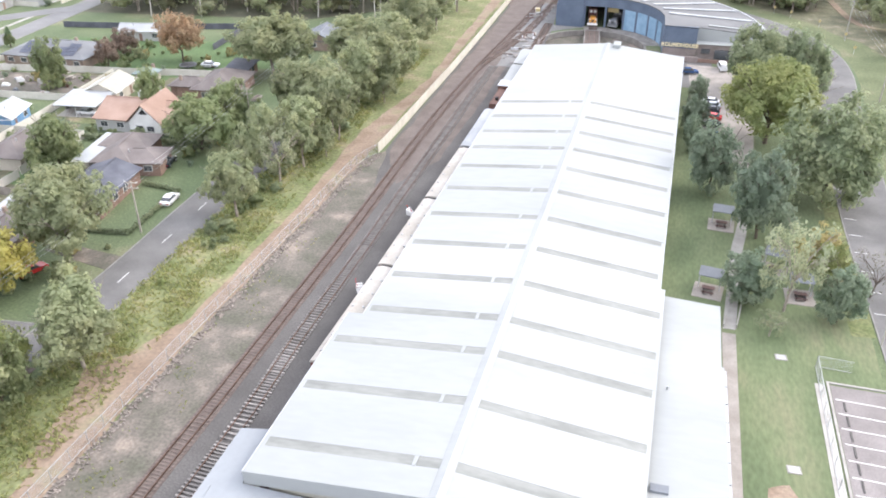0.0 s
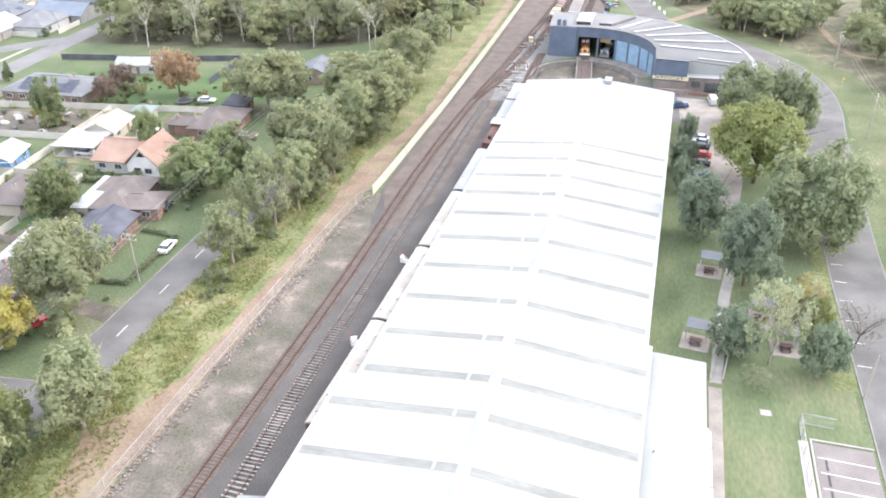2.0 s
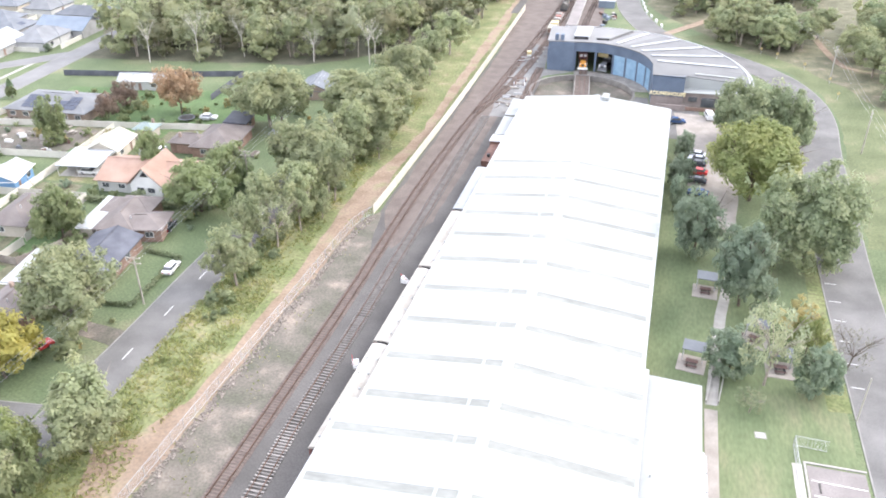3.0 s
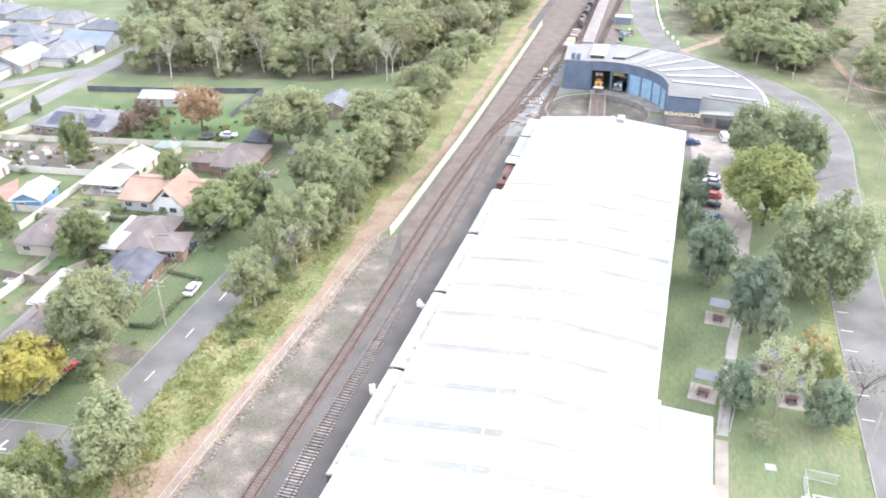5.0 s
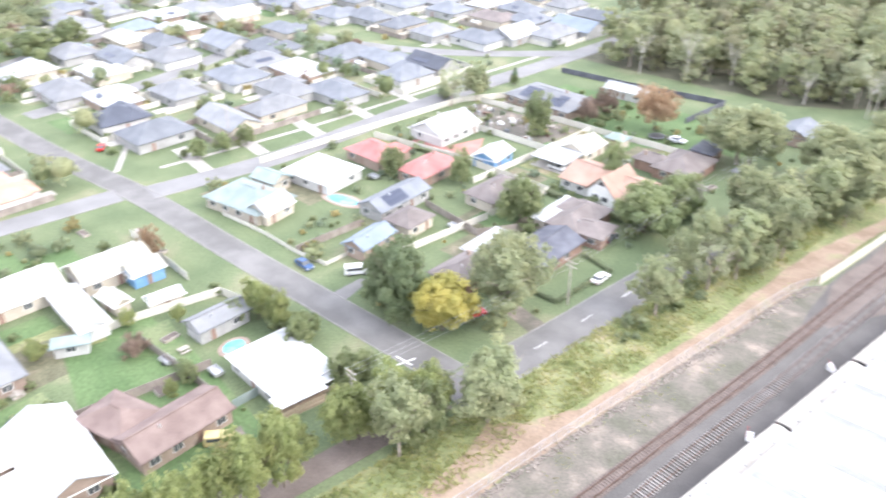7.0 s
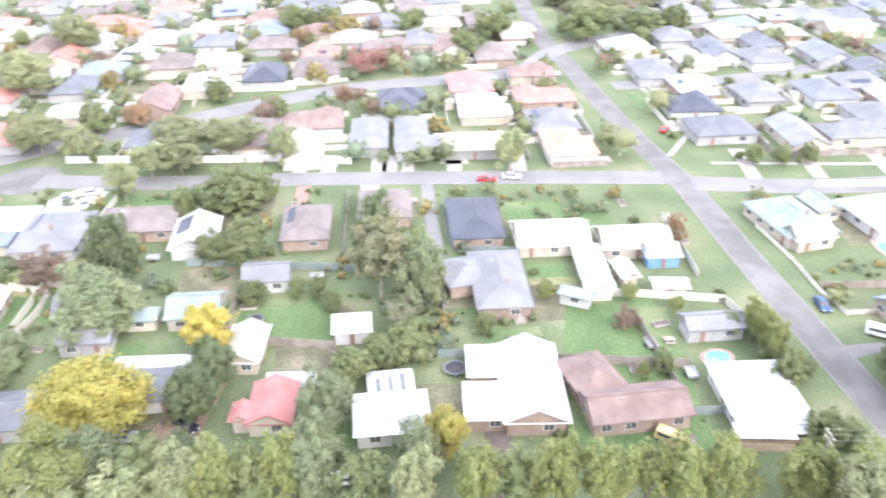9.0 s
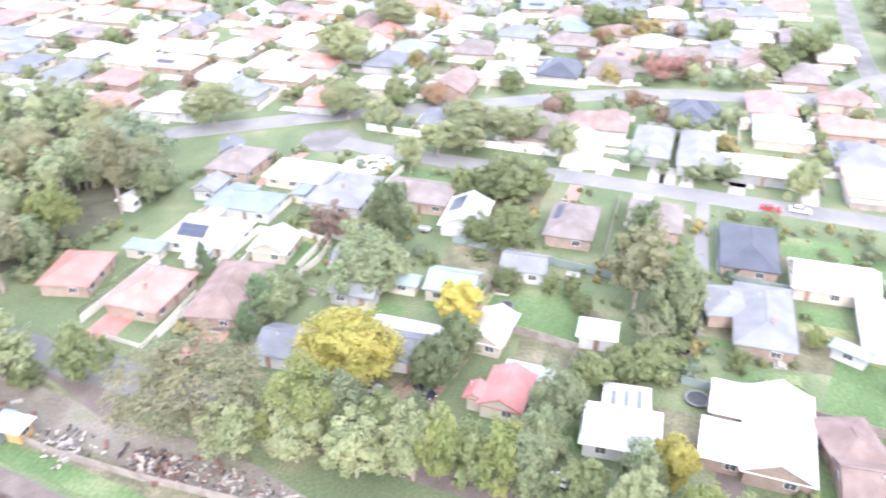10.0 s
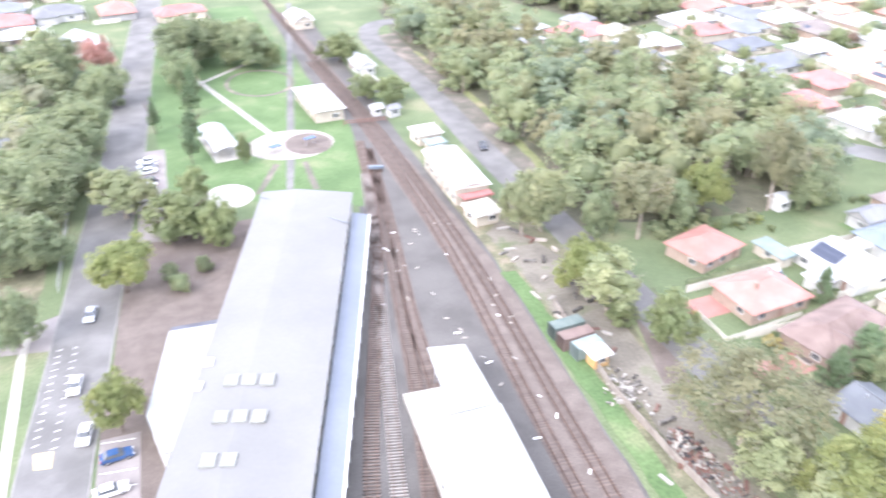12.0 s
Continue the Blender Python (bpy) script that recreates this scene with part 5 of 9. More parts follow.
# kind: typical radius, height, crown base, tufts, sprays a tuft, spray size, pointed, bark
FORMS = {
    "gum": (5.2, 11, 1.7, 62, 73, 0.53, False, bark), "gumtall": (6.0, 15, 3.0, 62, 73, 0.59, False, bark), "lush": (4.2, 7.5, -0.5, 60, 70, 0.45, False, bark_dark),
    "dark": (6.5, 10, -0.5, 78, 73, 0.57, False, bark_dark), "lime": (6.5, 11, 1.6, 76, 73, 0.57, False, bark_dark), "blue": (4.4, 9, -0.9, 74, 87, 0.42, False, bark_dark),
    "airy": (4.4, 9, 1.8, 36, 42, 0.38, False, bark), "yellow": (5.0, 9, 0.3, 96, 80, 0.49, False, bark_dark), "gold": (4.0, 8, 0.3, 58, 104, 0.45, False, bark_dark),
    "golden": (3.0, 5.5, 0.3, 40, 61, 0.36, False, bark_dark), "autumn": (5.0, 8, 0.6, 58, 63, 0.45, False, bark_dark), "russet": (3.4, 5.5, 0.3, 44, 61, 0.38, False, bark_dark),
    "coral": (6.0, 8.5, 0.3, 60, 63, 0.53, False, bark_dark), "cypress": (4.6, 13, 0.3, 84, 56, 0.45, True, bark_dark), "bare": (4.0, 6, 1.2, 24, 17, 0.28, False, bark_dark),
    "deep": (4.2, 9.5, -0.4, 84, 66, 0.44, False, bark_dark), "ghost": (3.6, 15, 5.0, 20, 14, 0.36, False, bark_white),
    "gum_large": (8.8, 15.5, 2.0, 110, 80, 0.66, False, bark), "dark_large": (9.4, 15, -0.6, 150, 90, 0.66, False, bark_dark), "lime_large": (10.0, 18, 1.4, 150, 90, 0.66, False, bark_dark),
    "gumtall_large": (9.6, 17.5, 2.4, 130, 52, 0.59, False, bark), "yellow_large": (8.6, 12.8, 0.3, 150, 84, 0.55, False, bark_dark),
}
TREE_MESHES = {}
for kind, (r, h, base, clumps, cards, size, peak, skin) in FORMS.items():
    for variant in range(4 if kind in ("gum", "lush", "dark") else 1 if kind == "yellow_large" else 2):
        rng = np.random.default_rng(len(TREE_MESHES) * 7 + 3 + 101 * variant)
        thin = kind in ("airy", "bare", "ghost", "gumtall_large")
        V, T, Q = crown_arrays(rng, r, h, base, clumps, cards, size, 0, peak, 1.1 if thin else 1.0, 0 if thin else 0.46, 0.4 if kind[:6] in ("yellow", "deep", "blue", "gold") else 1.0)
        crown = fast_mesh("crown", V, T, Q, LEAVES[kind.split("_")[0]])
        gg = Geo()
        tr0 = (0.013 if kind == "ghost" else 0.024) * h
        bend = Vector((rng.uniform(-0.4, 0.4), rng.uniform(-0.4, 0.4), max(base, 0.6) + (h - max(base, 0.6)) * 0.16))
        gg.tube((0, 0, -0.2), bend, tr0, tr0 * 0.75, 7)
        for b in range(8):
            a = b * 2.4 + rng.uniform(0, 1)
            reach = rng.uniform(0.5, 0.78)
            e = bend + Vector((math.cos(a) * r * reach, math.sin(a) * r * reach, (h - base) * rng.uniform(0.25, 0.62)))
            m1 = bend.lerp(e, 0.45) + Vector((rng.uniform(-0.3, 0.3), rng.uniform(-0.3, 0.3), 0.12 * r * rng.uniform(-0.4, 1)))
            gg.tube(bend, m1, tr0 * 0.5, tr0 * 0.32, 5, False)
            gg.tube(m1, e, tr0 * 0.32, tr0 * 0.12, 5, False)
            for q in range(4 if thin else 2):
                a2 = a + rng.uniform(-1, 1)
                gg.tube(m1.lerp(e, 0.3 + 0.2 * q), e + Vector((math.cos(a2) * r * 0.35, math.sin(a2) * r * 0.35, rng.uniform(-0.3, 1.2))), tr0 * 0.14, tr0 * 0.05, 4, False)
        TREE_MESHES.setdefault(kind, []).append((gg.mesh("trunk", skin), crown))
tree_count = 0


def tree(kind, x, y, h, r):
    global tree_count
    tree_count += 1
    form = kind + "_large" if r > 6.9 and kind + "_large" in FORMS else kind
    r0, h0 = FORMS[form][:2]
    trunk, crown = TREE_MESHES[form][tree_count % len(TREE_MESHES[form])]
    small = h < 4.6
    t = new("shrub" if small else "tree")
    t.matrix_basis = pose(x, y, 0, 0, 0, (tree_count * 77) % 360) @ Matrix.Diagonal((r / r0, r / r0, h / h0, 1))
    tagged(t, TREE_WORDS[kind].replace("tree", "shrub") if small else TREE_WORDS[kind], "shrub" if small else "tree", "trees and shrubs of the " + ("east" if x > 0 else "railside" if x > -80 else "gardens"))
    for name, me in (("trunk", trunk), ("crown", crown)):
        ob = new(name, me)
        ob.parent = t
    return t


def inside(p, poly):
    c = False
    for (ax, ay), (bx, by) in zip(poly, poly[1:] + poly[:1]):
        if (ay > p[1]) != (by > p[1]) and p[0] < (bx - ax) * (p[1] - ay) / (by - ay) + ax:
            c = not c
    return c


def off_roads(x, y, d):
    for (ax, ay), (bx, by) in LINES:
        ux, uy = bx - ax, by - ay
        k = max(0.0, min(1.0, ((x - ax) * ux + (y - ay) * uy) / (ux * ux + uy * uy)))
        if math.hypot(x - ax - k * ux, y - ay - k * uy) < d:
            return False
    return True


litter = mat("leaf litter", (0.07, 0.072, 0.046), (0.11, 0.105, 0.07), 0.15, 0.95, fine=2.0, bump=0.4, spread=0.3, third=(0.085, 0.105, 0.055))


def woods(name, poly, spacing, h0, h1, kinds, label, seed, trunks=True):
    """Far woodland as one mass of crowns and pale trunks over a littered floor."""
    patch("forest_floor", poly, 0.0095 + 0.0001 * seed, litter, "dull brown-green floor of the woodland", "ground", 1.5, 5.0)
    rng = np.random.default_rng(seed)
    xs, ys = [p[0] for p in poly], [p[1] for p in poly]
    per = {k: [[], [], [], 0] for k in kinds}
    gg = Geo()
    y = min(ys)
    while y < max(ys):
        x = min(xs)
        while x < max(xs):
            px, py = x + rng.uniform(-0.45, 0.45) * spacing, y + rng.uniform(-0.45, 0.45) * spacing
            if inside((px, py), poly) and off_roads(px, py, 7):
                h = rng.uniform(h0, h1)
                r = spacing * rng.uniform(0.46, 0.8)
                kind = kinds[rng.integers(len(kinds))]
                bush = rng.random() < 0.8
                for dx, dy, rr, hh, b, count in ((0, 0, r, h, h * rng.uniform(0.03, 0.22), 24), (rng.uniform(-0.5, 0.5) * spacing, rng.uniform(-0.7, 0.3) * spacing, r * 0.7, h * 0.36, 0.0, 9))[:2 if bush else 1]:
                    V, T, Q = crown_arrays(rng, rr, hh, b, count, 30, 0.96, 0, body=0.56)
                    s = per[kind]
                    s[0].append(V + np.array([px + dx, py + dy, 0]))
                    s[1].append(T + s[3])
                    s[2].append(Q + s[3])
                    s[3] += len(V)
                for q in range(int(rng.integers(1, 4))):
                    fx, fy = rng.uniform(-0.3, 0.3, 2) * spacing
                    gg.tube((px + fx * 0.5, py + fy * 0.5, -0.2), (px + fx, py + fy, h * 0.8), 0.2, 0.08, 5, False)
            x += spacing
        y += spacing * 0.9
    w = thing(name, 0, 0, 0, 0, label, "woodland", kind="stuff")
    for k, s in per.items():
        if s[0]:
            ob = new("crowns", fast_mesh("crowns", np.concatenate(s[0]), np.concatenate(s[1]), np.concatenate(s[2]), LEAVES[k]))
            ob.parent = w
            tagged(ob, kind="stuff")
    tagged(gg.part("trunks", bark, w), kind="stuff")


# the paler airy leaves among these crowns put haze into the colour
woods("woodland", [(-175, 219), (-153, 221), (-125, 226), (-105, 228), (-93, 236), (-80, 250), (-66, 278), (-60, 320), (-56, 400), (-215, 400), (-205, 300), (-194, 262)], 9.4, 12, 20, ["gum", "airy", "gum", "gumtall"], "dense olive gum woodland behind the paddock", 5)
woods("woodland", [(-88, -166), (-82, -140), (-84, -130), (-98, -127), (-112, -123.5), (-124, -120.5), (-140, -124.5), (-162.4, -140.8), (-171.2, -161.2), (-162.8, -193.0), (-152.1, -207.9), (-122.2, -246.6), (-139.0, -314.4), (-97.1, -318.0), (-91.5, -275), (-91.0, -257), (-92.5, -222), (-91.0, -190)], 9.8, 11, 18, ["dark", "gum", "dark", "gumtall", "blue"], "dense dull green gum woodland beside the line", 6)
woods("woodland", [(16, 296), (26, 284), (42, 270), (52, 272), (60, 330), (66, 400), (10, 400), (2, 345)], 8.2, 10, 15, ["dark", "gum"], "open gum woodland beyond the curving road", 7)
woods("woodland", [(64, 236), (70, 330), (140, 330), (140, 215)], 8.6, 9, 15, ["dark", "gum"], "open gum woodland east of the dirt lane", 8)
woods("woodland", [(-172.2, -256.4), (-209.1, -265.3), (-216.3, -302.9), (-147.8, -323.7)], 7.0, 8, 12, ["dark", "gum"], "gum woodland beyond the houses", 9)
woods("woodland", [(23.2, -152.5), (31.2, -153.2), (39.6, -244.2), (54.5, -305.7), (22.6, -303.0), (17.7, -242.3)], 9.5, 7, 11, ["gum", "dark", "ghost"], "dark roadside trees along the creek", 10)
woods("woodland", [(-345, 50), (-310, 56), (-330, 90), (-430, 120), (-430, 50)], 12.0, 6, 10, ["dark", "gum"], "scattered paddock trees", 11)

# tall grass and weeds of the railside verge
rng = np.random.default_rng(21)
V, Q = [], []
n = 0
for i in range(15000):
    yy = rng.uniform(36, 210)
    xx = rng.uniform(-69.6, -59.0)
    d = noise.noise((xx * 0.22, yy * 0.12, 0)) + 0.5 * noise.noise((xx * 0.8, yy * 0.8, 4)) + 0.04 * (-61 - xx)
    if d < rng.uniform(-0.5, 0.4):
        continue
    hgt = rng.uniform(0.1, 0.4) * (1 + max(0, d))
    for b in range(2):
        a = rng.uniform(0, math.pi)
        dx, dy = math.cos(a) * 0.12, math.sin(a) * 0.12
        lx, ly = rng.normal(scale=0.3), rng.normal(scale=0.3)
        V += [(xx - dx, yy - dy, 0), (xx + dx, yy + dy, 0), (xx + dx * 0.5 + lx, yy + dy * 0.5 + ly, hgt), (xx - dx * 0.5 + lx, yy - dy * 0.5 + ly, hgt)]
        Q.append((n, n + 1, n + 2, n + 3))
        n += 4
for i in range(1800):
    yy = rng.uniform(30, 138)
    xx = rng.uniform(-55.6, -49.0)
    if noise.noise((xx * 0.3, yy * 0.15, 9)) < rng.uniform(-0.1, 0.5) - 0.06 * (-53 - xx):
        continue
    a = rng.uniform(0, math.pi)
    dx, dy = math.cos(a) * 0.14, math.sin(a) * 0.14
    V += [(xx - dx, yy - dy, 0), (xx + dx, yy + dy, 0), (xx + dx * 0.5 + rng.normal(scale=0.15), yy + dy * 0.5, rng.uniform(0.08, 0.25)), (xx - dx * 0.5, yy - dy * 0.5 + rng.normal(scale=0.15), rng.uniform(0.08, 0.25))]
    Q.append((n, n + 1, n + 2, n + 3))
    n += 4
leaf("tall grass blades", (0.262, 0.3, 0.115), (0.325, 0.345, 0.148), (0.4, 0.375, 0.2))
ob = new("tall_grass", fast_mesh("tall_grass", np.array(V), np.zeros((0, 3), int), np.array(Q), MATS["tall grass blades"]))
tagged(ob, "tall yellow-green grass and weeds by the fence", "grass", kind="stuff")


# ---- houses ----
TAKEN = []


def solid(g, pts, faces):
    k = len(g.v)
    g.v += pts
    g.f += [tuple(k + i for i in f) for f in faces]


WINDOW_ME = Geo().box(-0.85, -0.05, 0, 0.85, 0.05, 1.25).mesh("window", white_paint)
PANE_ME = Geo().box(-0.75, -0.075, 0.1, -0.04, 0.075, 1.15).box(0.04, -0.075, 0.1, 0.75, 0.075, 1.15).mesh("pane", glass)
DOOR_ME = Geo().box(-0.45, -0.06, 0, 0.45, 0.06, 2.05).mesh("door", WALLS["brown"])
PANEL_ME = Geo().box(-0.5, -0.82, 0.06, 0.5, 0.82, 0.11).mesh("solar_panel", solar_m)
house_count = 0


def roof_solid(l, w, h, rise, form, over=0.45):
    """A roof as one closed body with fascia: hip, gable or flat."""
    g = Geo()
    a, b = l / 2 + over, w / 2 + over
    e = h - 0.08
    low = [(-a, -b, e), (a, -b, e), (a, b, e), (-a, b, e)]
    rim = [(x, y, e + 0.2) for x, y, z in low]
    if form == "flat":
        rim = [(x, y, e + 0.2 + (rise if y > 0 else 0.0)) for x, y, z in low]
        solid(g, low + rim, [(3, 2, 1, 0), (4, 5, 6, 7), (0, 1, 5, 4), (1, 2, 6, 5), (2, 3, 7, 6), (3, 0, 4, 7)])
        return g
    if form == "gable":
        sec = [(-b, e), (-b, e + 0.2), (0, e + 0.2 + rise), (b, e + 0.2), (b, e), (0, e + rise)]
        solid(g, [(x, y, z) for x in (-a, a) for y, z in sec], [(0, 1, 2, 5), (5, 2, 3, 4), (11, 8, 7, 6), (10, 9, 8, 11)] + [(i + 6, i + 7 if i < 5 else 6, i + 1 if i < 5 else 0, i) for i in range(6)])
        return g
    in_ = b
    top = [(-a + in_, 0, e + 0.2 + rise), (a - in_, 0, e + 0.2 + rise)]
    solid(g, low + rim + top, [(3, 2, 1, 0), (0, 1, 5, 4), (1, 2, 6, 5), (2, 3, 7, 6), (3, 0, 4, 7), (4, 5, 9, 8), (6, 7, 8, 9), (7, 4, 8), (5, 6, 9)])
    return g


def cross_wing(g, l, w, h, rise, side, roof):
    """Adds a wing across the body to its walls or to its roof."""
    ll, ww = w + 2.6, min(l * 0.42, 7.0)
    piece = roof_solid(ll, ww, h, rise * 0.82, "hip") if roof else Geo().box(-ll / 2, -ww / 2, 0, ll / 2, ww / 2, h)
    n = len(g.v)
    g.v += [(-y + side * l * 0.24, x + 1.1, z + (0.01 if roof else 0.0)) for x, y, z in piece.v]
    g.f += [tuple(n + i for i in f) for f in piece.f]


def house(x, y, l, w, ang, roof, wall="cream", form="hip", h=2.7, rise=None, panels=0, near=True, name="house", what="house", extra=""):
    global house_count
    house_count += 1
    if w > l:
        l, w, ang = w, l, ang + 90
    rise = (0.42 if form != "flat" else 0.06) * w / 2 + (0.2 if form != "flat" else 0.1) if rise is None else rise
    l, w = l - 0.9, w - 0.9
    shape = {"hip": "hipped", "gable": "gabled", "flat": "low-pitched"}[form]
    TAKEN.append((x, y))
    t = thing(name, x, y, 0, ang, extra or f"{WALL_WORDS[wall]} {what} with a {ROOF_WORDS[roof]} {shape} roof", what.split()[-1])
    g = Geo().box(-l / 2, -w / 2, 0, l / 2, w / 2, h)
    if form == "gable":
        for s in (-1, 1):
            solid(g, [(s * (l / 2 - 0.01), -w / 2, h - 0.05), (s * (l / 2 - 0.01), w / 2, h - 0.05), (s * (l / 2 - 0.01), 0, h - 0.09 + rise)], [(0, 1, 2)])
    top = roof_solid(l, w, h, rise, form)
    side = 1 if house_count % 2 else -1
    if form == "hip" and l > 11 and (not near or house_count % 3 == 1) and house_count % 4:
        cross_wing(g, l, w, h, rise, side, False)
        cross_wing(top, l, w, h, rise, side, True)
    g.part("wall", WALLS[wall], t)
    top.part("roof", ROOFS[roof], t)
    rz = h + 0.12 + rise
    half = l / 2 + 0.45 - (w / 2 + 0.45 if form == "hip" else 0)
    if near and form != "flat" and half > 0.3:
        Geo().beam((-half, 0, rz + 0.02), (half, 0, rz + 0.02), 0.3, 0.12).part("ridge_cap", ROOFS[roof], t)
    if near:
        a, b, z = l / 2 + 0.58, w / 2 + 0.58, h + 0.04
        g = Geo()
        for p, q in (((-a, -b), (a, -b)), ((a, -b), (a, b)), ((a, b), (-a, b)), ((-a, b), (-a, -b))):
            g.beam((*p, z), (*q, z), 0.13, 0.13)
        g.part("gutter", white_paint if roof in ("white", "cream") else ROOFS[roof], t)
    spots = []
    n = max(1, int(l / (3.6 if near else 7.5)))
    for s in (-1, 1):
        for i in range(n):
            spots.append((-l / 2 + l * (i + 0.5) / n, s * w / 2, 0 if s < 0 else 180))
        if w > 5 and near:
            spots.append((s * l / 2, w * 0.2, 90 if s > 0 else 270))
    door_at = house_count % max(1, n)
    for i, (px, py, a) in enumerate(spots):
        if (i == door_at or (near and i == n + (door_at + 1) % n + 1)) and form != "flat":
            share("door", DOOR_ME, t, pose(px, py, 0.05, 0, 0, a))
            continue
        wn_ = share("window", WINDOW_ME, t, pose(px, py, 0.95 if h < 4 else 1.0, 0, 0, a))
        if near:
            share("pane", PANE_ME, wn_, Matrix.Identity(4))
        else:
            wn_.data = PANE_ME
    if near and form == "hip" and house_count % 3 == 0:
        Geo().box(l * 0.2, 0.9, h, l * 0.2 + 0.6, 1.4, rz + 0.5).part("chimney", WALLS["brick"], t)
    if near and house_count % 2 == 0 and form != "flat":
        Geo().tube((-l * 0.18, -1.0, rz - 0.9), (-l * 0.18, -1.0, rz + 0.15), 0.12, n=6).part("vent_pipe", galv, t)
    slope = math.degrees(math.atan2(rise, w / 2 + 0.5))
    for i in range(panels):
        col, row = i % 6, i // 6
        py = -(w / 2 + 0.5) * 0.5 + (row - 0.5) * 1.62 * math.cos(radians(slope))
        pz = h + 0.12 + rise * (1 - abs(py) / (w / 2 + 0.5)) if form != "flat" else h + 0.16 + rise * 0.4
        share("solar_panel", PANEL_ME, t, pose(-3.0 + col * 1.04 - (l * 0.1), py, pz, slope if form != "flat" else 2, 0, 0), "dark blue solar panel" if i == 0 else "")
    return t


LOT_FENCE, LOT_FENCE_GREY, LOT_PAVING = Geo(), Geo(), Geo()
LOT_RNG = random.Random(8)


def far_house(x, y, roof):
    k = house_count
    wall = ("cream", "brick", "white", "grey", "cream", "brick")[k % 6]
    if roof in ("silver", "slate", "navy", "dark"):
        wall = ("cream", "grey", "white", "grey")[k % 4]
    base = 4 if x > -330 else 12
    side = (k * 11) % 5 < 2
    house(x, y, 15 + (k * 7) % 5, 10.5 + (k * 5) % 4, base + (k * 13) % 5 - 2 + (90 if side else 0), roof, wall, "gable" if (k * 3) % 7 == 0 else "hip", near=False, panels=6 if k % 6 == 1 else 0)
    # the lot: fences on three sides, paving to the street, a shed in some back yards
    m = pose(x, y, 0, 0, 0, base)
    f = 1 if k % 2 else -1
    c = [m @ Vector(p) for p in ((-9.4, -f * 9.5, 0.8), (-9.4, f * 9.6, 0.8), (9.4, f * 9.6, 0.8), (9.4, -f * 9.5, 0.8))]
    for p, q in list(zip(c, c[1:]))[:3 if k % 3 else 2]:
        n = 4
        for i in range(n):
            s0, s1 = p.lerp(q, i / n), p.lerp(q, (i + 1) / n)
            if off_roads(s0.x, s0.y, 5.5) and off_roads(s1.x, s1.y, 5.5):
                (LOT_FENCE if k % 4 else LOT_FENCE_GREY).beam(s0, s1, 0.1, 1.6)
    u = LOT_RNG.choice((-7.5, 3.6))
    LOT_PAVING.slab([tuple((m @ Vector(p)).xy) for p in ((u, -f * 11.0 if f > 0 else 5, 0), (u + 3.4, -f * 11.0 if f > 0 else 5, 0), (u + 3.4, -5 if f > 0 else 11.0, 0), (u, -5 if f > 0 else 11.0, 0))], -0.1, 0.03)
    if k % 3 == 0:
        q = m @ Vector((LOT_RNG.uniform(-7, 7), f * 8.0, 0))
        if off_roads(q.x, q.y, 6):
            shed_box(q.x, q.y, base, ("white", "silver", "cream", "teal")[k % 4])


def shed_box(x, y, ang, roof):
    t = thing("garden_shed", x, y, 0, ang, f"small garden shed with a {ROOF_WORDS[roof]} roof", "shed", "sheds in the far back yards")
    Geo().box(-1.7, -1.2, 0, 1.7, 1.2, 2.0).part("wall", WALLS["cream"], t)
    roof_solid(3.4, 2.4, 2.0, 0.4, "gable", 0.15).part("roof", ROOFS[roof], t)


def fence(points, label, material=None, h=1.7, seg=3.2):
    """A garden fence of steel or paling panels between posts."""
    t = thing("garden_fence", points[0][0], points[0][1], 0, 0, label, "fence", "garden fences")
    ox, oy = points[0]
    m = material or cream_garden
    for (ax, ay), (bx, by) in zip(points, points[1:]):
        n = max(1, round(math.hypot(bx - ax, by - ay) / seg))
        for i in range(n):
            p = (ax + (bx - ax) * i / n - ox, ay + (by - ay) * i / n - oy)
            q = (ax + (bx - ax) * (i + 1) / n - ox, ay + (by - ay) * (i + 1) / n - oy)
            Geo().beam((*p, h / 2), (*q, h / 2), 0.06, h).box(p[0] - 0.05, p[1] - 0.05, 0, p[0] + 0.05, p[1] + 0.05, h + 0.06).part("panel", m, t)
    return t


HEDGE_RNG = np.random.default_rng(77)


def hedge(x0, y0, x1, y1, h=1.5, w=1.2, kind="dark"):
    t = thing("hedge", x0, y0, 0, math.degrees(math.atan2(y1 - y0, x1 - x0)), "clipped dark green garden hedge", "hedge")
    L = math.hypot(x1 - x0, y1 - y0)
    V, T, Q, n = [], [], [], 0
    for i in range(int(L / 0.8) + 1):
        v, a, q = crown_arrays(HEDGE_RNG, w * 0.75, h, 0.05, 6, 30, 0.3, 0.7, body=0.6)
        V.append(v + np.array([i * 0.8, 0, 0]))
        T.append(a + n)
        Q.append(q + n)
        n += len(v)
    ob = new("foliage", fast_mesh("foliage", np.concatenate(V), np.concatenate(T), np.concatenate(Q), LEAVES[kind]))
    ob.parent = t
    return t


for k in range(16):
    y = 300 + 6.2 * k
    x = (-1.2 - 5.2 * (y - 300) / 36 if y < 336 else -6.4 - 5.6 * (y - 336) / 66) + 3.2 * max(0, (318 - y) / 18)
    t = thing("barrier_block", x, y, 0, 8, "white concrete block along the road's edge", "barrier", "white blocks along the road")
    Geo().slab([(-0.25, -1.3), (0.25, -1.3), (0.3, 0), (0.25, 1.3), (-0.25, 1.3), (-0.3, 0)], 0, 0.8).part("body", white_paint, t)

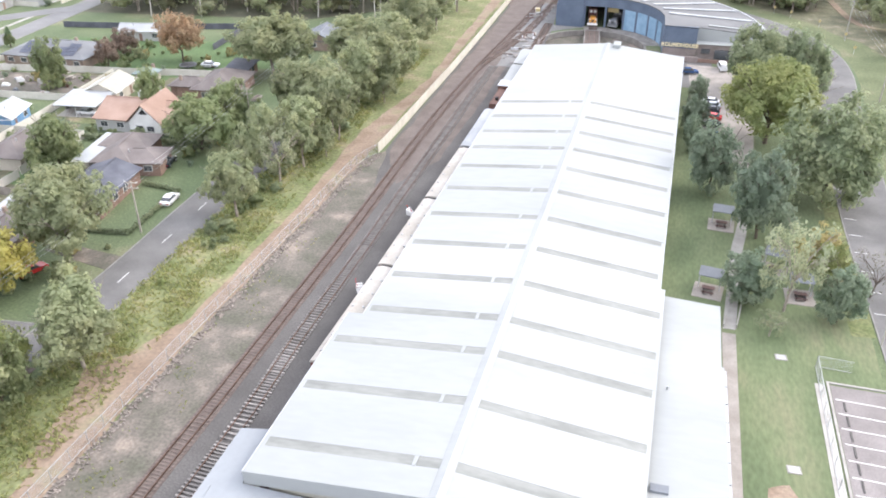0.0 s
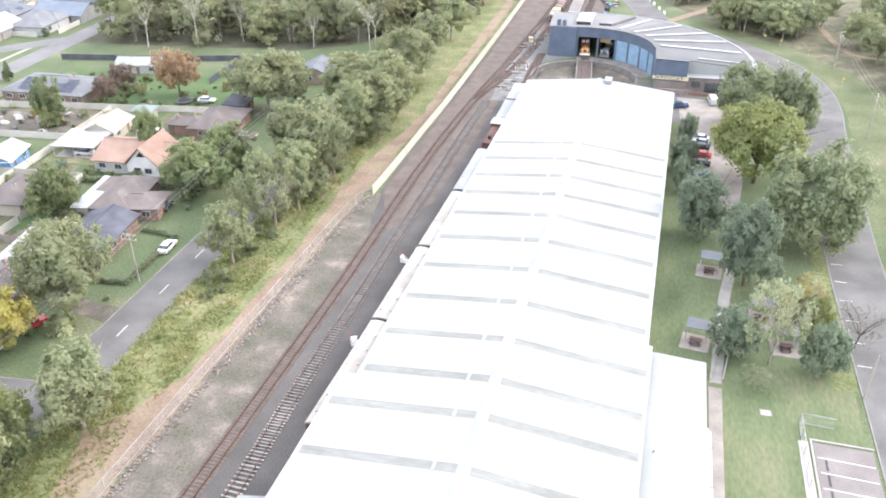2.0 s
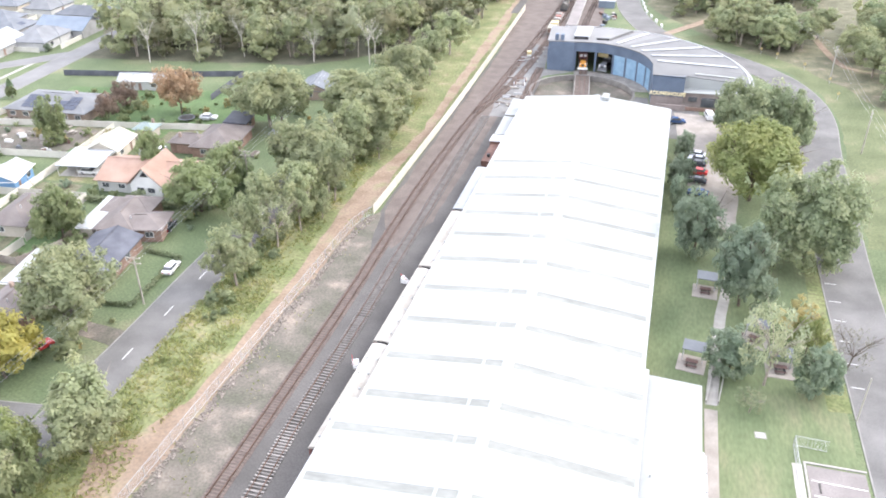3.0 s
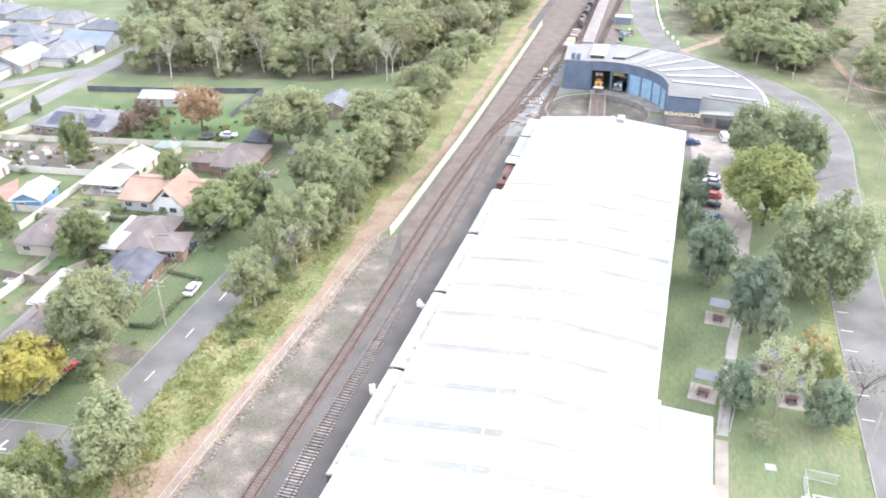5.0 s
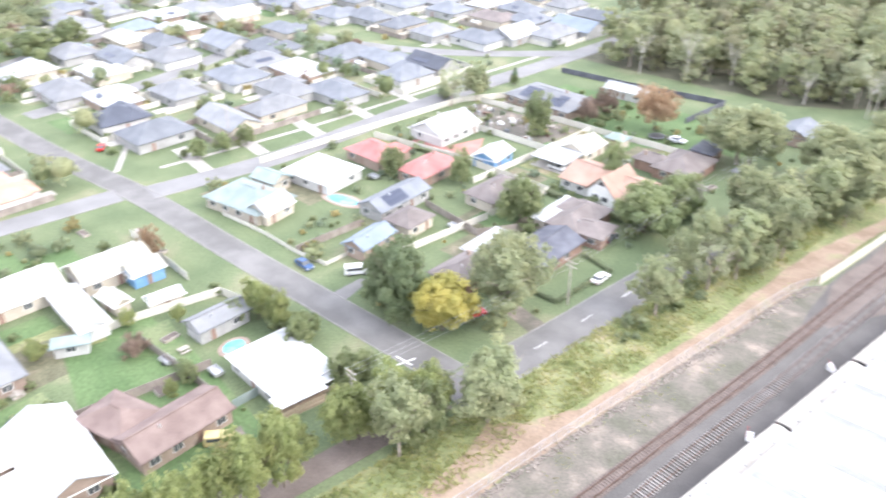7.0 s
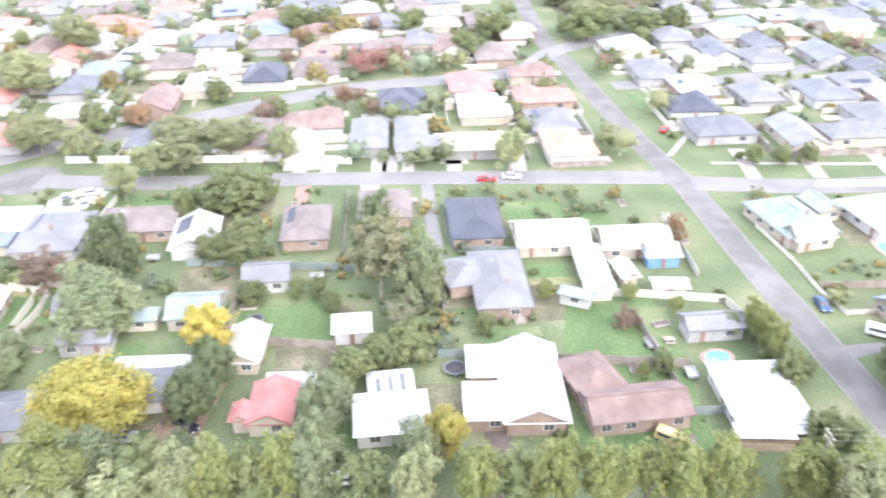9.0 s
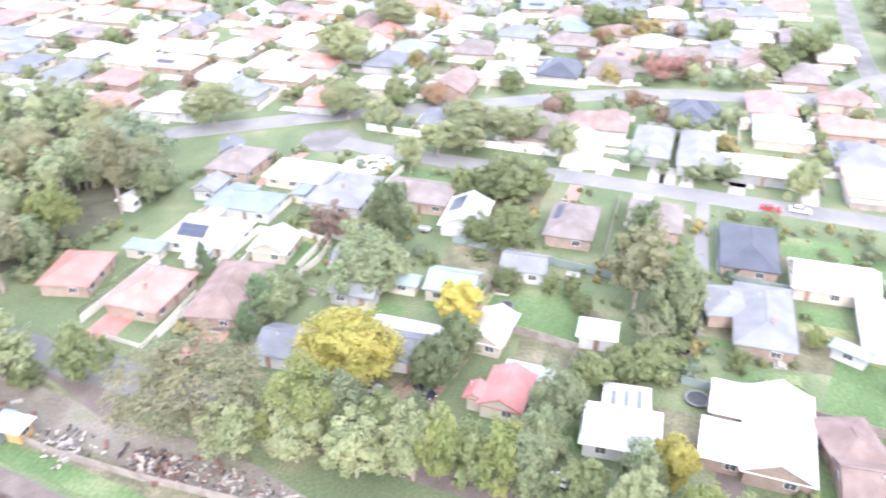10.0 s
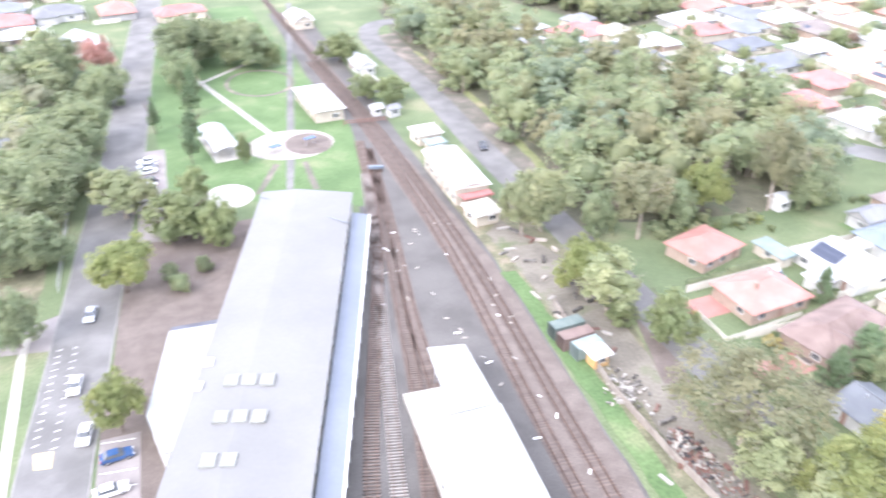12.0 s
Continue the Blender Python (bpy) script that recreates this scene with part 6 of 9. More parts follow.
# ---- cars ----
WHEEL = Geo().tube((0, -0.1, 0), (0, 0.1, 0), 0.32, n=12)
WHEEL_ME = WHEEL.mesh("tyre", tyre)
RIM_ME = Geo().tube((0, -0.11, 0), (0, 0.11, 0), 0.19, n=10).mesh("rim", galv)
CAR_WORDS = {"white": "white", "red": "red", "black": "black", "blue": "dark blue", "silver": "silver", "yellow": "yellow"}


def car(x, y, ang, colour, van=False, where="parked on the street"):
    t = thing("car", x, y, 0.03, ang, f"{CAR_WORDS[colour]} {'van' if van else 'car'} {where}", "car", "cars")
    m = CARS[colour]
    if van:
        prof = [(-2.3, 0.35), (2.3, 0.35), (2.35, 0.9), (1.9, 1.1), (1.35, 1.9), (-2.2, 1.95), (-2.35, 1.0)]
    else:
        prof = [(-2.2, 0.35), (2.2, 0.35), (2.25, 0.7), (1.9, 0.86), (1.0, 0.95), (-1.55, 1.0), (-2.2, 0.95), (-2.28, 0.6)]
    g = Geo()
    n = len(prof)
    for s, wd in ((-1, 0.86), (1, 0.86)):
        g.v += [(px, s * wd, pz) for px, pz in prof]
    g.f += [tuple(range(n)), tuple(range(2 * n - 1, n - 1, -1))] + [(i, n + i, n + (i + 1) % n, (i + 1) % n) for i in range(n)]
    g.part("body", m, t)
    if van:
        Geo().slab([(1.35, -0.8), (1.92, -0.8), (1.92, 0.8), (1.35, 0.8)], 1.2, 1.22).part("window", glass, t)
        for s in (-1, 1):
            Geo().box(-1.9, s * 0.87 - 0.02, 1.15, 1.2, s * 0.87 + 0.02, 1.7).part("window", glass, t)
    else:
        g = Geo()
        solid(g, [(-1.75, -0.8, 0.97), (1.05, -0.8, 0.93), (1.05, 0.8, 0.93), (-1.75, 0.8, 0.97), (-1.2, -0.66, 1.42), (0.35, -0.66, 1.42), (0.35, 0.66, 1.42), (-1.2, 0.66, 1.42)],
              [(4, 5, 6, 7), (0, 1, 5, 4), (1, 2, 6, 5), (2, 3, 7, 6), (3, 0, 4, 7)])
        g.part("glasshouse", glass, t)
        Geo().box(-1.2, -0.67, 1.4, 0.35, 0.67, 1.46).part("roof", m, t)
    for px in (-1.4, 1.4):
        for py in (-0.8, 0.8):
            wh = share("tyre", WHEEL_ME, t, pose(px, py, 0.32))
            share("rim", RIM_ME, wh, Matrix.Identity(4))
    for py in (-0.6, 0.6):
        Geo().box(2.2, py - 0.18, 0.6, 2.29, py + 0.18, 0.74).part("headlight", white_paint, t)
        Geo().box(-2.31, py - 0.18, 0.66, -2.22, py + 0.18, 0.8).part("tail_light", CARS["red"], t)
    return t


def power_pole(x, y, h, ang, material=None):
    t = thing("power_pole", x, y, 0, ang, "weathered timber power pole with a crossarm", "pole", "power poles")
    m = material or timber
    Geo().tube((0, 0, -0.2), (0, 0, h), 0.17, 0.12, 8).part("pole", m, t)
    for z in (h - 0.35, h - 1.3):
        Geo().box(-1.2, -0.06, z, 1.2, 0.06, z + 0.12).part("crossarm", m, t)
        for px in (-1.05, 1.05):
            Geo().tube((px, 0, z + 0.12), (px, 0, z + 0.3), 0.05, n=6).part("insulator", white_paint, t)
    return t


def wires(a, b, za, zb, label="sagging power lines between timber poles"):
    t = thing("power_line", a[0], a[1], 0, 0, label, "power line", "power lines")
    d = (Vector(b) - Vector(a)).normalized()
    s = Vector((-d.y, d.x))
    for off in (-1.05, 0.0, 1.05):
        g = Geo()
        for i in range(9):
            f = i / 8
            p = (Vector(b) - Vector(a)) * f + s * off
            z = za + (zb - za) * f - 2.6 * f * (1 - f)
            g.v += [(p.x + s.x * u, p.y + s.y * u, z + w) for u, w in ((-0.01, -0.01), (0.01, -0.01), (0.01, 0.01), (-0.01, 0.01))]
            if i:
                k = 4 * i
                g.f += [(k - 4 + m, k - 4 + (m + 1) % 4, k + (m + 1) % 4, k + m) for m in range(4)]
        g.part("wire", galv, t)
    return t


# ---- suburb: lots along the far streets, and garden shrubs ----


def clear_of(x, y, d):
    return all((x - a) ** 2 + (y - b) ** 2 > d * d for a, b in TAKEN)


def infill(poly, dx, dy, ang, roofs, seed, gap=15.0):
    """Fills a block of the suburb with houses on even lots, clear of streets and of the houses already placed."""
    r = random.Random(seed)
    xs, ys = [p[0] for p in poly], [p[1] for p in poly]
    cx, cy = sum(xs) / len(xs), sum(ys) / len(ys)
    ca, sa_ = math.cos(radians(ang)), math.sin(radians(ang))
    for i in range(-16, 17):
        for j in range(-16, 17):
            u, v = i * dx + r.uniform(-1, 1), j * dy + r.uniform(-1, 1)
            x, y = cx + u * ca - v * sa_, cy + u * sa_ + v * ca
            if inside((x, y), poly) and clear_of(x, y, gap) and off_roads(x, y, 12.0):
                TAKEN.append((x, y))
                far_house(round(x, 1), round(y, 1), r.choice(roofs))


OPEN_LAWNS = [[(-124.2, 22.0), (-107.4, 22.6), (-108.9, 26.6), (-102.8, 33.3), (-102.7, 38.8), (-115.8, 40.7), (-124.8, 37.7)],
              [(-96.5, 39.3), (-96.4, 42.8), (-111.6, 45.4), (-118.3, 43.8), (-119.3, 39.4)],
              [(-130, -34), (-112, -35), (-112, -17), (-130, -17)]]


def shrubs(poly, count, seed, kinds=("lush", "dark", "blue", "lush", "golden", "gum"), h0=1.2, h1=4.2, joined=False):
    r = random.Random(seed)
    xs, ys = [p[0] for p in poly], [p[1] for p in poly]
    done = 0
    mass = {}
    while done < count:
        x, y = r.uniform(min(xs), max(xs)), r.uniform(min(ys), max(ys))
        done += 1
        if inside((x, y), poly) and clear_of(x, y, 8.5) and off_roads(x, y, 5) and not any(inside((x, y), q) for q in OPEN_LAWNS):
            h = r.uniform(h0, h1)
            kind, rad = r.choice(kinds), h * r.uniform(0.4, 0.6)
            if joined:
                V, T, Q = SHRUB_PARTS[kind]
                s = mass.setdefault(kind, [[], [], [], 0])
                s[0].append(V * np.array([rad, rad, h / 2]) + np.array([x, y, 0]))
                s[1].append(T + s[3])
                s[2].append(Q + s[3])
                s[3] += len(V)
            else:
                shrub(kind, x, y, h, rad)
    for kind, s in mass.items():
        ob = new("garden_bushes", fast_mesh("garden_bushes", np.concatenate(s[0]), np.concatenate(s[1]), np.concatenate(s[2]), LEAVES[kind]))
        tagged(ob, "scattered bushes in the far gardens", "bushes", kind="stuff")


SHRUB_ME, SHRUB_PARTS = {}, {}
for k, kind in enumerate(("lush", "dark", "blue", "golden", "gum", "lime", "russet")):
    rng = np.random.default_rng(300 + k)
    V, T, Q = crown_arrays(rng, 1.0, 2.0, 0.02, 13, 34, 0.28, 0, body=0.6)
    V[:, 2] -= V[:, 2].min() + 0.03
    SHRUB_ME[kind] = fast_mesh("foliage", V, T, Q, LEAVES[kind])
    V, T, Q = crown_arrays(rng, 1.0, 2.0, 0.02, 9, 22, 0.36, 0, body=0.65)
    V[:, 2] -= V[:, 2].min() + 0.03
    SHRUB_PARTS[kind] = (V, T, Q)


def shrub(kind, x, y, h, r):
    global tree_count
    tree_count += 1
    ob = new("shrub", SHRUB_ME[kind])
    ob.matrix_basis = pose(x, y, 0, 0, 0, (tree_count * 61) % 360) @ Matrix.Diagonal((r, r, h / 2, 1))
    tagged(ob, {"lush": "fresh green garden shrub on the lawn", "dark": "dark green garden shrub on the lawn", "blue": "blue-green garden shrub on the lawn", "golden": "golden olive garden shrub on the lawn",
                "gum": "olive garden shrub on the lawn", "lime": "yellow-green shrub on the verge", "russet": "russet garden shrub on the lawn"}[kind], "shrub", "garden shrubs")


def open_carport(x, y, l, w, ang, label):
    """A low-pitched roof on posts, walled at the back and one side."""
    t = thing("carport", x, y, 0, ang, label, "carport")
    TAKEN.append((x, y))
    roof_solid(l, w, 2.6, 0.35, "flat", 0.2).part("roof", ROOFS["white"], t)
    Geo().box(-l / 2, w / 2 - 0.12, 0, l / 2, w / 2, 2.55).part("wall", WALLS["white"], t)
    Geo().box(-l / 2, -0.5, 0, -l / 2 + 0.12, w / 2 - 0.12, 2.55).part("wall", WALLS["white"], t)
    Geo().slab([(-l / 2, -w / 2), (l / 2, -w / 2), (l / 2, w / 2 - 0.12), (-l / 2, w / 2 - 0.12)], -0.1, 0.04).part("slab", concrete, t)
    for px in (-l / 2 + 0.1, 0, l / 2 - 0.1):
        Geo().tube((px, -w / 2 + 0.1, 0), (px, -w / 2 + 0.1, 2.55), 0.06, n=6).part("post", white_paint, t)


# ---- the street corner north-west: houses round the gardens ----
house(-96.4, 124.0, 14.5, 8.0, 98, "taupe", "brown", extra="brown brick house with a brown tiled hipped roof")
house(-92.0, 121.6, 10, 7.6, 14, "taupe", "brown", "hip", rise=1.4, name="house_wing", what="brick wing")
house(-92.4, 108.4, 15.6, 9.5, 97, "dark", "brown", "gable", rise=1.7)
house(-101.6, 102, 11.5, 5, 98, "white", "cream", "flat", name="carport", what="carport", h=2.5)
house(-102.2, 123.0, 13.4, 3.4, 98, "white", "cream", "flat", name="carport", what="carport", h=2.6)
house(-96.8, 91.0, 11.5, 8.4, 95, "taupe", "brown")
attic = house(-103.4, 142.8, 19.4, 13.2, 4, "orange", "white", "gable", rise=2.5, extra="white cottage with an orange tiled roof and a steep front gable")
g = roof_solid(10.4, 7.4, 2.8, 4.0, "gable", 0.4)
g.v = [(-y + 2.6, x - 2.2, z) for x, y, z in g.v]
g.part("attic_roof", ROOFS["orange"], attic)
g = Geo()
solid(g, [(x, y, z) for y in (-7.2, -7.05) for x, z in ((-0.9, 0.0), (6.1, 0.0), (6.1, 2.85), (2.6, 6.6), (-0.9, 2.85))], [(0, 1, 2, 3, 4), (9, 8, 7, 6, 5), (0, 5, 6, 1), (1, 6, 7, 2), (2, 7, 8, 3), (3, 8, 9, 4), (4, 9, 5, 0)])
g.part("attic_wall", white_paint, attic)
g = Geo()
solid(g, [(x, y, z) for y in (-7.26, -7.2) for x, z in ((1.6, 4.7), (3.6, 4.7), (2.6, 5.9))], [(0, 1, 2), (5, 4, 3), (0, 3, 4, 1), (1, 4, 5, 2), (2, 5, 3, 0)])
g.part("louvre", black, attic)
for px in (0.6, 3.0):
    share("pane", PANE_ME, attic, pose(px + 0.8, -7.2, 1.0))
house(-117.6, 120.2, 13.6, 8.6, 96, "taupe", "cream")
open_carport(-121.6, 145.4, 9.6, 9.0, 8, "white steel open carport with slim posts")
house(-121.3, 154.6, 10.5, 8, 98, "cream", "cream", "gable", name="garden_shed", what="garden shed")
house(-132.8, 133.9, 9.5, 7, 105, "white", "blue", "gable")
house(-155.0, 137.6, 16, 12, 97, "white", "white", "gable")
house(-137.9, 117.2, 14, 9, 98, "red", "brick")
house(-153.6, 112.9, 13, 9.5, 5, "red", "brick")
house(-152.8, 96.5, 15, 12.5, 12, "white", "white", "hip")
house(-151.4, 76.0, 17, 12, 14, "teal", "cream", "hip", rise=2.6)
house(-144.5, 77.2, 9, 6.5, 104, "white", "cream", "gable", rise=2.2, name="house_wing", what="gabled wing")
house(-157.5, 85.0, 8, 6, 14, "teal", "cream", "gable", name="garden_shed", what="garden shed")
house(-130.1, 100.5, 16.5, 7.5, 99, "slate", "grey", "gable", panels=12)
house(-120.1, 96.4, 8.5, 7.5, 100, "taupe", "cream", "hip")
house(-118.6, 84.8, 10.5, 6.0, 103, "blue", "brick", "gable")
solar = house(-151.0, 175.6, 23.5, 15, 3, "silver", "brick", "hip", rise=2.4)
for x0, cols, rows in ((-6.6, 5, 3), (-0.6, 4, 1), (3.2, 3, 2), (5.6, 3, 3)):
    for k in range(cols * rows):
        py = -5.6 + 1.72 * (k // cols)
        share("solar_panel", PANEL_ME, solar, pose(x0 + 1.06 * (k % cols), py, 2.84 + 2.4 * (1 - abs(py) / 7.5), 17.7), "dark blue solar panel" if k == 0 else "")
house(-140.5, 198.0, 13, 6, 11, "white", "white", "gable", name="garden_shed", what="long garden shed")
house(-97.5, 164.3, 14.5, 10.5, 96, "taupe", "brown")
house(-104, 161, 6, 9, 96, "taupe", "brown")
house(-89.4, 205.5, 12, 8.5, 100, "slate", "brick", "gable")
house(-99, 176.5, 8, 6, 98, "dark", "brown", "flat", name="garden_shed", what="open garden shed")
house(-119.0, 166.0, 5.5, 4.5, 4, "teal", "cream", "hip", name="pergola", what="garden pergola", h=2.4)

# ---- south of the corner: the row facing the line ----
house(-95.4, 49.6, 14.2, 11.4, 2, "white", "white", "hip", rise=1.3)
deck = thing("veranda", -86.9, 47.6, 0, -3, "tan timber veranda under a white lean-to roof", "veranda")
Geo().box(-1.4, -4.0, 0, 1.4, 4.0, 0.45).part("floor", tan_timber, deck)
g = Geo()
solid(g, [(-1.6, -4.3, 2.55), (1.3, -4.3, 2.25), (1.3, 4.3, 2.25), (-1.6, 4.3, 2.55), (-1.6, -4.3, 2.65), (1.3, -4.3, 2.35), (1.3, 4.3, 2.35), (-1.6, 4.3, 2.65)],
      [(3, 2, 1, 0), (4, 5, 6, 7), (0, 1, 5, 4), (1, 2, 6, 5), (2, 3, 7, 6), (3, 0, 4, 7)])
g.part("roof", ROOFS["white"], deck)
for py in (-3.9, -1.3, 1.3, 3.9):
    Geo().box(1.2, py - 0.07, 0.45, 1.34, py + 0.07, 2.26).part("post", tan_timber, deck)
for py in (-3.85, -1.25, 1.35):
    Geo().box(1.22, py, 0.5, 1.3, py + 2.5, 1.4).part("railing", tan_timber, deck)
house(-88.6, 51.2, 4, 8.5, -0.8, "white", "brick", "flat", name="veranda", what="brick veranda", h=2.4)
house(-93.2, 30.4, 15.5, 8, 97.2, "brown", "brick", "gable", extra="pink-brown tiled brick house with a front veranda")
house(-99.9, 24.9, 10, 8, 20.2, "brown", "brick", "hip")
house(-98.5, 15.3, 19, 9.6, 0.2, "white", "brick", "gable")
house(-94.2, 8.2, 8.5, 6.5, 0.2, "white", "brick", "flat", h=2.6, name="carport", what="carport")
house(-103.7, 8.2, 8, 5, 0.2, "white", "brick", "flat", h=2.7, name="carport", what="patio roof")
house(-91.7, -5.9, 11, 9, 95.2, "white", "white", "gable")
striped = house(-99.0, -6.3, 6.8, 5.0, 97, "white", "white", "flat", h=2.5, name="patio_roof", what="patio roof", extra="white and grey striped patio roof")
for k in range(3):
    Geo().box(-2.3 + 1.9 * k, -2.6, 2.72, -1.6 + 1.9 * k, 2.6, 2.78 + 0.02 * k).part("roof_strip", ROOFS["slate"], striped, "dull blue-grey roof strip")
house(-94.3, -23.7, 9.6, 6.8, 0.2, "red", "cream", "gable", extra="cream cottage with a faded red gabled roof")
house(-92.3, -28.0, 4, 3, 0.2, "red", "cream", "gable", name="porch", what="cottage porch")
house(-100.0, -21.9, 7.5, 3.2, 90.2, "white", "cream", "flat", h=2.4, name="patio_roof", what="patio roof")
house(-109.1, -30.6, 10.4, 6.2, -1.8, "cream", "cream", "gable", name="garage", what="long steel garage")
house(-98.7, -44.4, 12, 8, 95.2, "slate", "white", "gable")
house(-104.3, -44.4, 12, 3.4, 92.2, "white", "white", "flat", h=2.6, name="patio_roof", what="patio roof")
house(-120.5, -41.7, 9.4, 8.5, 93.2, "teal", "cream", "gable", name="garage", what="pale green steel garage")
house(-118.2, -50.7, 6, 4, 93.2, "teal", "cream", "flat", h=2.4, name="pergola", what="garden pergola")
house(-111.8, -57.8, 9, 5, 94.2, "silver", "grey", "gable", name="garden_shed", what="grey garden shed")
house(-93.4, -60.9, 8.9, 9.5, 5.2, "slate", "white", "gable")
house(-114.5, -13.6, 6.6, 5.6, 95.2, "white", "white", "gable", name="garden_shed", what="garden cottage")
house(-128.4, 12.6, 20, 10, 3, "silver", "brick", "hip", rise=2.0)
house(-131.0, 6.4, 10, 8.6, 14, "silver", "brick", "hip", rise=1.7, name="house_wing", what="brick wing")
house(-132.3, 30.8, 16.6, 5.4, 1, "white", "white", "gable", rise=1.0)
house(-123.6, 26.4, 6.2, 3, 66, "teal", "white", "flat", h=2.3, name="garden_shed", what="garden shed")
house(-113.9, 48.2, 10.5, 5.4, 95.2, "silver", "grey", "gable", name="garden_shed", what="garden shed")
house(-152.6, 9.2, 18.4, 11, 3.2, "navy", "brick", "hip")
house(-145.6, 24.5, 15, 11, 93.2, "cream", "cream", "gable")
house(-143.5, 41.0, 14.5, 9.5, 93.2, "cream", "cream", "gable")
house(-138.2, 45.3, 6, 7, 3.2, "cream", "blue", "gable")
house(-131.8, 37.0, 6.6, 3.6, 10, "cream", "cream", "gable", h=2.3, name="garden_shed", what="garden shed")
house(-126.7, 44.3, 6.5, 3.6, 88, "white", "cream", "gable", h=2.2, name="garden_shed", what="garden shed")
house(-151.3, -26.0, 15.5, 10, 3.2, "taupe", "brick", "hip", panels=6)
house(-159.5, -10.0, 13.5, 11.5, 3.2, "taupe", "brick", "hip")
house(-147.2, -48.2, 13.5, 9, 5.2, "white", "white", "gable", panels=12)
house(-153.5, -61.8, 16, 11.5, 93.2, "taupe", "brick", "hip")
house(-148.6, -77.8, 17, 13, 3.2, "silver", "white", "hip", panels=6)
house(-131.4, -31.0, 9, 7.2, 95.2, "silver", "white", "gable", name="garage", what="pale steel garage")
house(-100.1, -110.6, 12.5, 10, 15.2, "pink", "brick")
house(-99.3, -93.0, 14, 11, 3.2, "pink", "brick")
house(-104.0, -79.0, 19, 10.5, 12, "brown", "brick", extra="brown tiled brick house with a hipped roof")
house(-121.3, -95.5, 15, 11.5, 95.2, "white", "white", "hip", panels=12)
house(-122.2, -80.4, 9, 8, 7.2, "cream", "cream", "gable")
house(-136.3, -96.1, 15.5, 9.5, 93.2, "blue", "white", "hip")
house(-154.1, -92.0, 15, 11, 93.2, "cream", "cream", "hip")
house(-155.0, -109.4, 15, 11.5, 3.2, "taupe", "brick", "hip")
house(-112.2, -104.4, 8, 4, 95.2, "teal", "cream", "flat", h=2.4, name="garden_shed", what="garden shed")
house(-140.6, -108.0, 8, 6, 5.2, "silver", "grey", "gable", name="garden_shed", what="garden shed")
house(-128.2, -121.1, 4, 4, 5.2, "white", "white", "gable", name="garden_shed", what="white garden shed")

# ---- houses farther off ----
far_house(-257, -105, "blue")
far_house(-219, -99, "white")
far_house(-227, -79, "brown")
far_house(-243, -69, "white")
far_house(-252, -52, "navy")
far_house(-264, -70, "white")
far_house(-284, -55, "taupe")
far_house(-305, -61, "blue")
far_house(-293, -97, "white")
far_house(-302, -84, "white")
far_house(-274, -36, "pink")
far_house(-210, -32, "brown")
house(-200.8, -16.0, 21, 10, 2, "silver", "grey", "hip", near=False)
house(-199.8, -4.9, 24, 9, 3, "silver", "white", "hip", near=False)
far_house(-226, -9, "navy")
far_house(-337, -104, "pink")
far_house(-331, -78, "blue")
far_house(-288, -116, "white")
far_house(-202, -111, "pink")
far_house(-299, -152, "cream")
far_house(-334, -28, "white")
far_house(-310, 3, "white")
far_house(-298, 31, "cream")
far_house(-279, 7, "brown")
far_house(-241, 12, "red")
far_house(-251, 32, "brown")
far_house(-228, 33, "pink")
far_house(-221, 14, "white")
far_house(-209, 33, "silver")
far_house(-193, 34, "brick")
far_house(-194, 11, "cream")
far_house(-280, 68, "white")
far_house(-252, 71, "silver")
far_house(-264, 86, "white")
far_house(-236, 79, "white")
far_house(-220, 74, "navy")
far_house(-203, 77, "slate")
far_house(-198, 96, "silver")
far_house(-229, 96, "silver")
far_house(-231, 116, "slate")
far_house(-239, 131, "silver")
far_house(-199, 111, "silver")
far_house(-210, 122, "silver")
far_house(-265, 110, "silver")
far_house(-267, 133, "slate")
far_house(-307, 117, "blue")
far_house(-317, 134, "white")
far_house(-319, 148, "silver")
far_house(-291, 87, "silver")
far_house(-296, 108, "cream")
far_house(-295, 129, "white")
far_house(-300, 154, "white")
far_house(-328, 179, "slate")
far_house(-269, 158, "slate")
far_house(-198, 132, "slate")
far_house(-197, 158, "slate")
far_house(-228, 158, "slate")
far_house(-216, 163, "slate")
far_house(-200, 172, "navy")
far_house(-212, 204, "slate")
far_house(-229, 198, "silver")
far_house(-245, 196, "slate")
far_house(-263, 193, "slate")
far_house(-275, 185, "slate")
far_house(-305, 179, "slate")
far_house(-294, 186, "silver")
far_house(-289, 208, "slate")
far_house(-272, 216, "slate")
far_house(-250, 224, "slate")
far_house(-229, 228, "taupe")
far_house(-216, 237, "slate")
far_house(-198, 229, "silver")
far_house(-198, 243, "blue")
far_house(-157, -253, "red")
far_house(-169, -233, "white")
far_house(-155, -222, "silver")
far_house(-177, -202, "white")
far_house(-197, -218, "slate")
far_house(-217, -207, "white")
far_house(-190, -198, "slate")
far_house(-196, -179, "red")
far_house(-167, -187, "taupe")
far_house(-175, -168, "red")
far_house(-183, -150, "white")
far_house(-225, -193, "brick")
far_house(-213, -188, "white")
far_house(-231, -177, "white")
far_house(-235, -163, "white")
far_house(-253, -162, "pink")
far_house(-211, -153, "white")
far_house(-200, -137, "slate")
far_house(-223, -251, "slate")
far_house(-234, -241, "white")
far_house(-262, -195, "slate")
far_house(-263, -154, "cream")
far_house(-232, -129, "pink")
far_house(1, -344, "pink")
far_house(-22, -333, "red")
far_house(33, -319, "white")
far_house(22, -348, "silver")
far_house(15, -301, "white")
far_house(30, -222, "slate")


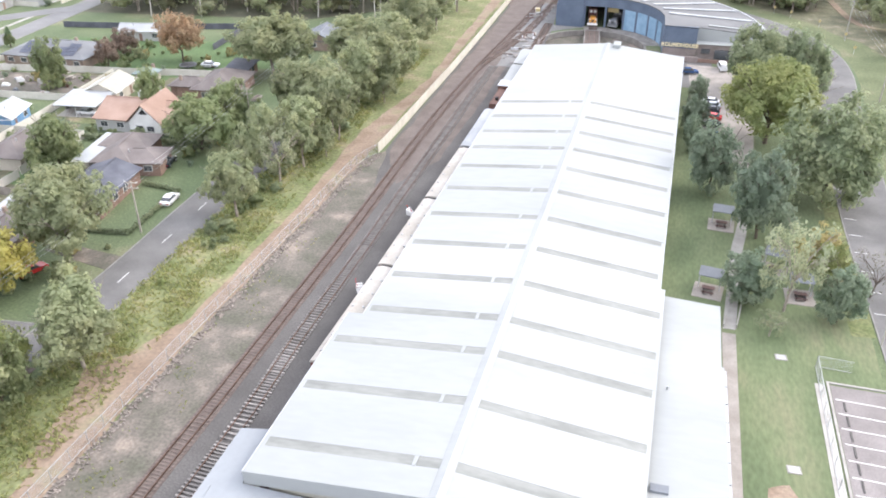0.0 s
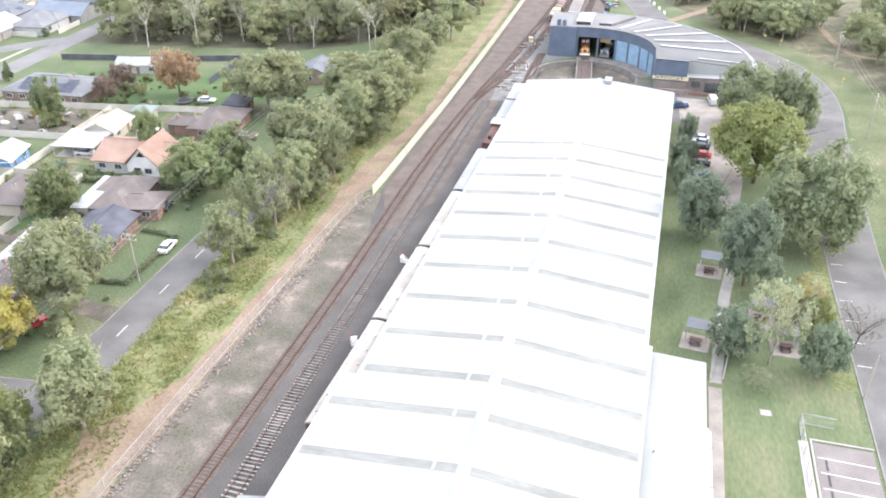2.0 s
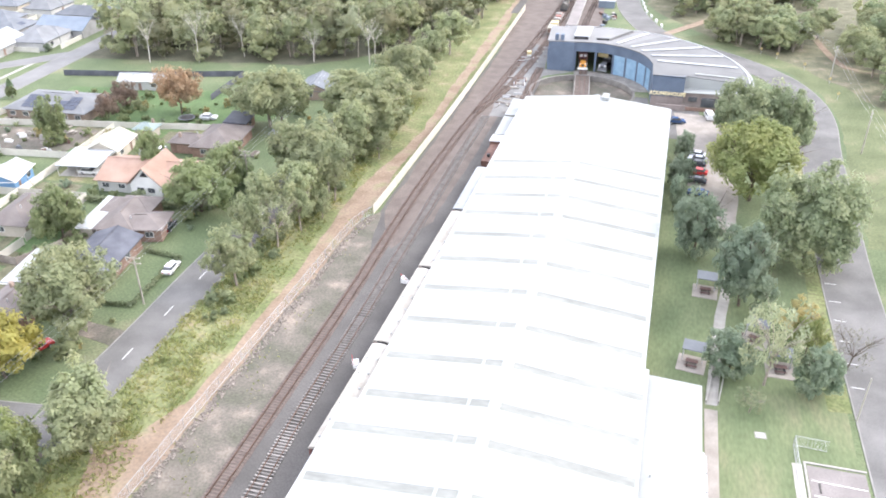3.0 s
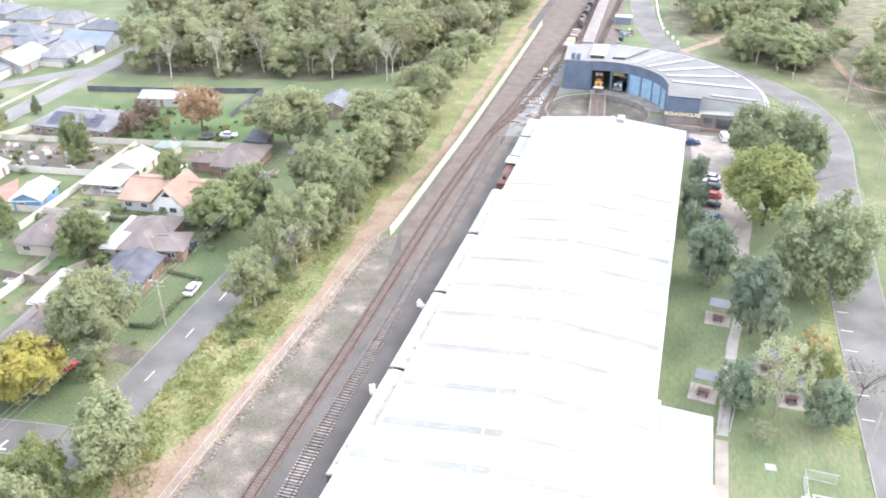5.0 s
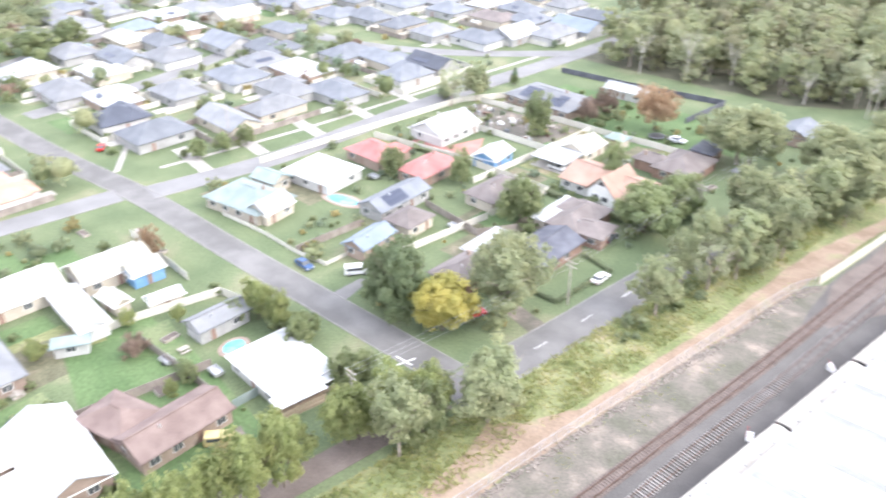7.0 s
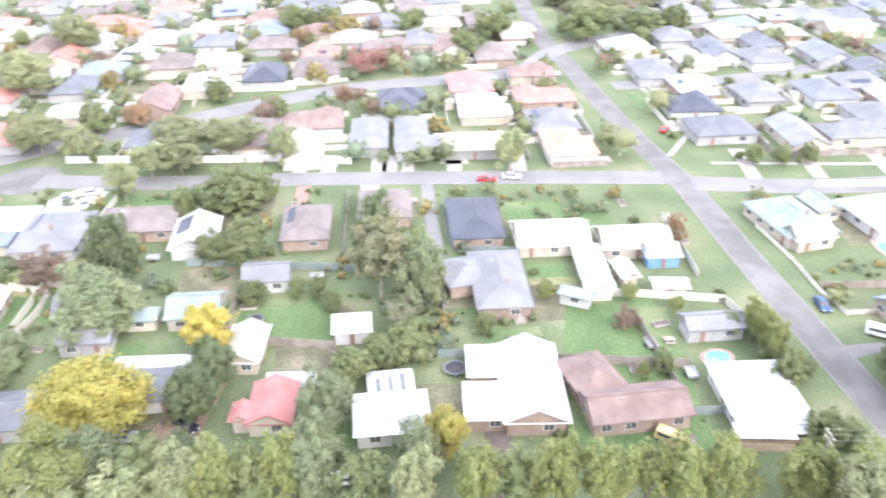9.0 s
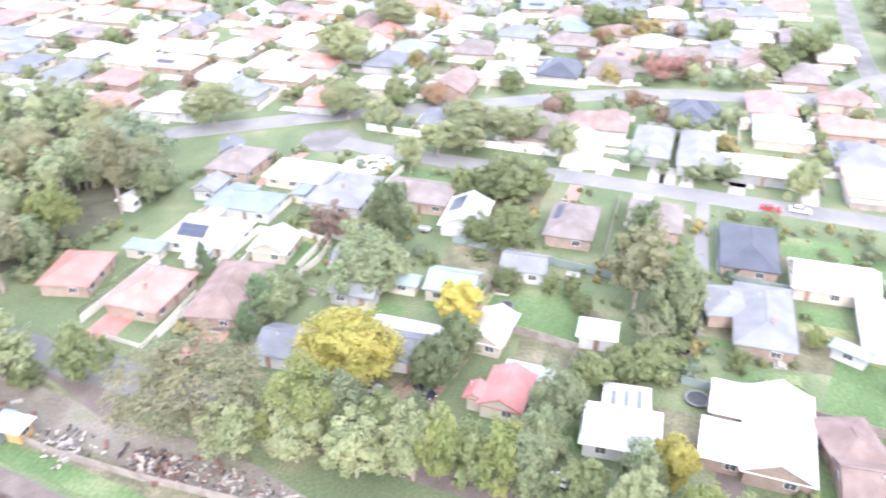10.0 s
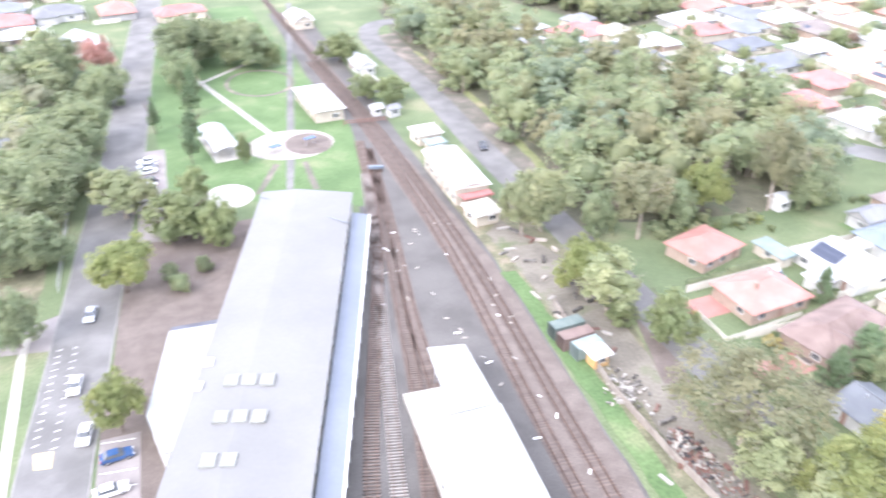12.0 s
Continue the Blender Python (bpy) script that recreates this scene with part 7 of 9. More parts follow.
def garden_trees(count, seed):
    """Bushes and small trees of the far back yards, too many and too far off to tell apart."""
    rng = np.random.default_rng(seed)
    spots = [o.location.copy() for o in bpy.data.objects if o.name.split(".")[0] == "house"]
    w = thing("garden_greenery", 0, 0, 0, 0, "mixed dull green bushes in the far back yards", "bushes", kind="stuff")
    per = {k: [[], [], [], 0] for k in ("dark", "gum", "lush", "russet", "blue")}
    kinds = ("dark", "gum", "lush", "dark", "gum", "russet", "lush", "blue")
    made = 0
    while made < count:
        x, y = rng.uniform(-350, -184), rng.uniform(-250, 175)
        if not off_roads(x, y, 6.5) or any((p.x - x) ** 2 + (p.y - y) ** 2 < 8.6 ** 2 for p in spots):
            continue
        made += 1
        h = rng.uniform(2.0, 7.5) if made % 3 else rng.uniform(6, 10)
        V, T, Q = crown_arrays(rng, h * rng.uniform(0.4, 0.55), h, 0.0, 14, 26, 0.66, 0, body=0.6)
        s = per[kinds[made % 8]]
        s[0].append(V + np.array([x, y, 0]))
        s[1].append(T + s[3])
        s[2].append(Q + s[3])
        s[3] += len(V)
    for k, s in per.items():
        ob = new("crowns", fast_mesh("crowns", np.concatenate(s[0]), np.concatenate(s[1]), np.concatenate(s[2]), LEAVES[k]))
        ob.parent = w
        tagged(ob, kind="stuff")


garden_trees(330, 21)

for x, y, l, w, a, c in ((-150.5, -256, 17, 9, 20, "red"), (-131, -250, 10, 8, 20, "white"), (-143, -243, 13, 8, 22, "white"), (-150, -229.5, 16, 9, 25, "slate"), (-162, -235, 13, 9, 25, "white"), (-164, -250, 14, 9, 20, "cream"), (-138.5, -263, 12, 8, 20, "white"), (-160.5, -267, 12, 9, 20, "silver")):
    house(x, y, l, w, a, c, "cream", near=False)
infill([(-345, 75), (-192, 62), (-190, 260), (-300, 290), (-390, 200)], 9, 10, 8, ["slate", "slate", "silver", "slate", "silver", "navy", "white", "silver"], 1, 14.2)
infill([(-400, -160), (-260, -190), (-195, -135), (-188, 40), (-280, 34), (-300, 30), (-400, 20)], 11, 12, 4, ["white", "taupe", "slate", "silver", "taupe", "brown", "cream", "slate", "pink", "white"], 2)
infill([(-170, -150), (-215, -130), (-280, -200), (-290, -300), (-215, -310), (-175, -215)], 11, 11, 35, ["red", "pink", "white", "slate", "white", "taupe", "brick"], 3)
infill([(30, -330), (110, -330), (110, -430), (10, -430)], 22, 22, 5, ["red", "pink", "white", "slate"], 4)

for g, m_, name, label, cat in ((LOT_FENCE, cream_garden, "lot_fences", "cream steel fences between the far gardens", "fences"), (LOT_FENCE_GREY, grey_fence, "lot_fences", "grey paling fences between the far gardens", "fences"),
                                (LOT_PAVING, concrete, "lot_paving", "pale concrete driveways of the far houses", "driveways")):
    tagged(g.part(name, m_), label, cat, kind="stuff")

# ---- yards: lawns and bare soil that differ from lot to lot, and small garden things ----
YARD = random.Random(31)
for k in range(90):
    x0, x1, y0, y1 = ((-166, -84, 74, 190), (-170, -86, -108, 58), (-170, -86, -108, 58), (-330, -188, -140, 200))[k % 4]
    x, y = YARD.uniform(x0, x1), YARD.uniform(y0, y1)
    hx, hy = YARD.uniform(3.5, 7.5), YARD.uniform(3.5, 8)
    if off_roads(x, y, 12):
        m_, lab = ((lawn, "mown green back lawn"), (weeds, "dry yellowing back lawn"), (rough_lawn, "patchy brown-green back yard"), (lawn, "mown green back lawn"), (rough_lawn, "patchy brown-green back yard"))[k % 5]
        q = [tuple((pose(x, y, 0, 0, 0, 4) @ Vector(p)).xy) for p in ((-hx, -hy, 0), (hx, -hy, 0), (hx, hy, 0), (-hx, hy, 0))]
        patch("yard_ground", q, 0.005 + 0.0001 * k, m_, lab, "yard", 0.4)
made = 0
while made < 36:
    x, y = ((YARD.uniform(-166, -86), YARD.uniform(76, 185)), (YARD.uniform(-168, -88), YARD.uniform(-105, 56)))[made % 3 > 0]
    if not (clear_of(x, y, 8.0) and off_roads(x, y, 8)):
        continue
    a = 4 + YARD.choice((0, 90)) + YARD.uniform(-8, 8)
    k = made % 7
    made += 1
    if k in (1, 5):
        t = thing("garden_table", x, y, 0, a, "garden table with two benches in a back yard", "table", "garden tables")
        Geo().box(-0.9, -0.45, 0.68, 0.9, 0.45, 0.75).part("tabletop", timber, t)
        for s in (-1, 1):
            Geo().box(-0.9, s * 0.8 - 0.16, 0.4, 0.9, s * 0.8 + 0.16, 0.46).part("bench", timber, t)
            Geo().box(s * 0.6 - 0.05, -0.9, 0, s * 0.6 + 0.05, 0.9, 0.4).part("leg", timber, t)
            Geo().box(s * 0.6 - 0.05, -0.3, 0.4, s * 0.6 + 0.05, 0.3, 0.68).part("leg", timber, t)
    elif k in (2, 6):
        t = thing("trailer", x, y, 0, a, "small box trailer parked in a back yard", "trailer", "trailers")
        Geo().box(-1.3, -0.8, 0.45, 1.3, 0.8, 0.55).box(-1.3, -0.8, 0.55, 1.3, -0.74, 1.0).box(-1.3, 0.74, 0.55, 1.3, 0.8, 1.0).box(-1.3, -0.74, 0.55, -1.24, 0.74, 1.0).box(1.24, -0.74, 0.55, 1.3, 0.74, 1.0).part("tray", galv, t)
        Geo().beam((1.3, 0, 0.5), (2.5, 0, 0.45), 0.08).part("drawbar", black, t)
        for s in (-1, 1):
            share("tyre", WHEEL_ME, t, pose(0, s * 0.92, 0.32))
    else:
        t = thing("raised_garden_bed", x, y, 0, a, "raised timber garden bed with brown soil", "garden bed", "garden beds")
        Geo().box(-1.5, -0.7, 0, 1.5, -0.62, 0.5).box(-1.5, 0.62, 0, 1.5, 0.7, 0.5).box(-1.5, -0.62, 0, -1.42, 0.62, 0.5).box(1.42, -0.62, 0, 1.5, 0.62, 0.5).part("frame", timber, t)
        Geo().box(-1.42, -0.62, 0, 1.42, 0.62, 0.42).part("soil", rustbed, t)

patch("bush_floor", [(18, 292), (42, 266), (54, 246), (62, 228), (140, 214), (140, 400), (-2, 400), (-4, 330), (8, 306)], 0.012, rough_lawn, "rough brown-green ground of the bush", "ground", 1.5)
for k in range(36):
    x, y = YARD.uniform(-165, -134), YARD.uniform(149, 161.5)
    l, w, h = YARD.uniform(0.6, 2.2), YARD.uniform(0.4, 1.1), YARD.uniform(0.3, 1.3)
    t = thing("yard_junk", x, y, 0.02, YARD.uniform(0, 180), "stack of old junk on the bare yard", "junk", "junk in the bare yard")
    g = Geo().box(-l / 2, -w / 2, 0, l / 2, w / 2, h * 0.6)
    g.box(-l / 2 + 0.1, -w / 2 + 0.05, h * 0.6, l / 4, w / 2 - 0.05, h)
    g.part("body", (white_paint, galv, timber, rust, ROOFS["slate"], concrete)[k % 6], t)

# ---- shrubs in the gardens ----
shrubs([(-168, 72), (-80, 74), (-82, 195), (-165, 190)], 150, 11)
shrubs([(-172, -110), (-86, -100), (-84, 60), (-170, 50)], 260, 12)
shrubs([(-172, -110), (-86, -100), (-84, 60), (-170, 50)], 420, 18, h0=0.6, h1=2.4, joined=True)
shrubs([(-168, 72), (-80, 74), (-82, 195), (-165, 190)], 260, 19, h0=0.6, h1=2.2, joined=True)
shrubs([(-345, 60), (-190, 60), (-190, 230), (-330, 230)], 150, 13, joined=True)
shrubs([(-345, -170), (-186, -120), (-186, 40), (-345, 30)], 280, 14, h1=6.5, joined=True)
shrubs([(-300, -300), (-160, -290), (-160, -140), (-300, -180)], 160, 15, joined=True)
shrubs([(-71, 20), (-66, 20), (-65, 150), (-70, 150)], 60, 16, ("lime", "lush", "gum", "lime"), 0.5, 2.0)
shrubs([(-72, 95), (-63, 95), (-60, 215), (-70, 215)], 110, 42, ("gum", "lush", "dark", "gum"), 1.0, 3.4)
shrubs([(-86, -126), (-124, -119), (-140, -122), (-152, -118), (-128, -111), (-110, -117), (-92, -119)], 120, 43, ("dark", "lush", "gum", "lime"), 1.2, 4.0)
shrubs([(-88, -60), (-72, -60), (-70, 62), (-84, 62)], 60, 17, ("gum", "lush", "dark"), 0.8, 3.0)

# ---- garden fences and hedges ----
fence([(-166, 122), (-140, 128.5), (-112, 131.5)], "cream steel panel garden fence")
fence([(-112, 131.5), (-112.5, 113)], "cream steel panel garden fence")
fence([(-167, 162.5), (-159.5, 163.6), (-137.6, 167.7), (-124.8, 169.5), (-111, 172.3), (-104, 173)], "cream steel panel garden fence")
fence([(-127.3, 122), (-127.8, 133.8), (-128.8, 149.2), (-130, 168)], "cream steel panel garden fence")
fence([(-166, 144.5), (-145.7, 147.2), (-134, 148.6), (-128.8, 149.2)], "cream steel panel garden fence")
fence([(-171, 90), (-171, 158), (-158, 184)], "cream steel panel garden fence")
fence([(-152, 69.4), (-147.9, 70.2), (-137.5, 71.8), (-127.2, 72.4), (-119.0, 74.2), (-119.5, 79.8)], "low cream front garden fence", None, 0.9)
fence([(-127.2, 72.6), (-127.8, 90)], "weathered grey paling garden fence", grey_fence)
fence([(-112.6, 88), (-112, 112)], "cream steel panel garden fence")
fence([(-170, 202), (-145, 206.5), (-117, 214)], "charcoal steel garden fence round the paddock", ROOFS["dark"])
fence([(-117, 214), (-116.3, 193)], "charcoal steel panel garden fence", ROOFS["dark"])
fence([(-86, 172), (-78, 160)], "weathered grey paling garden fence", grey_fence)
fence([(-126, 106), (-108, 105), (-104, 113)], "weathered grey paling garden fence", grey_fence)
fence([(-118.5, 36.2), (-99.0, 38.7), (-92.6, 38.0)], "weathered grey paling garden fence", grey_fence)
fence([(-93.2, 39.6), (-93.5, 44.2)], "grey-green steel garden fence", ROOFS["teal"])
fence([(-104.8, 42.0), (-106.6, 20.6), (-85.6, 19.7)], "weathered grey paling garden fence", grey_fence)
fence([(-118.2, 55.2), (-123.4, 53.5), (-125.7, 37.1), (-126.0, 24.7)], "cream steel panel garden fence")
fence([(-106.6, 20.6), (-108.3, 1.1), (-134.2, 3.3), (-138.6, -48.5)], "grey-green steel garden fence", ROOFS["teal"])
fence([(-87.8, -17.2), (-110.8, -16.2), (-113.5, -36.6), (-91.7, -39.9)], "weathered grey paling garden fence", grey_fence)
fence([(-84.9, -31.0), (-83.6, -15.0)], "low cream front garden fence", None, 0.9)
fence([(-137.4, -34.6), (-113.5, -36.6)], "weathered grey paling garden fence", grey_fence)
fence([(-93.0, -55.4), (-117.0, -54.3), (-129.0, -54.3)], "cream steel panel garden fence")
fence([(-129.0, -54.3), (-131.6, -73.2), (-110.5, -73.0)], "cream steel panel garden fence")
fence([(-89.5, -84.8), (-111.5, -83.9), (-129.7, -85.4)], "cream steel panel garden fence")
fence([(-88.8, -100.4), (-112.9, -100.9)], "cream steel panel garden fence")
fence([(-189.2, -91.3), (-188.7, -59.4), (-188.8, -31.0), (-186.8, -19.7)], "long white boundary fence along the street", white_paint, 1.9)
fence([(-86.6, -93.6), (-86.3, -85.5), (-103.8, -86.9)], "low cream garden wall", cream_garden, 0.9)
fence([(-132.1, 51.3), (-156.3, 50.3)], "cream steel panel garden fence")
hedge(-85, 133.2, -112, 131, 1.8, 1.4)
hedge(-80, 99, -80.3, 114, 1.0, 0.8)
hedge(-80.3, 114.5, -88, 115.5, 1.0, 0.8)
hedge(-80, 98.5, -87, 97.5, 1.0, 0.8)
hedge(-90.9, -102.2, -113.0, -102.3, 1.6, 1.3)
hedge(-152, 125, -142, 127, 1.4, 1.2)

# ---- pools, trampolines, driveways ----
for x, y, r, s in ((-107.2, 47.4, 1.6, 1.3), (-140.5, 93.5, 4.2, 0.45)):
    t = thing("swimming_pool", x, y, 0, 15, "turquoise backyard swimming pool with a pale surround", "pool")
    Geo().slab([(1.45 * r * math.cos(a * math.pi / 10), 1.45 * r * s * math.sin(a * math.pi / 10)) for a in range(20)], -0.2, 0.1).part("surround", WALLS["brick"], t)
    Geo().slab([(r * math.cos(a * math.pi / 10), r * s * math.sin(a * math.pi / 10)) for a in range(20)], 0.1, 0.13).part("water", water, t)
for x, y, r in ((-104.5, 3.8, 1.9), (-115.2, 178.0, 2.2), (-134.9, 30.5, 1.6), (-119.0, -31.1, 1.5)):
    t = thing("trampoline", x, y, 0, 0, "round backyard trampoline with a dark mat", "trampoline", "trampolines")
    Geo().tube((0, 0, 0.78), (0, 0, 0.8), r * 0.84, n=20).part("mat", black, t)
    g = Geo()
    for i in range(20):
        a, b = 2 * math.pi * i / 20, 2 * math.pi * (i + 1) / 20
        g.beam((r * 0.93 * math.cos(a), r * 0.93 * math.sin(a), 0.8), (r * 0.93 * math.cos(b), r * 0.93 * math.sin(b), 0.8), r * 0.15, 0.07)
    g.part("rim_pad", ROOFS["slate"], t)
    for i in range(6):
        a = i * math.pi / 3
        Geo().tube((r * 0.92 * math.cos(a), r * 0.92 * math.sin(a), 0), (r * 0.92 * math.cos(a), r * 0.92 * math.sin(a), 0.78), 0.03, n=5).part("leg", galv, t)
def drive(pts, material, label="concrete driveway to the street"):
    patch("driveway", pts, 0.035, material, label, "driveway", 0.15, 3.0)


drive([(-77, 88), (-77, 92), (-89, 93.5), (-90, 90.5)], gravel)
drive([(-75.2, 26.9), (-74.5, 35.4), (-89.1, 38.6), (-89.3, 35.6)], gravel, "rutted gravel driveway")
drive([(-77.6, 7.6), (-77.2, 12.5), (-90.3, 11.6), (-90.7, 7.7)], rustbed, "brown brick driveway")
drive([(-81.3, -35.3), (-81.9, -43.3), (-111.5, -37.3), (-118.5, -37.1), (-118.1, -32.2), (-107.1, -32.1)], dirt, "pink-brown gravel driveway")
drive([(-85.1, -92.2), (-85.6, -98.1), (-94.6, -98.4), (-94.1, -92.4)], ROOFS["pink"], "pink paved driveway")
drive([(-84.5, -73.1), (-85.0, -79.1), (-97.0, -79.1), (-96.6, -74.1)], ROOFS["pink"], "pink paved driveway")
drive([(-109.6, 67), (-106.2, 67.4), (-106.6, 71), (-108.9, 77), (-110.8, 76.6)], asphalt, "asphalt driveway")
for yy in (-34, -27, -12, 4, 20):
    drive([(-179, yy), (-179, yy + 3.5), (-192, yy + 4), (-192, yy)], kerbstone, "pale concrete driveway")
for yy in (76, 92, 110, 128, 146):
    drive([(-176, yy), (-176, yy + 3.5), (-194, yy + 5), (-194, yy + 1)], kerbstone, "pale concrete driveway")
patch("paved_yard", [(-158, 126), (-140.4, 126.4), (-140.2, 136), (-146, 143.5), (-148.6, 131.5), (-157, 130.5)], 0.031, ROOFS["pink"], "pink paved yard beside the white house", "paving", 0.1)
patch("garden_beds", [(-167, 145.5), (-133, 150), (-133, 166), (-166, 162)], 0.03, gravel, "bare brown garden ground with junk", "garden", 0.5)
patch("footpath", smooth_line([(-186, 70), (-184.5, 110), (-186, 150), (-188, 215)], 8) + smooth_line([(-186.6, 215), (-184.6, 150), (-183.1, 110), (-184.6, 70)], 8), 0.03, kerbstone, "pale concrete footpath", "path", 0.0, 50)
patch("footpath", [(-190, 60), (-209.7, 71.9), (-245.5, 63.9), (-245.4, 65.5), (-209.6, 73.5), (-190, 61.6)], 0.03, kerbstone, "pale concrete footpath", "path", 0.0, 50)

# ---- trees and shrubs ----
tree("gum", -66.9, 68.8, 12.5, 5.3)
tree("lush", -68.9, 57.4, 11.2, 4.1)
tree("gum", -89.4, 180.3, 15.0, 7.8)
tree("gum", -62.4, 173.9, 15.0, 8.7)
tree("gum", -69.2, 151.7, 15.0, 6.3)
tree("gum", -65.2, 210.9, 15.0, 7.4)
tree("gum", -62.7, 249.7, 15.0, 6.9)
tree("gum", -72.3, 180.8, 15.0, 5.6)
tree("gum", -63.5, 228.3, 15.0, 6.4)
tree("gum", -60.7, 143.7, 15.0, 4.4)
tree("gum", -73.4, 150.6, 15.0, 5.0)
tree("gum", -64.0, 164.5, 15.0, 5.2)
tree("gum", -63.2, 189.5, 15.0, 5.8)
tree("gum", -65.6, 137.0, 12.5, 4.8)
tree("gum", -65.6, 108.8, 12.5, 4.9)
tree("gum", -63.5, 147.2, 12.5, 4.0)
tree("gum", -62.6, 130.2, 12.5, 3.7)
tree("gum", -70.1, 130.6, 12.5, 4.0)
tree("gum", -68.2, 120.5, 12.5, 3.1)
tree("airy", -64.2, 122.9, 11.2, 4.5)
tree("dark", -88.6, 147.1, 8.8, 3.4)
tree("dark", -83.8, 146.0, 8.8, 3.3)
tree("gum", -64.0, 162.2, 7.5, 3.7)
tree("gum", -60.4, 136.0, 7.5, 2.7)
tree("gum", -58.7, 166.9, 7.5, 3.4)
tree("gum", -85.0, 90.9, 16.2, 7.3)
tree("lush", -85.9, 132.7, 12.5, 7.5)
tree("lush", -84.2, 142.7, 12.5, 4.8)
tree("lush", -106.4, 115.8, 12.5, 5.2)
tree("lush", -139.0, 157.0, 12.5, 4.3)
tree("lush", -104.8, 145.9, 12.5, 3.2)
tree("autumn", -118.8, 181.6, 13.8, 7.2)
tree("russet", -136.4, 182.5, 7.5, 4.3)
tree("russet", -135.5, 173.6, 7.5, 3.4)
tree("dark", 24.1, 197.1, 16.2, 9.2)
tree("dark", 34.0, 195.8, 16.2, 6.3)
tree("dark", 31.4, 141.1, 18.8, 9.9)
tree("lime", 23.6, 165.6, 18.8, 10.6)
tree("blue", 19.6, 124.1, 17.5, 5.6)
tree("blue", 12.1, 139.0, 15.0, 4.9)
tree("blue", 9.1, 168.0, 8.8, 3.3)
tree("blue", 9.9, 182.0, 8.8, 2.3)
tree("blue", 8.9, 157.4, 8.8, 2.1)
tree("blue", 17.0, 104.7, 8.8, 4.0)
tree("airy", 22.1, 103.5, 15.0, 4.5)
tree("blue", 28.9, 102.6, 10.0, 3.5)
tree("golden", 28.0, 116.2, 8.0, 3.4)
tree("lime", 28.8, 112.3, 7.5, 2.8)
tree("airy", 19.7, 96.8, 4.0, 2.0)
tree("bare", 34.4, 110.1, 8.0, 4.0)
tree("ghost", -151.8, 219.2, 15.0, 3.4)
tree("ghost", -136.8, 223.1, 19.0, 3.4)
tree("ghost", -125.9, 232.2, 14.0, 3.4)
tree("ghost", -84.4, 234.3, 16.0, 3.4)
tree("ghost", -102.1, 232.1, 12.0, 3.4)
tree("ghost", -83.2, 235.7, 14.0, 3.4)
tree("ghost", -65.2, 258.2, 14.0, 3.4)
tree("ghost", -139.4, 233.3, 15.0, 3.4)
tree("deep", -94.6, 73.4, 17.5, 5.7)
tree("deep", -100.2, 74.6, 14.0, 4.8)
tree("russet", -105.0, 79.5, 6.5, 3.0)
tree("yellow", -87.4, 77.2, 12.0, 6.3)
tree("gum", -82.9, 87.4, 15.6, 6.7)
tree("lush", -108.5, 118.2, 8.8, 4.3)
tree("lush", -142.9, 110.1, 8.8, 3.5)
tree("lush", -129.3, 119.7, 8.8, 3.2)
tree("gum", -65.3, 66.7, 11.2, 5.6)
tree("lime", -72.8, 61.5, 9.5, 4.0)
tree("lime", -76.6, 58.6, 7.5, 3.2)
tree("gum", -68.6, 52.4, 15.0, 4.6)
tree("lime", -75.0, 50.1, 8.8, 4.6)
tree("lime", -77.8, 39.8, 8.8, 3.9)
tree("lime", -111.6, 54.8, 8.8, 2.8)
tree("lime", -106.1, 55.8, 8.8, 2.6)
tree("lush", -85.8, 56.6, 7.5, 3.7)
tree("lush", -99.2, 55.4, 7.5, 2.7)
tree("dark", -176.8, 157.3, 5.0, 3.4)
tree("dark", -175.9, 170.5, 5.0, 3.4)
tree("lush", -171.4, 180.9, 4.0, 1.5)
tree("yellow", -91.6, -49.1, 12.8, 8.7)
tree("gold", -110.4, -36.8, 10.0, 4.4)
tree("yellow", -84.7, 1.7, 10.0, 3.9)
tree("dark", -117.9, -56.6, 11.2, 6.6)
tree("deep", -93.6, -35.3, 11.2, 4.3)
tree("dark", -91.3, -15.6, 11.2, 4.7)
tree("dark", -83.2, -15.6, 11.2, 3.6)
tree("dark", -81.3, -1.8, 11.2, 3.5)
tree("dark", -86.0, -35.0, 5.0, 2.9)
tree("dark", -146.6, -65.6, 5.0, 3.4)
tree("dark", -109.7, -69.4, 5.0, 2.8)
tree("lush", -106.8, -5.2, 5.0, 2.5)
tree("lush", -105.0, -8.2, 5.0, 2.2)
tree("lush", -122.0, -17.9, 5.0, 2.2)
tree("lush", -126.8, -20.9, 5.0, 2.0)
tree("lush", -126.3, -24.6, 5.0, 2.0)
tree("lush", -125.2, -32.8, 5.0, 3.2)
tree("blue", -104.6, -12.4, 5.0, 2.9)
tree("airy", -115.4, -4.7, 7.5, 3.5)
tree("gumtall", -125.3, -9.2, 19.0, 6.0)
tree("dark", -121.5, -1.8, 17.0, 4.8)
tree("deep", -133.6, -10.5, 20.0, 4.6)
tree("lime", -128.5, -2.6, 13.0, 3.6)
tree("lime", -76.1, -49.0, 13.8, 7.0)
tree("lime", -75.5, -19.0, 13.8, 3.8)
tree("lime", -74.8, 15.9, 13.8, 3.6)
tree("lime", -72.7, 54.0, 13.8, 3.6)
tree("dark", -77.9, -44.3, 13.8, 5.1)
tree("dark", -76.0, -15.2, 13.8, 3.8)
tree("lime", -74.0, 22.0, 13.8, 3.6)
tree("lush", -77.7, -37.1, 11.2, 5.0)
tree("lush", -75.9, -8.5, 11.2, 3.9)
tree("lime", -75.8, 27.9, 11.2, 3.7)
tree("gum", -75.0, -31.3, 13.8, 4.0)
tree("gum", -73.2, -2.1, 13.8, 3.5)
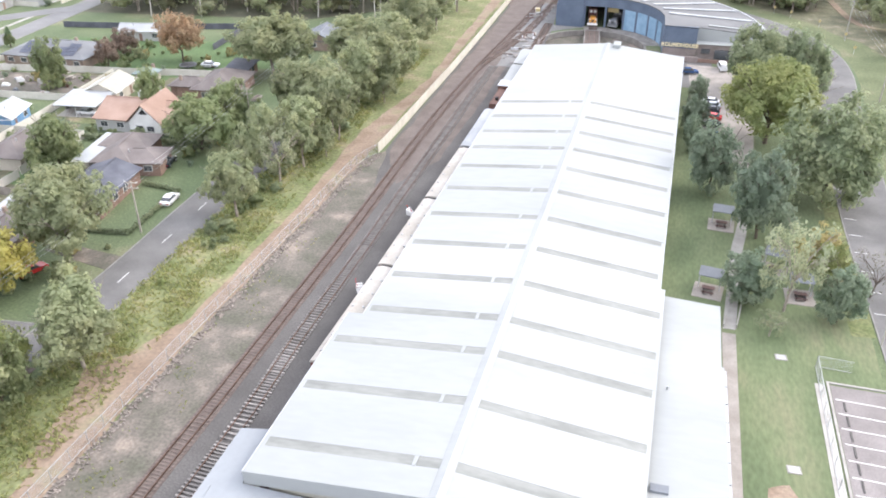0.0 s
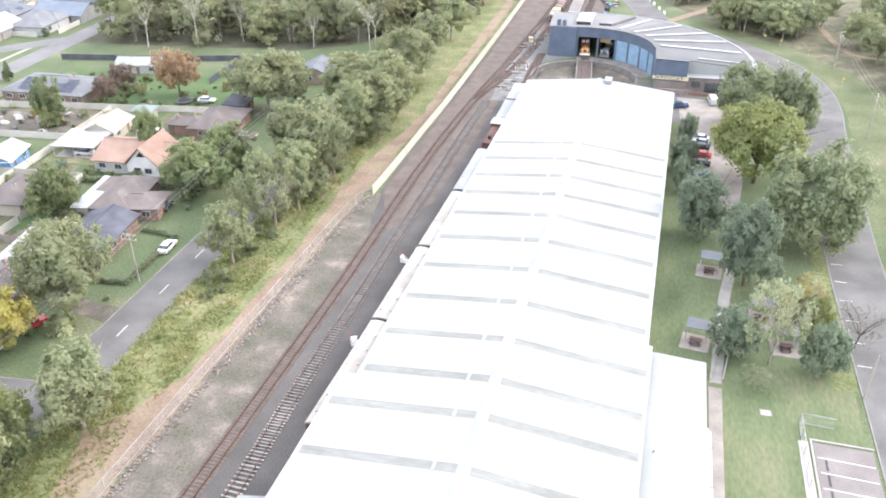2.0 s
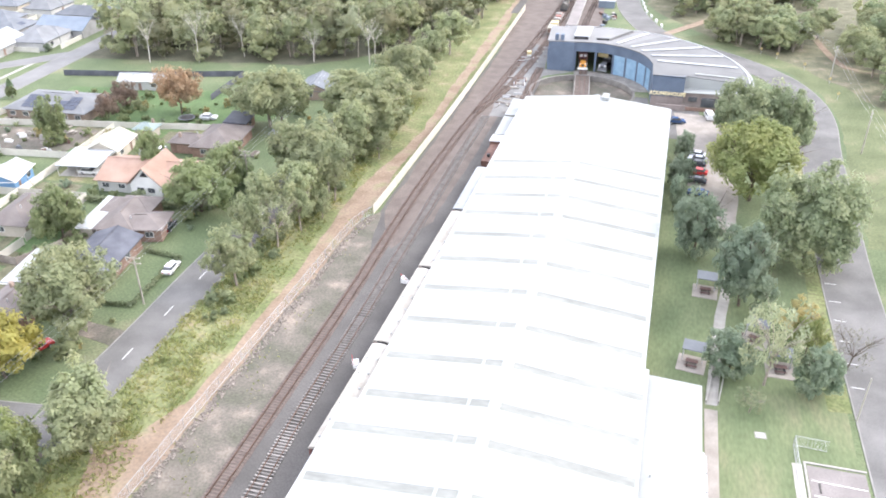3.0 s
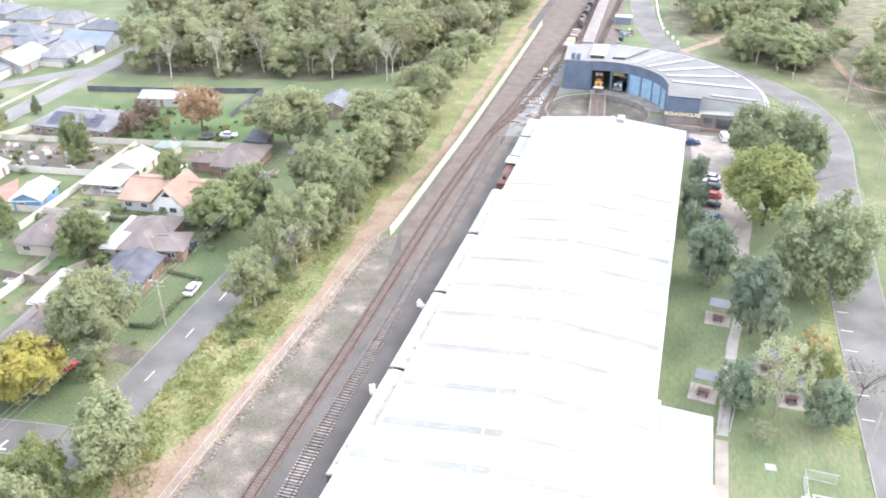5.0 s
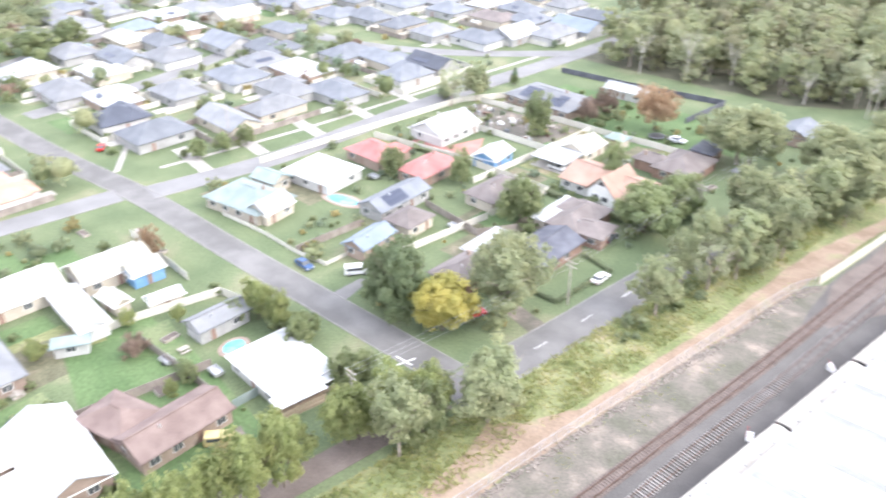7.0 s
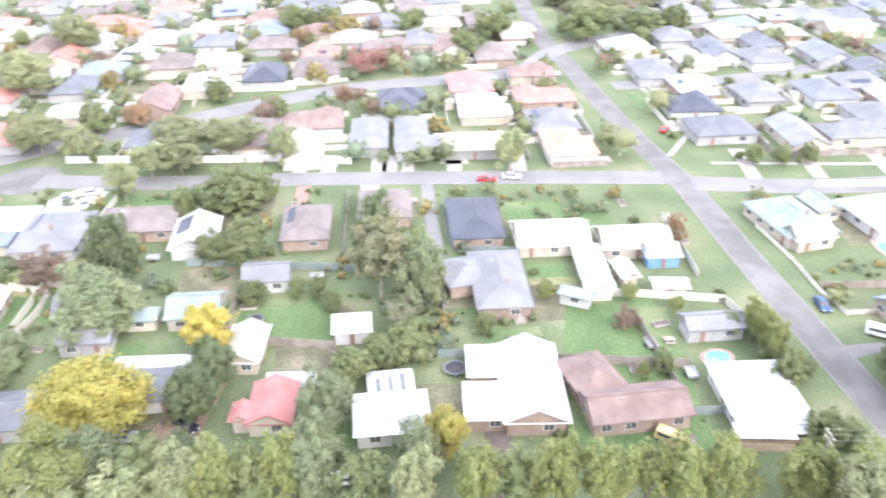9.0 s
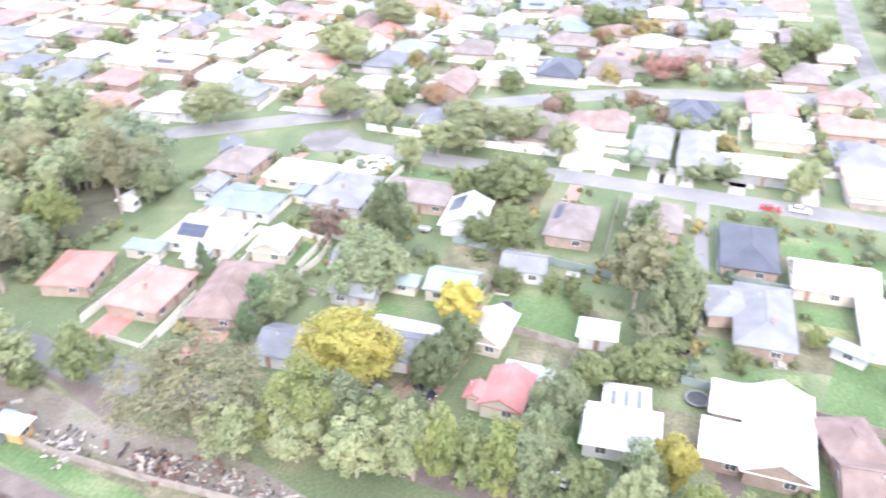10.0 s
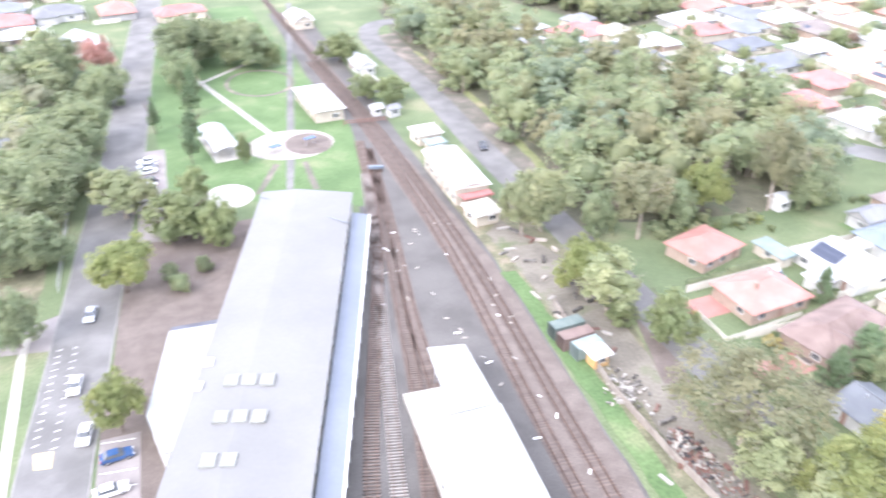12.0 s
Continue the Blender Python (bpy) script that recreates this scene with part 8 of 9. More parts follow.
tree("lime", -73.8, 32.0, 13.8, 3.5)
tree("lime", -75.0, -27.5, 13.8, 3.7)
tree("lime", -73.6, 5.7, 13.8, 3.3)
tree("lime", -74.3, 36.9, 13.8, 3.6)
tree("lush", -76.2, -23.6, 11.2, 4.0)
tree("lush", -76.2, 10.8, 11.2, 3.6)
tree("lime", -75.4, 48.3, 11.2, 4.1)
tree("lush", -114.8, 56.5, 5.0, 3.3)
tree("lush", -107.2, 56.3, 5.0, 3.0)
tree("lush", -113.7, 51.5, 5.0, 2.2)
tree("lush", -102.1, 58.7, 5.0, 2.6)
tree("lush", -86.5, 56.3, 5.0, 3.4)
tree("lush", -114.6, 9.2, 5.0, 1.9)
tree("lush", -103.5, 37.3, 5.0, 1.8)
tree("lime", -125.3, 21.1, 4.0, 2.2)
tree("lime", -124.4, 36.3, 4.0, 1.8)
tree("lime", -119.8, 43.7, 4.0, 1.6)
tree("lime", -101.4, 33.7, 4.0, 1.3)
tree("russet", -116.0, 33.8, 4.0, 2.7)
tree("gum", -194.7, -99.4, 11.2, 7.3)
tree("gum", -187.0, -86.8, 11.2, 4.1)
tree("gum", -193.7, -63.6, 11.2, 7.4)
tree("gum", -191.1, -50.5, 11.2, 7.2)
tree("gum", -185.7, -36.4, 11.2, 4.6)
tree("gum", -167.0, -69.3, 11.2, 3.7)
tree("gum", -237.6, -121.1, 15.6, 10.6)
tree("gum", -282.4, -122.2, 14.1, 9.6)
tree("gum", -181.7, 19.2, 11.2, 4.8)
tree("lush", -160.4, -42.5, 9.6, 6.5)
tree("lush", -167.0, -37.8, 8.8, 3.7)
tree("lush", -144.0, -36.9, 8.8, 4.8)
tree("lush", -157.8, -53.4, 8.8, 2.8)
tree("lush", -208.5, -90.2, 8.8, 5.0)
tree("lush", -216.4, -43.4, 8.8, 4.6)
tree("lush", -312.6, -50.5, 10.8, 7.3)
tree("lush", -311.5, -40.4, 9.9, 6.7)
tree("lush", -307.4, -7.1, 9.7, 6.6)
tree("lush", -232.7, -62.9, 8.8, 4.2)
tree("lush", -276.0, 12.3, 10.0, 6.8)
tree("lush", -299.1, 23.1, 10.9, 7.4)
tree("lush", -294.9, 57.1, 14.7, 10.0)
tree("lush", -301.1, 79.4, 11.3, 7.7)
tree("lush", -308.9, 92.9, 10.2, 6.9)
tree("coral", -258.4, -22.0, 9.0, 5.8)
tree("coral", -263.1, -16.8, 8.0, 4.6)
tree("golden", -248.3, -35.7, 7.5, 3.9)
tree("golden", -299.0, -31.9, 10.3, 7.0)
tree("golden", -243.0, -97.9, 7.5, 4.1)
tree("golden", -299.5, -112.9, 7.5, 4.9)
tree("autumn", -227.0, -24.9, 7.5, 3.2)
tree("autumn", -289.7, -44.7, 7.5, 4.1)
tree("autumn", -213.0, -80.5, 7.5, 5.0)
tree("autumn", -144.6, 49.7, 7.5, 2.6)
tree("lush", -184.2, 79.9, 6.0, 2.6)
tree("lush", -184.2, 86.8, 6.0, 2.6)
tree("lush", -184.2, 93.4, 6.0, 2.6)
tree("gumtall", -72.2, -64.8, 16.5, 10.4)
tree("gum", -69.4, -56.5, 11.0, 4.6)
tree("gum", -71.5, -100.2, 13.0, 6.6)
tree("lime", -69.6, -107.0, 11.0, 4.4)
tree("lime", -73.3, -110.7, 10.0, 4.9)
tree("lush", -72.2, -96.7, 5.0, 3.2)
tree("lush", -76.5, -88.6, 11.2, 4.8)
tree("cypress", -99.3, -69.6, 12.5, 4.6)
tree("gum", -72.2, -47.8, 11.2, 5.4)
tree("gum", -72.4, -38.8, 11.2, 5.1)
tree("gum", -74.5, -31.3, 11.2, 4.2)
tree("dark", -115.1, -58.1, 10.0, 6.8)
tree("deep", -131.2, -59.2, 16.5, 4.6)
tree("deep", -101.2, -34.3, 10.0, 4.0)
tree("lush", -163.7, -45.4, 8.6, 5.8)
tree("lush", -139.5, -42.9, 7.5, 4.2)
tree("lush", -105.6, -8.7, 7.5, 3.0)
tree("lush", -108.7, -3.6, 7.5, 4.8)
tree("lush", -101.7, -12.7, 7.5, 3.9)
tree("lush", -160.9, -49.6, 7.5, 4.2)
tree("gum", -179.0, -66.8, 10.0, 5.9)
tree("gum", -182.6, -60.7, 10.0, 6.2)
tree("gum", -199.7, -105.1, 10.0, 5.4)
tree("gum", -208.2, -91.2, 10.0, 4.0)
tree("lime", 7.9, -138.3, 11.2, 6.2)
tree("lime", 10.5, -99.8, 11.2, 4.2)
tree("lush", -4.4, -155.6, 11.4, 7.8)
tree("lush", -10.9, -149.4, 11.2, 4.6)
tree("lush", -7.9, -166.9, 11.2, 4.2)
tree("gum", 4.8, -170.4, 10.0, 5.9)
tree("gum", 10.4, -175.5, 10.0, 2.9)
tree("dark", 19.3, -190.4, 13.6, 9.3)
tree("dark", 23.3, -174.8, 15.0, 10.2)
tree("dark", 14.3, -210.4, 13.6, 9.2)
tree("dark", 26.8, -153.2, 12.5, 7.9)
tree("dark", 22.0, -271.7, 14.1, 9.6)
tree("dark", 8.3, -241.3, 12.5, 7.6)
tree("dark", -18.5, -268.9, 17.4, 11.8)
tree("dark", -35.4, -264.1, 14.8, 10.0)
tree("dark", -14.2, -248.8, 12.5, 5.9)
tree("dark", 25.4, -127.1, 12.5, 4.6)
tree("dark", 22.9, -154.0, 12.5, 6.6)
tree("cypress", -13.9, -224.8, 11.2, 3.9)
tree("cypress", -11.5, -203.7, 11.2, 3.9)
tree("cypress", -3.4, -215.2, 11.2, 2.4)
tree("coral", 9.1, -272.7, 12.5, 6.0)
tree("lush", -65.0, -256.6, 10.9, 7.4)
tree("lush", -43.2, -259.3, 8.8, 3.3)
tree("lush", -62.6, -219.9, 8.8, 4.0)
tree("lush", -22.1, -187.5, 8.8, 2.1)
tree("lush", -18.2, -200.4, 3.0, 1.3)
tree("lush", -13.7, -130.0, 3.0, 1.1)
tree("lush", -0.6, -136.1, 3.0, 1.2)
tree("gum", -74.3, -131.2, 15.0, 7.0)
tree("gum", -69.4, -130.4, 15.0, 5.3)
tree("gumtall", -91.6, -121.0, 18.8, 6.4)
tree("gumtall", -125.5, -121.3, 22.5, 5.2)
tree("lime", -110.0, -124.3, 13.8, 5.5)
tree("dark", -84.7, -125.8, 11.2, 4.6)
tree("dark", -102.2, -123.1, 11.2, 4.8)
tree("dark", -133.6, -118.0, 11.2, 5.0)
tree("cypress", -17.7, -258.4, 11.2, 3.7)
tree("cypress", -15.5, -239.4, 11.2, 3.8)
tree("cypress", -10.2, -192.5, 11.2, 3.1)
tree("dark", 21.0, -204.3, 11.5, 7.8)
tree("dark", 16.0, -185.5, 11.2, 6.7)
tree("dark", 26.6, -189.6, 11.3, 7.7)
tree("gum", 6.5, -168.2, 11.2, 6.4)
tree("dark", -0.1, -140.1, 4.0, 1.9)
tree("dark", -6.4, -140.5, 4.0, 1.9)
tree("dark", -1.6, -134.8, 4.0, 2.1)
tree("dark", -10.3, -153.2, 4.0, 2.7)
tree("lush", -68.8, -214.9, 8.8, 5.4)
tree("lush", -38.7, -285.4, 10.5, 7.1)
tree("lush", -23.3, -282.4, 13.1, 8.9)
tree("dark", -101.9, -68.9, 10.0, 4.6)
tree("cypress", -92.6, -68.4, 10.0, 3.9)
tree("cypress", -107.8, -86.4, 7.5, 1.8)
tree("dark", -120.6, -60.0, 11.2, 6.4)
tree("dark", -139.6, -62.2, 11.2, 5.4)
tree("russet", -131.4, -72.8, 7.5, 5.1)
tree("lush", -95.7, -36.2, 7.5, 4.3)
tree("lush", -140.5, -37.4, 7.5, 4.7)
tree("lush", -165.4, -44.6, 9.3, 6.3)
tree("gum", -190.2, -62.6, 11.2, 6.8)
tree("gum", -177.3, -132.0, 12.9, 8.8)
tree("gum", 21.2, 288.2, 11.2, 6.2)
tree("gum", 28.9, 294.8, 11.2, 6.4)
tree("gum", 33.8, 281.1, 11.2, 6.1)
tree("gum", 39.4, 278.3, 11.2, 6.1)
tree("gum", 46.9, 284.5, 11.2, 5.8)
tree("gum", 53.0, 296.4, 11.2, 6.0)
tree("gum", 61.0, 274.5, 11.2, 7.4)
tree("gum", 71.2, 301.2, 11.2, 7.1)
tree("gum", 63.5, 257.9, 11.2, 6.6)
tree("gum", -91.9, 178.9, 15.3, 10.4)
tree("gum", -67.9, 184.2, 16.0, 10.9)
tree("gum", -68.4, 149.7, 15.0, 8.6)
tree("gum", -64.7, 206.7, 15.0, 8.5)

# courts, driveways and boundary fences of the western block
drive([(-150.6, -98.7), (-169.4, -98.5), (-169.5, -101.8), (-158.6, -102.4), (-146.6, -101.7)], ROOFS["pink"], "pink paved driveway beside the cream house")
drive([(-162.5, -75.5), (-172.4, -75.3), (-175.6, -81.6), (-168.2, -87.4), (-161.5, -86.6)], concrete, "wide pale concrete forecourt")
drive([(-160.0, -28.0), (-174.4, -28.3), (-174.0, -31.3), (-160.0, -30.8)], ROOFS["pink"], "brick-paved driveway to the street")
drive([(-167.0, -12.2), (-174.9, -12.0), (-175.0, -16.6), (-167.0, -16.2)], tan_concrete)
drive([(-140.5, 3.0), (-155.9, 1.6), (-174.8, 0.4), (-174.6, -2.4), (-154.7, -1.1), (-140.5, 0.2)], pale_asphalt, "long grey driveway beside the navy-roofed house")
drive([(-181.8, -10.7), (-191.8, -11.0), (-191.4, -15.0), (-181.8, -14.4)], concrete)
drive([(-181.8, -4.0), (-192.3, -4.2), (-192.5, -6.9), (-181.8, -6.9)], concrete)
drive([(-186.4, 9.4), (-204.1, 9.6), (-202.3, 2.8), (-186.4, 2.5)], concrete, "pale bare concrete lot beside the units")
CREAM = "cream steel garden fence between the houses"
for line in ([(-133, -89), (-143.7, -88.7), (-161, -88.3)], [(-145, -72.2), (-156, -72), (-168.3, -71.6)], [(-130.5, -79.4), (-128.5, -71.3), (-122.1, -70.6), (-115, -71.5)],
             [(-112, -88.6), (-128.5, -88.2), (-128.8, -80)], [(-112, -105), (-145.5, -103.5)]):
    fence(line, CREAM)
fence([(-163.4, 2.4), (-145.0, 4.0), (-142.6, 6.3), (-142.0, 18)], "faded green steel garden fence", ROOFS["teal"], 1.6)
fence([(-141, -17.6), (-170, -19)], "grey paling fence between gardens", grey_fence, 1.6)
house(-130.3, -99.6, 9, 3.2, 5, "white", "white", "flat", h=2.5, name="patio_roof", what="patio roof")
house(-113.6, -93.0, 6, 4.4, 8, "white", "white", "flat", h=2.5, name="patio_roof", what="patio roof")
house(-146.0, -87.0, 6.5, 3.6, 4, "blue", "cream", "flat", h=2.4, name="patio_roof", what="patio roof")
house(-121.5, -66.0, 7.5, 2.8, 20, "silver", "grey", "gable", h=2.2, name="garden_shed", what="low garden shed")
house(-162.5, -116.5, 8, 6, 30, "slate", "grey", "gable", h=2.3, name="garden_shed", what="grey garden shed")
patch("back_lawn", [(-122.5, -80.0), (-128.4, -77.2), (-126.6, -72.2), (-119.2, -72.6)][::-1], 0.0172, lawn, "small mown back lawn", "lawn", 0.2)
tree("cypress", -110.8, -89.8, 8.0, 2.2)
hedge(-101.2, -103.4, -111.5, -102.8, 1.6, 1.3)
for x, y, a, c in ((-165.0, -78.2, 20, "white"), (-168.0, -83.4, 15, "silver"), (-171.0, -78.6, 100, "white"), (-108.4, -98.8, 80, "silver")):
    car(x, y, a, c, where="parked on the concrete forecourt")

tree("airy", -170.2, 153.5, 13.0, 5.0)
tree("gum", -168.4, 161.8, 12.0, 4.6)
tree("cypress", -171.6, 181.5, 6.0, 2.0)

# ---- power poles and lines ----
power_pole(-78.3, 99.6, 9.4, 3)
power_pole(-80.6, 144.2, 9.4, 5)
power_pole(-79.0, 52.0, 9.4, 3)
wires((-78.3, 99.6), (-80.6, 144.2), 9.2, 9.2)
wires((-79.0, 52.0), (-78.3, 99.6), 9.2, 9.2)
wires((-80.6, 144.2), (-84, 196), 9.2, 9.2)
power_pole(50.6, 249.4, 11, 60, kerbstone)
power_pole(50.8, 197.7, 10.5, 80)
wires((50.6, 249.4), (50.8, 197.7), 10.3, 10.3)
wires((50.6, 249.4), (30, 330), 10.3, 9.8)
wires((50.8, 197.7), (53, 140), 10.3, 10.3)
power_pole(-190.5, 92, 9.5, 0)
power_pole(-292, 52, 9.5, 0)
power_pole(-272, -3, 9.5, 0)
lampost = thing("street_lamp", 34.0, 98.5, 0, 0, "pale timber pole beside the parking bays", "pole")
Geo().tube((0, 0, 0), (0.5, 1.2, 6.8), 0.14, 0.1, 8).part("pole", ROOFS["cream"], lampost)
for x, y in ((33.4, 273.5), (37.8, 269), (44.9, 260), (50.3, 247.6), (50.7, 234.8)):
    t = thing("warning_sign", x, y, 0, 20, "small yellow diamond curve sign on a post", "sign", "signs along the curve")
    Geo().tube((0, 0, 0), (0, 0, 1.6), 0.04, n=6).part("post", galv, t)
    Geo().quad((0, -0.03, 1.5), (0.5, -0.03, 2.0), (0, -0.03, 2.5), (-0.5, -0.03, 2.0)).quad((0, 0.0, 1.5), (-0.5, 0.0, 2.0), (0, 0.0, 2.5), (0.5, 0.0, 2.0)).part("plate", CARS["yellow"], t)

# ---- cars ----
car(-79.5, 110.5, 96, "white", where="parked on the grass verge")
car(-88.3, 124.5, 100, "black", where="in the driveway of the brown house")
car(-119.5, 143.0, 5, "white", where="under the open carport")
car(-110.5, 157.5, 100, "white", where="parked in a back yard")
car(-113.5, 156.5, 100, "white", van=True, where="parked in a back yard")
car(-110.0, 180.0, 10, "white", where="parked beside the orange tree")
car(-87.0, 84.2, 70, "red", where="parked under the yellow tree")
car(-112.6, 77.0, 60, "white", van=True, where="parked on the corner lawn")
car(-121.5, 70.8, 0, "blue", where="parked on the grass verge")
car(-87.6, 34.6, 55.2, "yellow", van=True, where="in front of the brown house")
car(-80.9, 9.8, 3.2, "red", where="on the brick driveway")
car(-80.8, -11.7, 87.2, "white", where="parked under the railside trees")
car(-92.0, -36.4, 55.2, "black", where="in the gravel driveway")
car(-89.6, -45.1, 95.2, "silver", where="beside the yellow tree")
car(-176.0, 13.4, 87.2, "red")
car(-177.5, 19.5, 87.2, "white")
car(-206.4, 63.6, 150.2, "red")
for k, c in enumerate(("white", "silver", "black", "red", "black", "blue")):
    car(12.9 + 0.25 * (k % 2), 186.2 - [0, 2.6, 5.2, 9.8, 14.4, 20.6][k], 172, c, where="parked beside the shed lawn")
car(16.4, 212.2, 100, "white", van=True, where="in front of the roundhouse wing")
car(8.3, 207, 10, "blue", where="behind the shed")
car(14.4, -132.3, 80.2, "silver", where="driving on the main road")
car(17.0, -112.8, 80.2, "white", where="driving on the main road")
car(15.7, -100.6, 80.2, "white", where="driving on the main road")
car(11.6, -94.5, 185.2, "blue", where="parked beside the road")
car(12.6, -88.0, 185.2, "white", where="parked beside the road")
car(-80.7, -175.3, 75.2, "black", where="on the road beside the woodland")
for k, c in enumerate(("white", "silver", "white", "black", "white", "silver", "white")):
    car(1.9 - 0.09 * (k * 3.1), -175.6 - 3.1 * k - (2.4 if k > 3 else 0), 8, c, where="parked beside the park")
car(4.4, -251.3, 83.2, "white", where="on the main road")
car(-234.5, -20.3, 55.2, "white", where="on the main street")
car(-239.7, -9.9, 55.2, "white", where="on the main street")


bay_ob = bpy.data.objects["road_6"]
for k in range(12):
    Geo().box(34.4 + 0.03 * k, 106 + 5.8 * k, 0.1, 36.3 + 0.03 * k, 106.1 + 5.8 * k, 0.135).part("bay_mark", paint, bay_ob)
t = thing("timber_post", 29.9, 117.6, 0, 0, "short grey timber post on the lawn", "post")
Geo().box(-0.25, -0.25, 0, 0.25, 0.25, 3.0).part("body", timber, t)

# ---- picnic shelters on the lawn ----
bench_red = mat("dull red bench slats", (0.115, 0.07, 0.062), (0.15, 0.092, 0.082), 0.6, 0.8, spread=0.1)


def shelter(x, y, ang):
    t = thing("picnic_shelter", x, y, 0.02, ang, "picnic shelter with a tilted grey roof and bench table", "shelter", "picnic shelters on the lawn")
    Geo().box(-2.1, -2.6, 0, 2.1, 1.6, 0.08).part("slab", tan_concrete, t)
    g = Geo()
    solid(g, [(-1.7, -0.2, 2.25), (1.7, -0.2, 2.25), (1.7, 2.0, 2.65), (-1.7, 2.0, 2.65), (-1.7, -0.2, 2.35), (1.7, -0.2, 2.35), (1.7, 2.0, 2.75), (-1.7, 2.0, 2.75)],
          [(3, 2, 1, 0), (4, 5, 6, 7), (0, 1, 5, 4), (1, 2, 6, 5), (2, 3, 7, 6), (3, 0, 4, 7)])
    g.part("roof", ROOFS["slate"], t)
    for px in (-1.5, 1.5):
        Geo().box(px - 0.06, 1.4, 0, px + 0.06, 1.52, 2.5).part("post", galv, t)
        Geo().box(px - 0.06, 0.0, 0, px + 0.06, 0.12, 2.28).part("post", galv, t)
    Geo().box(-0.9, -1.0, 0.72, 0.9, -0.2, 0.8).part("tabletop", bench_red, t)
    for py in (-1.5, 0.1):
        Geo().box(-0.9, py - 0.15, 0.42, 0.9, py + 0.15, 0.48).part("bench", bench_red, t)
    for px in (-0.6, 0.6):
        Geo().box(px - 0.05, -1.5, 0.06, px + 0.05, 0.1, 0.72).part("leg", black, t)


shelter(11.9, 106.4, -8)
shelter(14.2, 127.6, -4)
shelter(21.6, 115.0, -14)
shelter(24.7, 108.2, 0)

# ---- the long grey shed to the south ----
gs = thing("carriage_shed", -16.3, -114.6, 0, -19.5, "long pale grey steel carriage shed with square roof lights", "shed")
GW, GY0, GY1 = 9.6, -42.5, 74.0
for xa, xb, za, zb in ((-GW, 2.0, 6.0, 7.0), (2.0, GW, 7.0, 6.4)):
    g = Geo()
    solid(g, [(xa, GY0, za - 0.15), (xb, GY0, zb - 0.15), (xb, GY1, zb - 0.15), (xa, GY1, za - 0.15), (xa, GY0, za), (xb, GY0, zb), (xb, GY1, zb), (xa, GY1, za)],
          [(3, 2, 1, 0), (4, 5, 6, 7), (0, 1, 5, 4), (1, 2, 6, 5), (2, 3, 7, 6), (3, 0, 4, 7)])
    g.part("roof_slope", grey_roof, gs)
Geo().box(-GW + 0.3, GY0 + 0.3, 0, GW - 0.3, GY1 - 0.3, 5.85).part("wall", WALLS["grey"], gs)
Geo().beam((GW, GY0 + 2.5, 6.52), (-GW, GY0 + 14, 6.2), 0.35, 0.25).part("roof_seam", ROOFS["slate"], gs)
for k, yy in enumerate((18.8, 26.6, 34.8, 43, 51)):
    for j in range(3 if k != 2 else 2):
        Geo().box(3.2 - j * 2.6, yy, 6.75, 5.2 - j * 2.6, yy + 2.4, 7.15).part("roof_light", skylight_m, gs, "square translucent roof light")
for px, py in ((8.0, 14.5), (8.4, 20.0)):
    Geo().box(px, py, 6.4, px + 1.5, py + 1.6, 6.9).part("roof_hatch", white_paint, gs)
g = Geo()
solid(g, [(-GW - 3.6, GY0 + 6, 3.6), (-GW - 0.2, GY0 + 6, 4.2), (-GW - 0.2, GY1, 4.2), (-GW - 3.6, GY1, 3.6), (-GW - 3.6, GY0 + 6, 3.75), (-GW - 0.2, GY0 + 6, 4.35), (-GW - 0.2, GY1, 4.35), (-GW - 3.6, GY1, 3.75)],
      [(3, 2, 1, 0), (4, 5, 6, 7), (0, 1, 5, 4), (1, 2, 6, 5), (2, 3, 7, 6), (3, 0, 4, 7)])
g.part("veranda_roof", veranda_blue, gs, "blue-grey steel veranda roof")
Geo().box(-GW - 3.9, GY0 + 6, 3.5, -GW - 3.6, GY1, 3.85).part("fascia", white_paint, gs)
for i in range(24):
    Geo().box(-GW - 3.7, GY0 + 8 + i * 4.6, 0, -GW - 3.5, GY0 + 8.2 + i * 4.6, 3.6).part("post", white_paint, gs)
    Geo().box(-GW - 0.05, GY0 + 9 + i * 4.6, 4.6, -GW + 0.35, GY0 + 10.6 + i * 4.6, 5.6).part("window", glass, gs)
sa = thing("side_annex", 0, 0, 0, 0, "white flat-roofed annex of the grey shed", "annex")
Geo().slab([(-7.5, -116.0), (1.8, -116.8), (6.8, -97), (5.4, -88.5), (3.0, -88.3)], 4.1, 4.3).part("roof", white_roof, sa)
Geo().slab([(-7.2, -115.7), (1.6, -116.4), (6.5, -97), (5.2, -88.8), (3.0, -88.6)], 0, 4.1).part("wall", WALLS["white"], sa)
Geo().slab([(-7.6, -118.4), (1.4, -119.0), (1.8, -117.0), (-7.4, -116.2)], 3.3, 3.5).part("awning", ROOFS["dark"], sa, "dark striped awning")
wc = thing("platform_canopy", -32.8, -63.5, 0, -4.8, "large plain white flat canopy between the tracks", "canopy")
Geo().slab([(-6.6, -16.5), (5.6, -15.2), (5.8, 38), (-6.2, 38)], 5.7, 6.0).part("roof", white_roof, wc)
Geo().slab([(-5.9, -31), (0.0, -31.8), (0.9, -16.3), (-6.3, -16.6)], 5.7, 6.0).part("roof_wing", white_roof, wc)
for i in range(9):
    for px in (-5.2, 4.6):
        Geo().tube((px, -14 + i * 6, 0), (px, -14 + i * 6, 5.7), 0.14, n=8).part("post", galv, wc)
for py in (-30, -23):
    for px in (-5.2, -0.8):
        Geo().tube((px, py, 0), (px, py, 5.7), 0.14, n=8).part("post", galv, wc)
Geo().box(-6, -28, 0, 5, 38, 0.9).part("platform", concrete, wc)

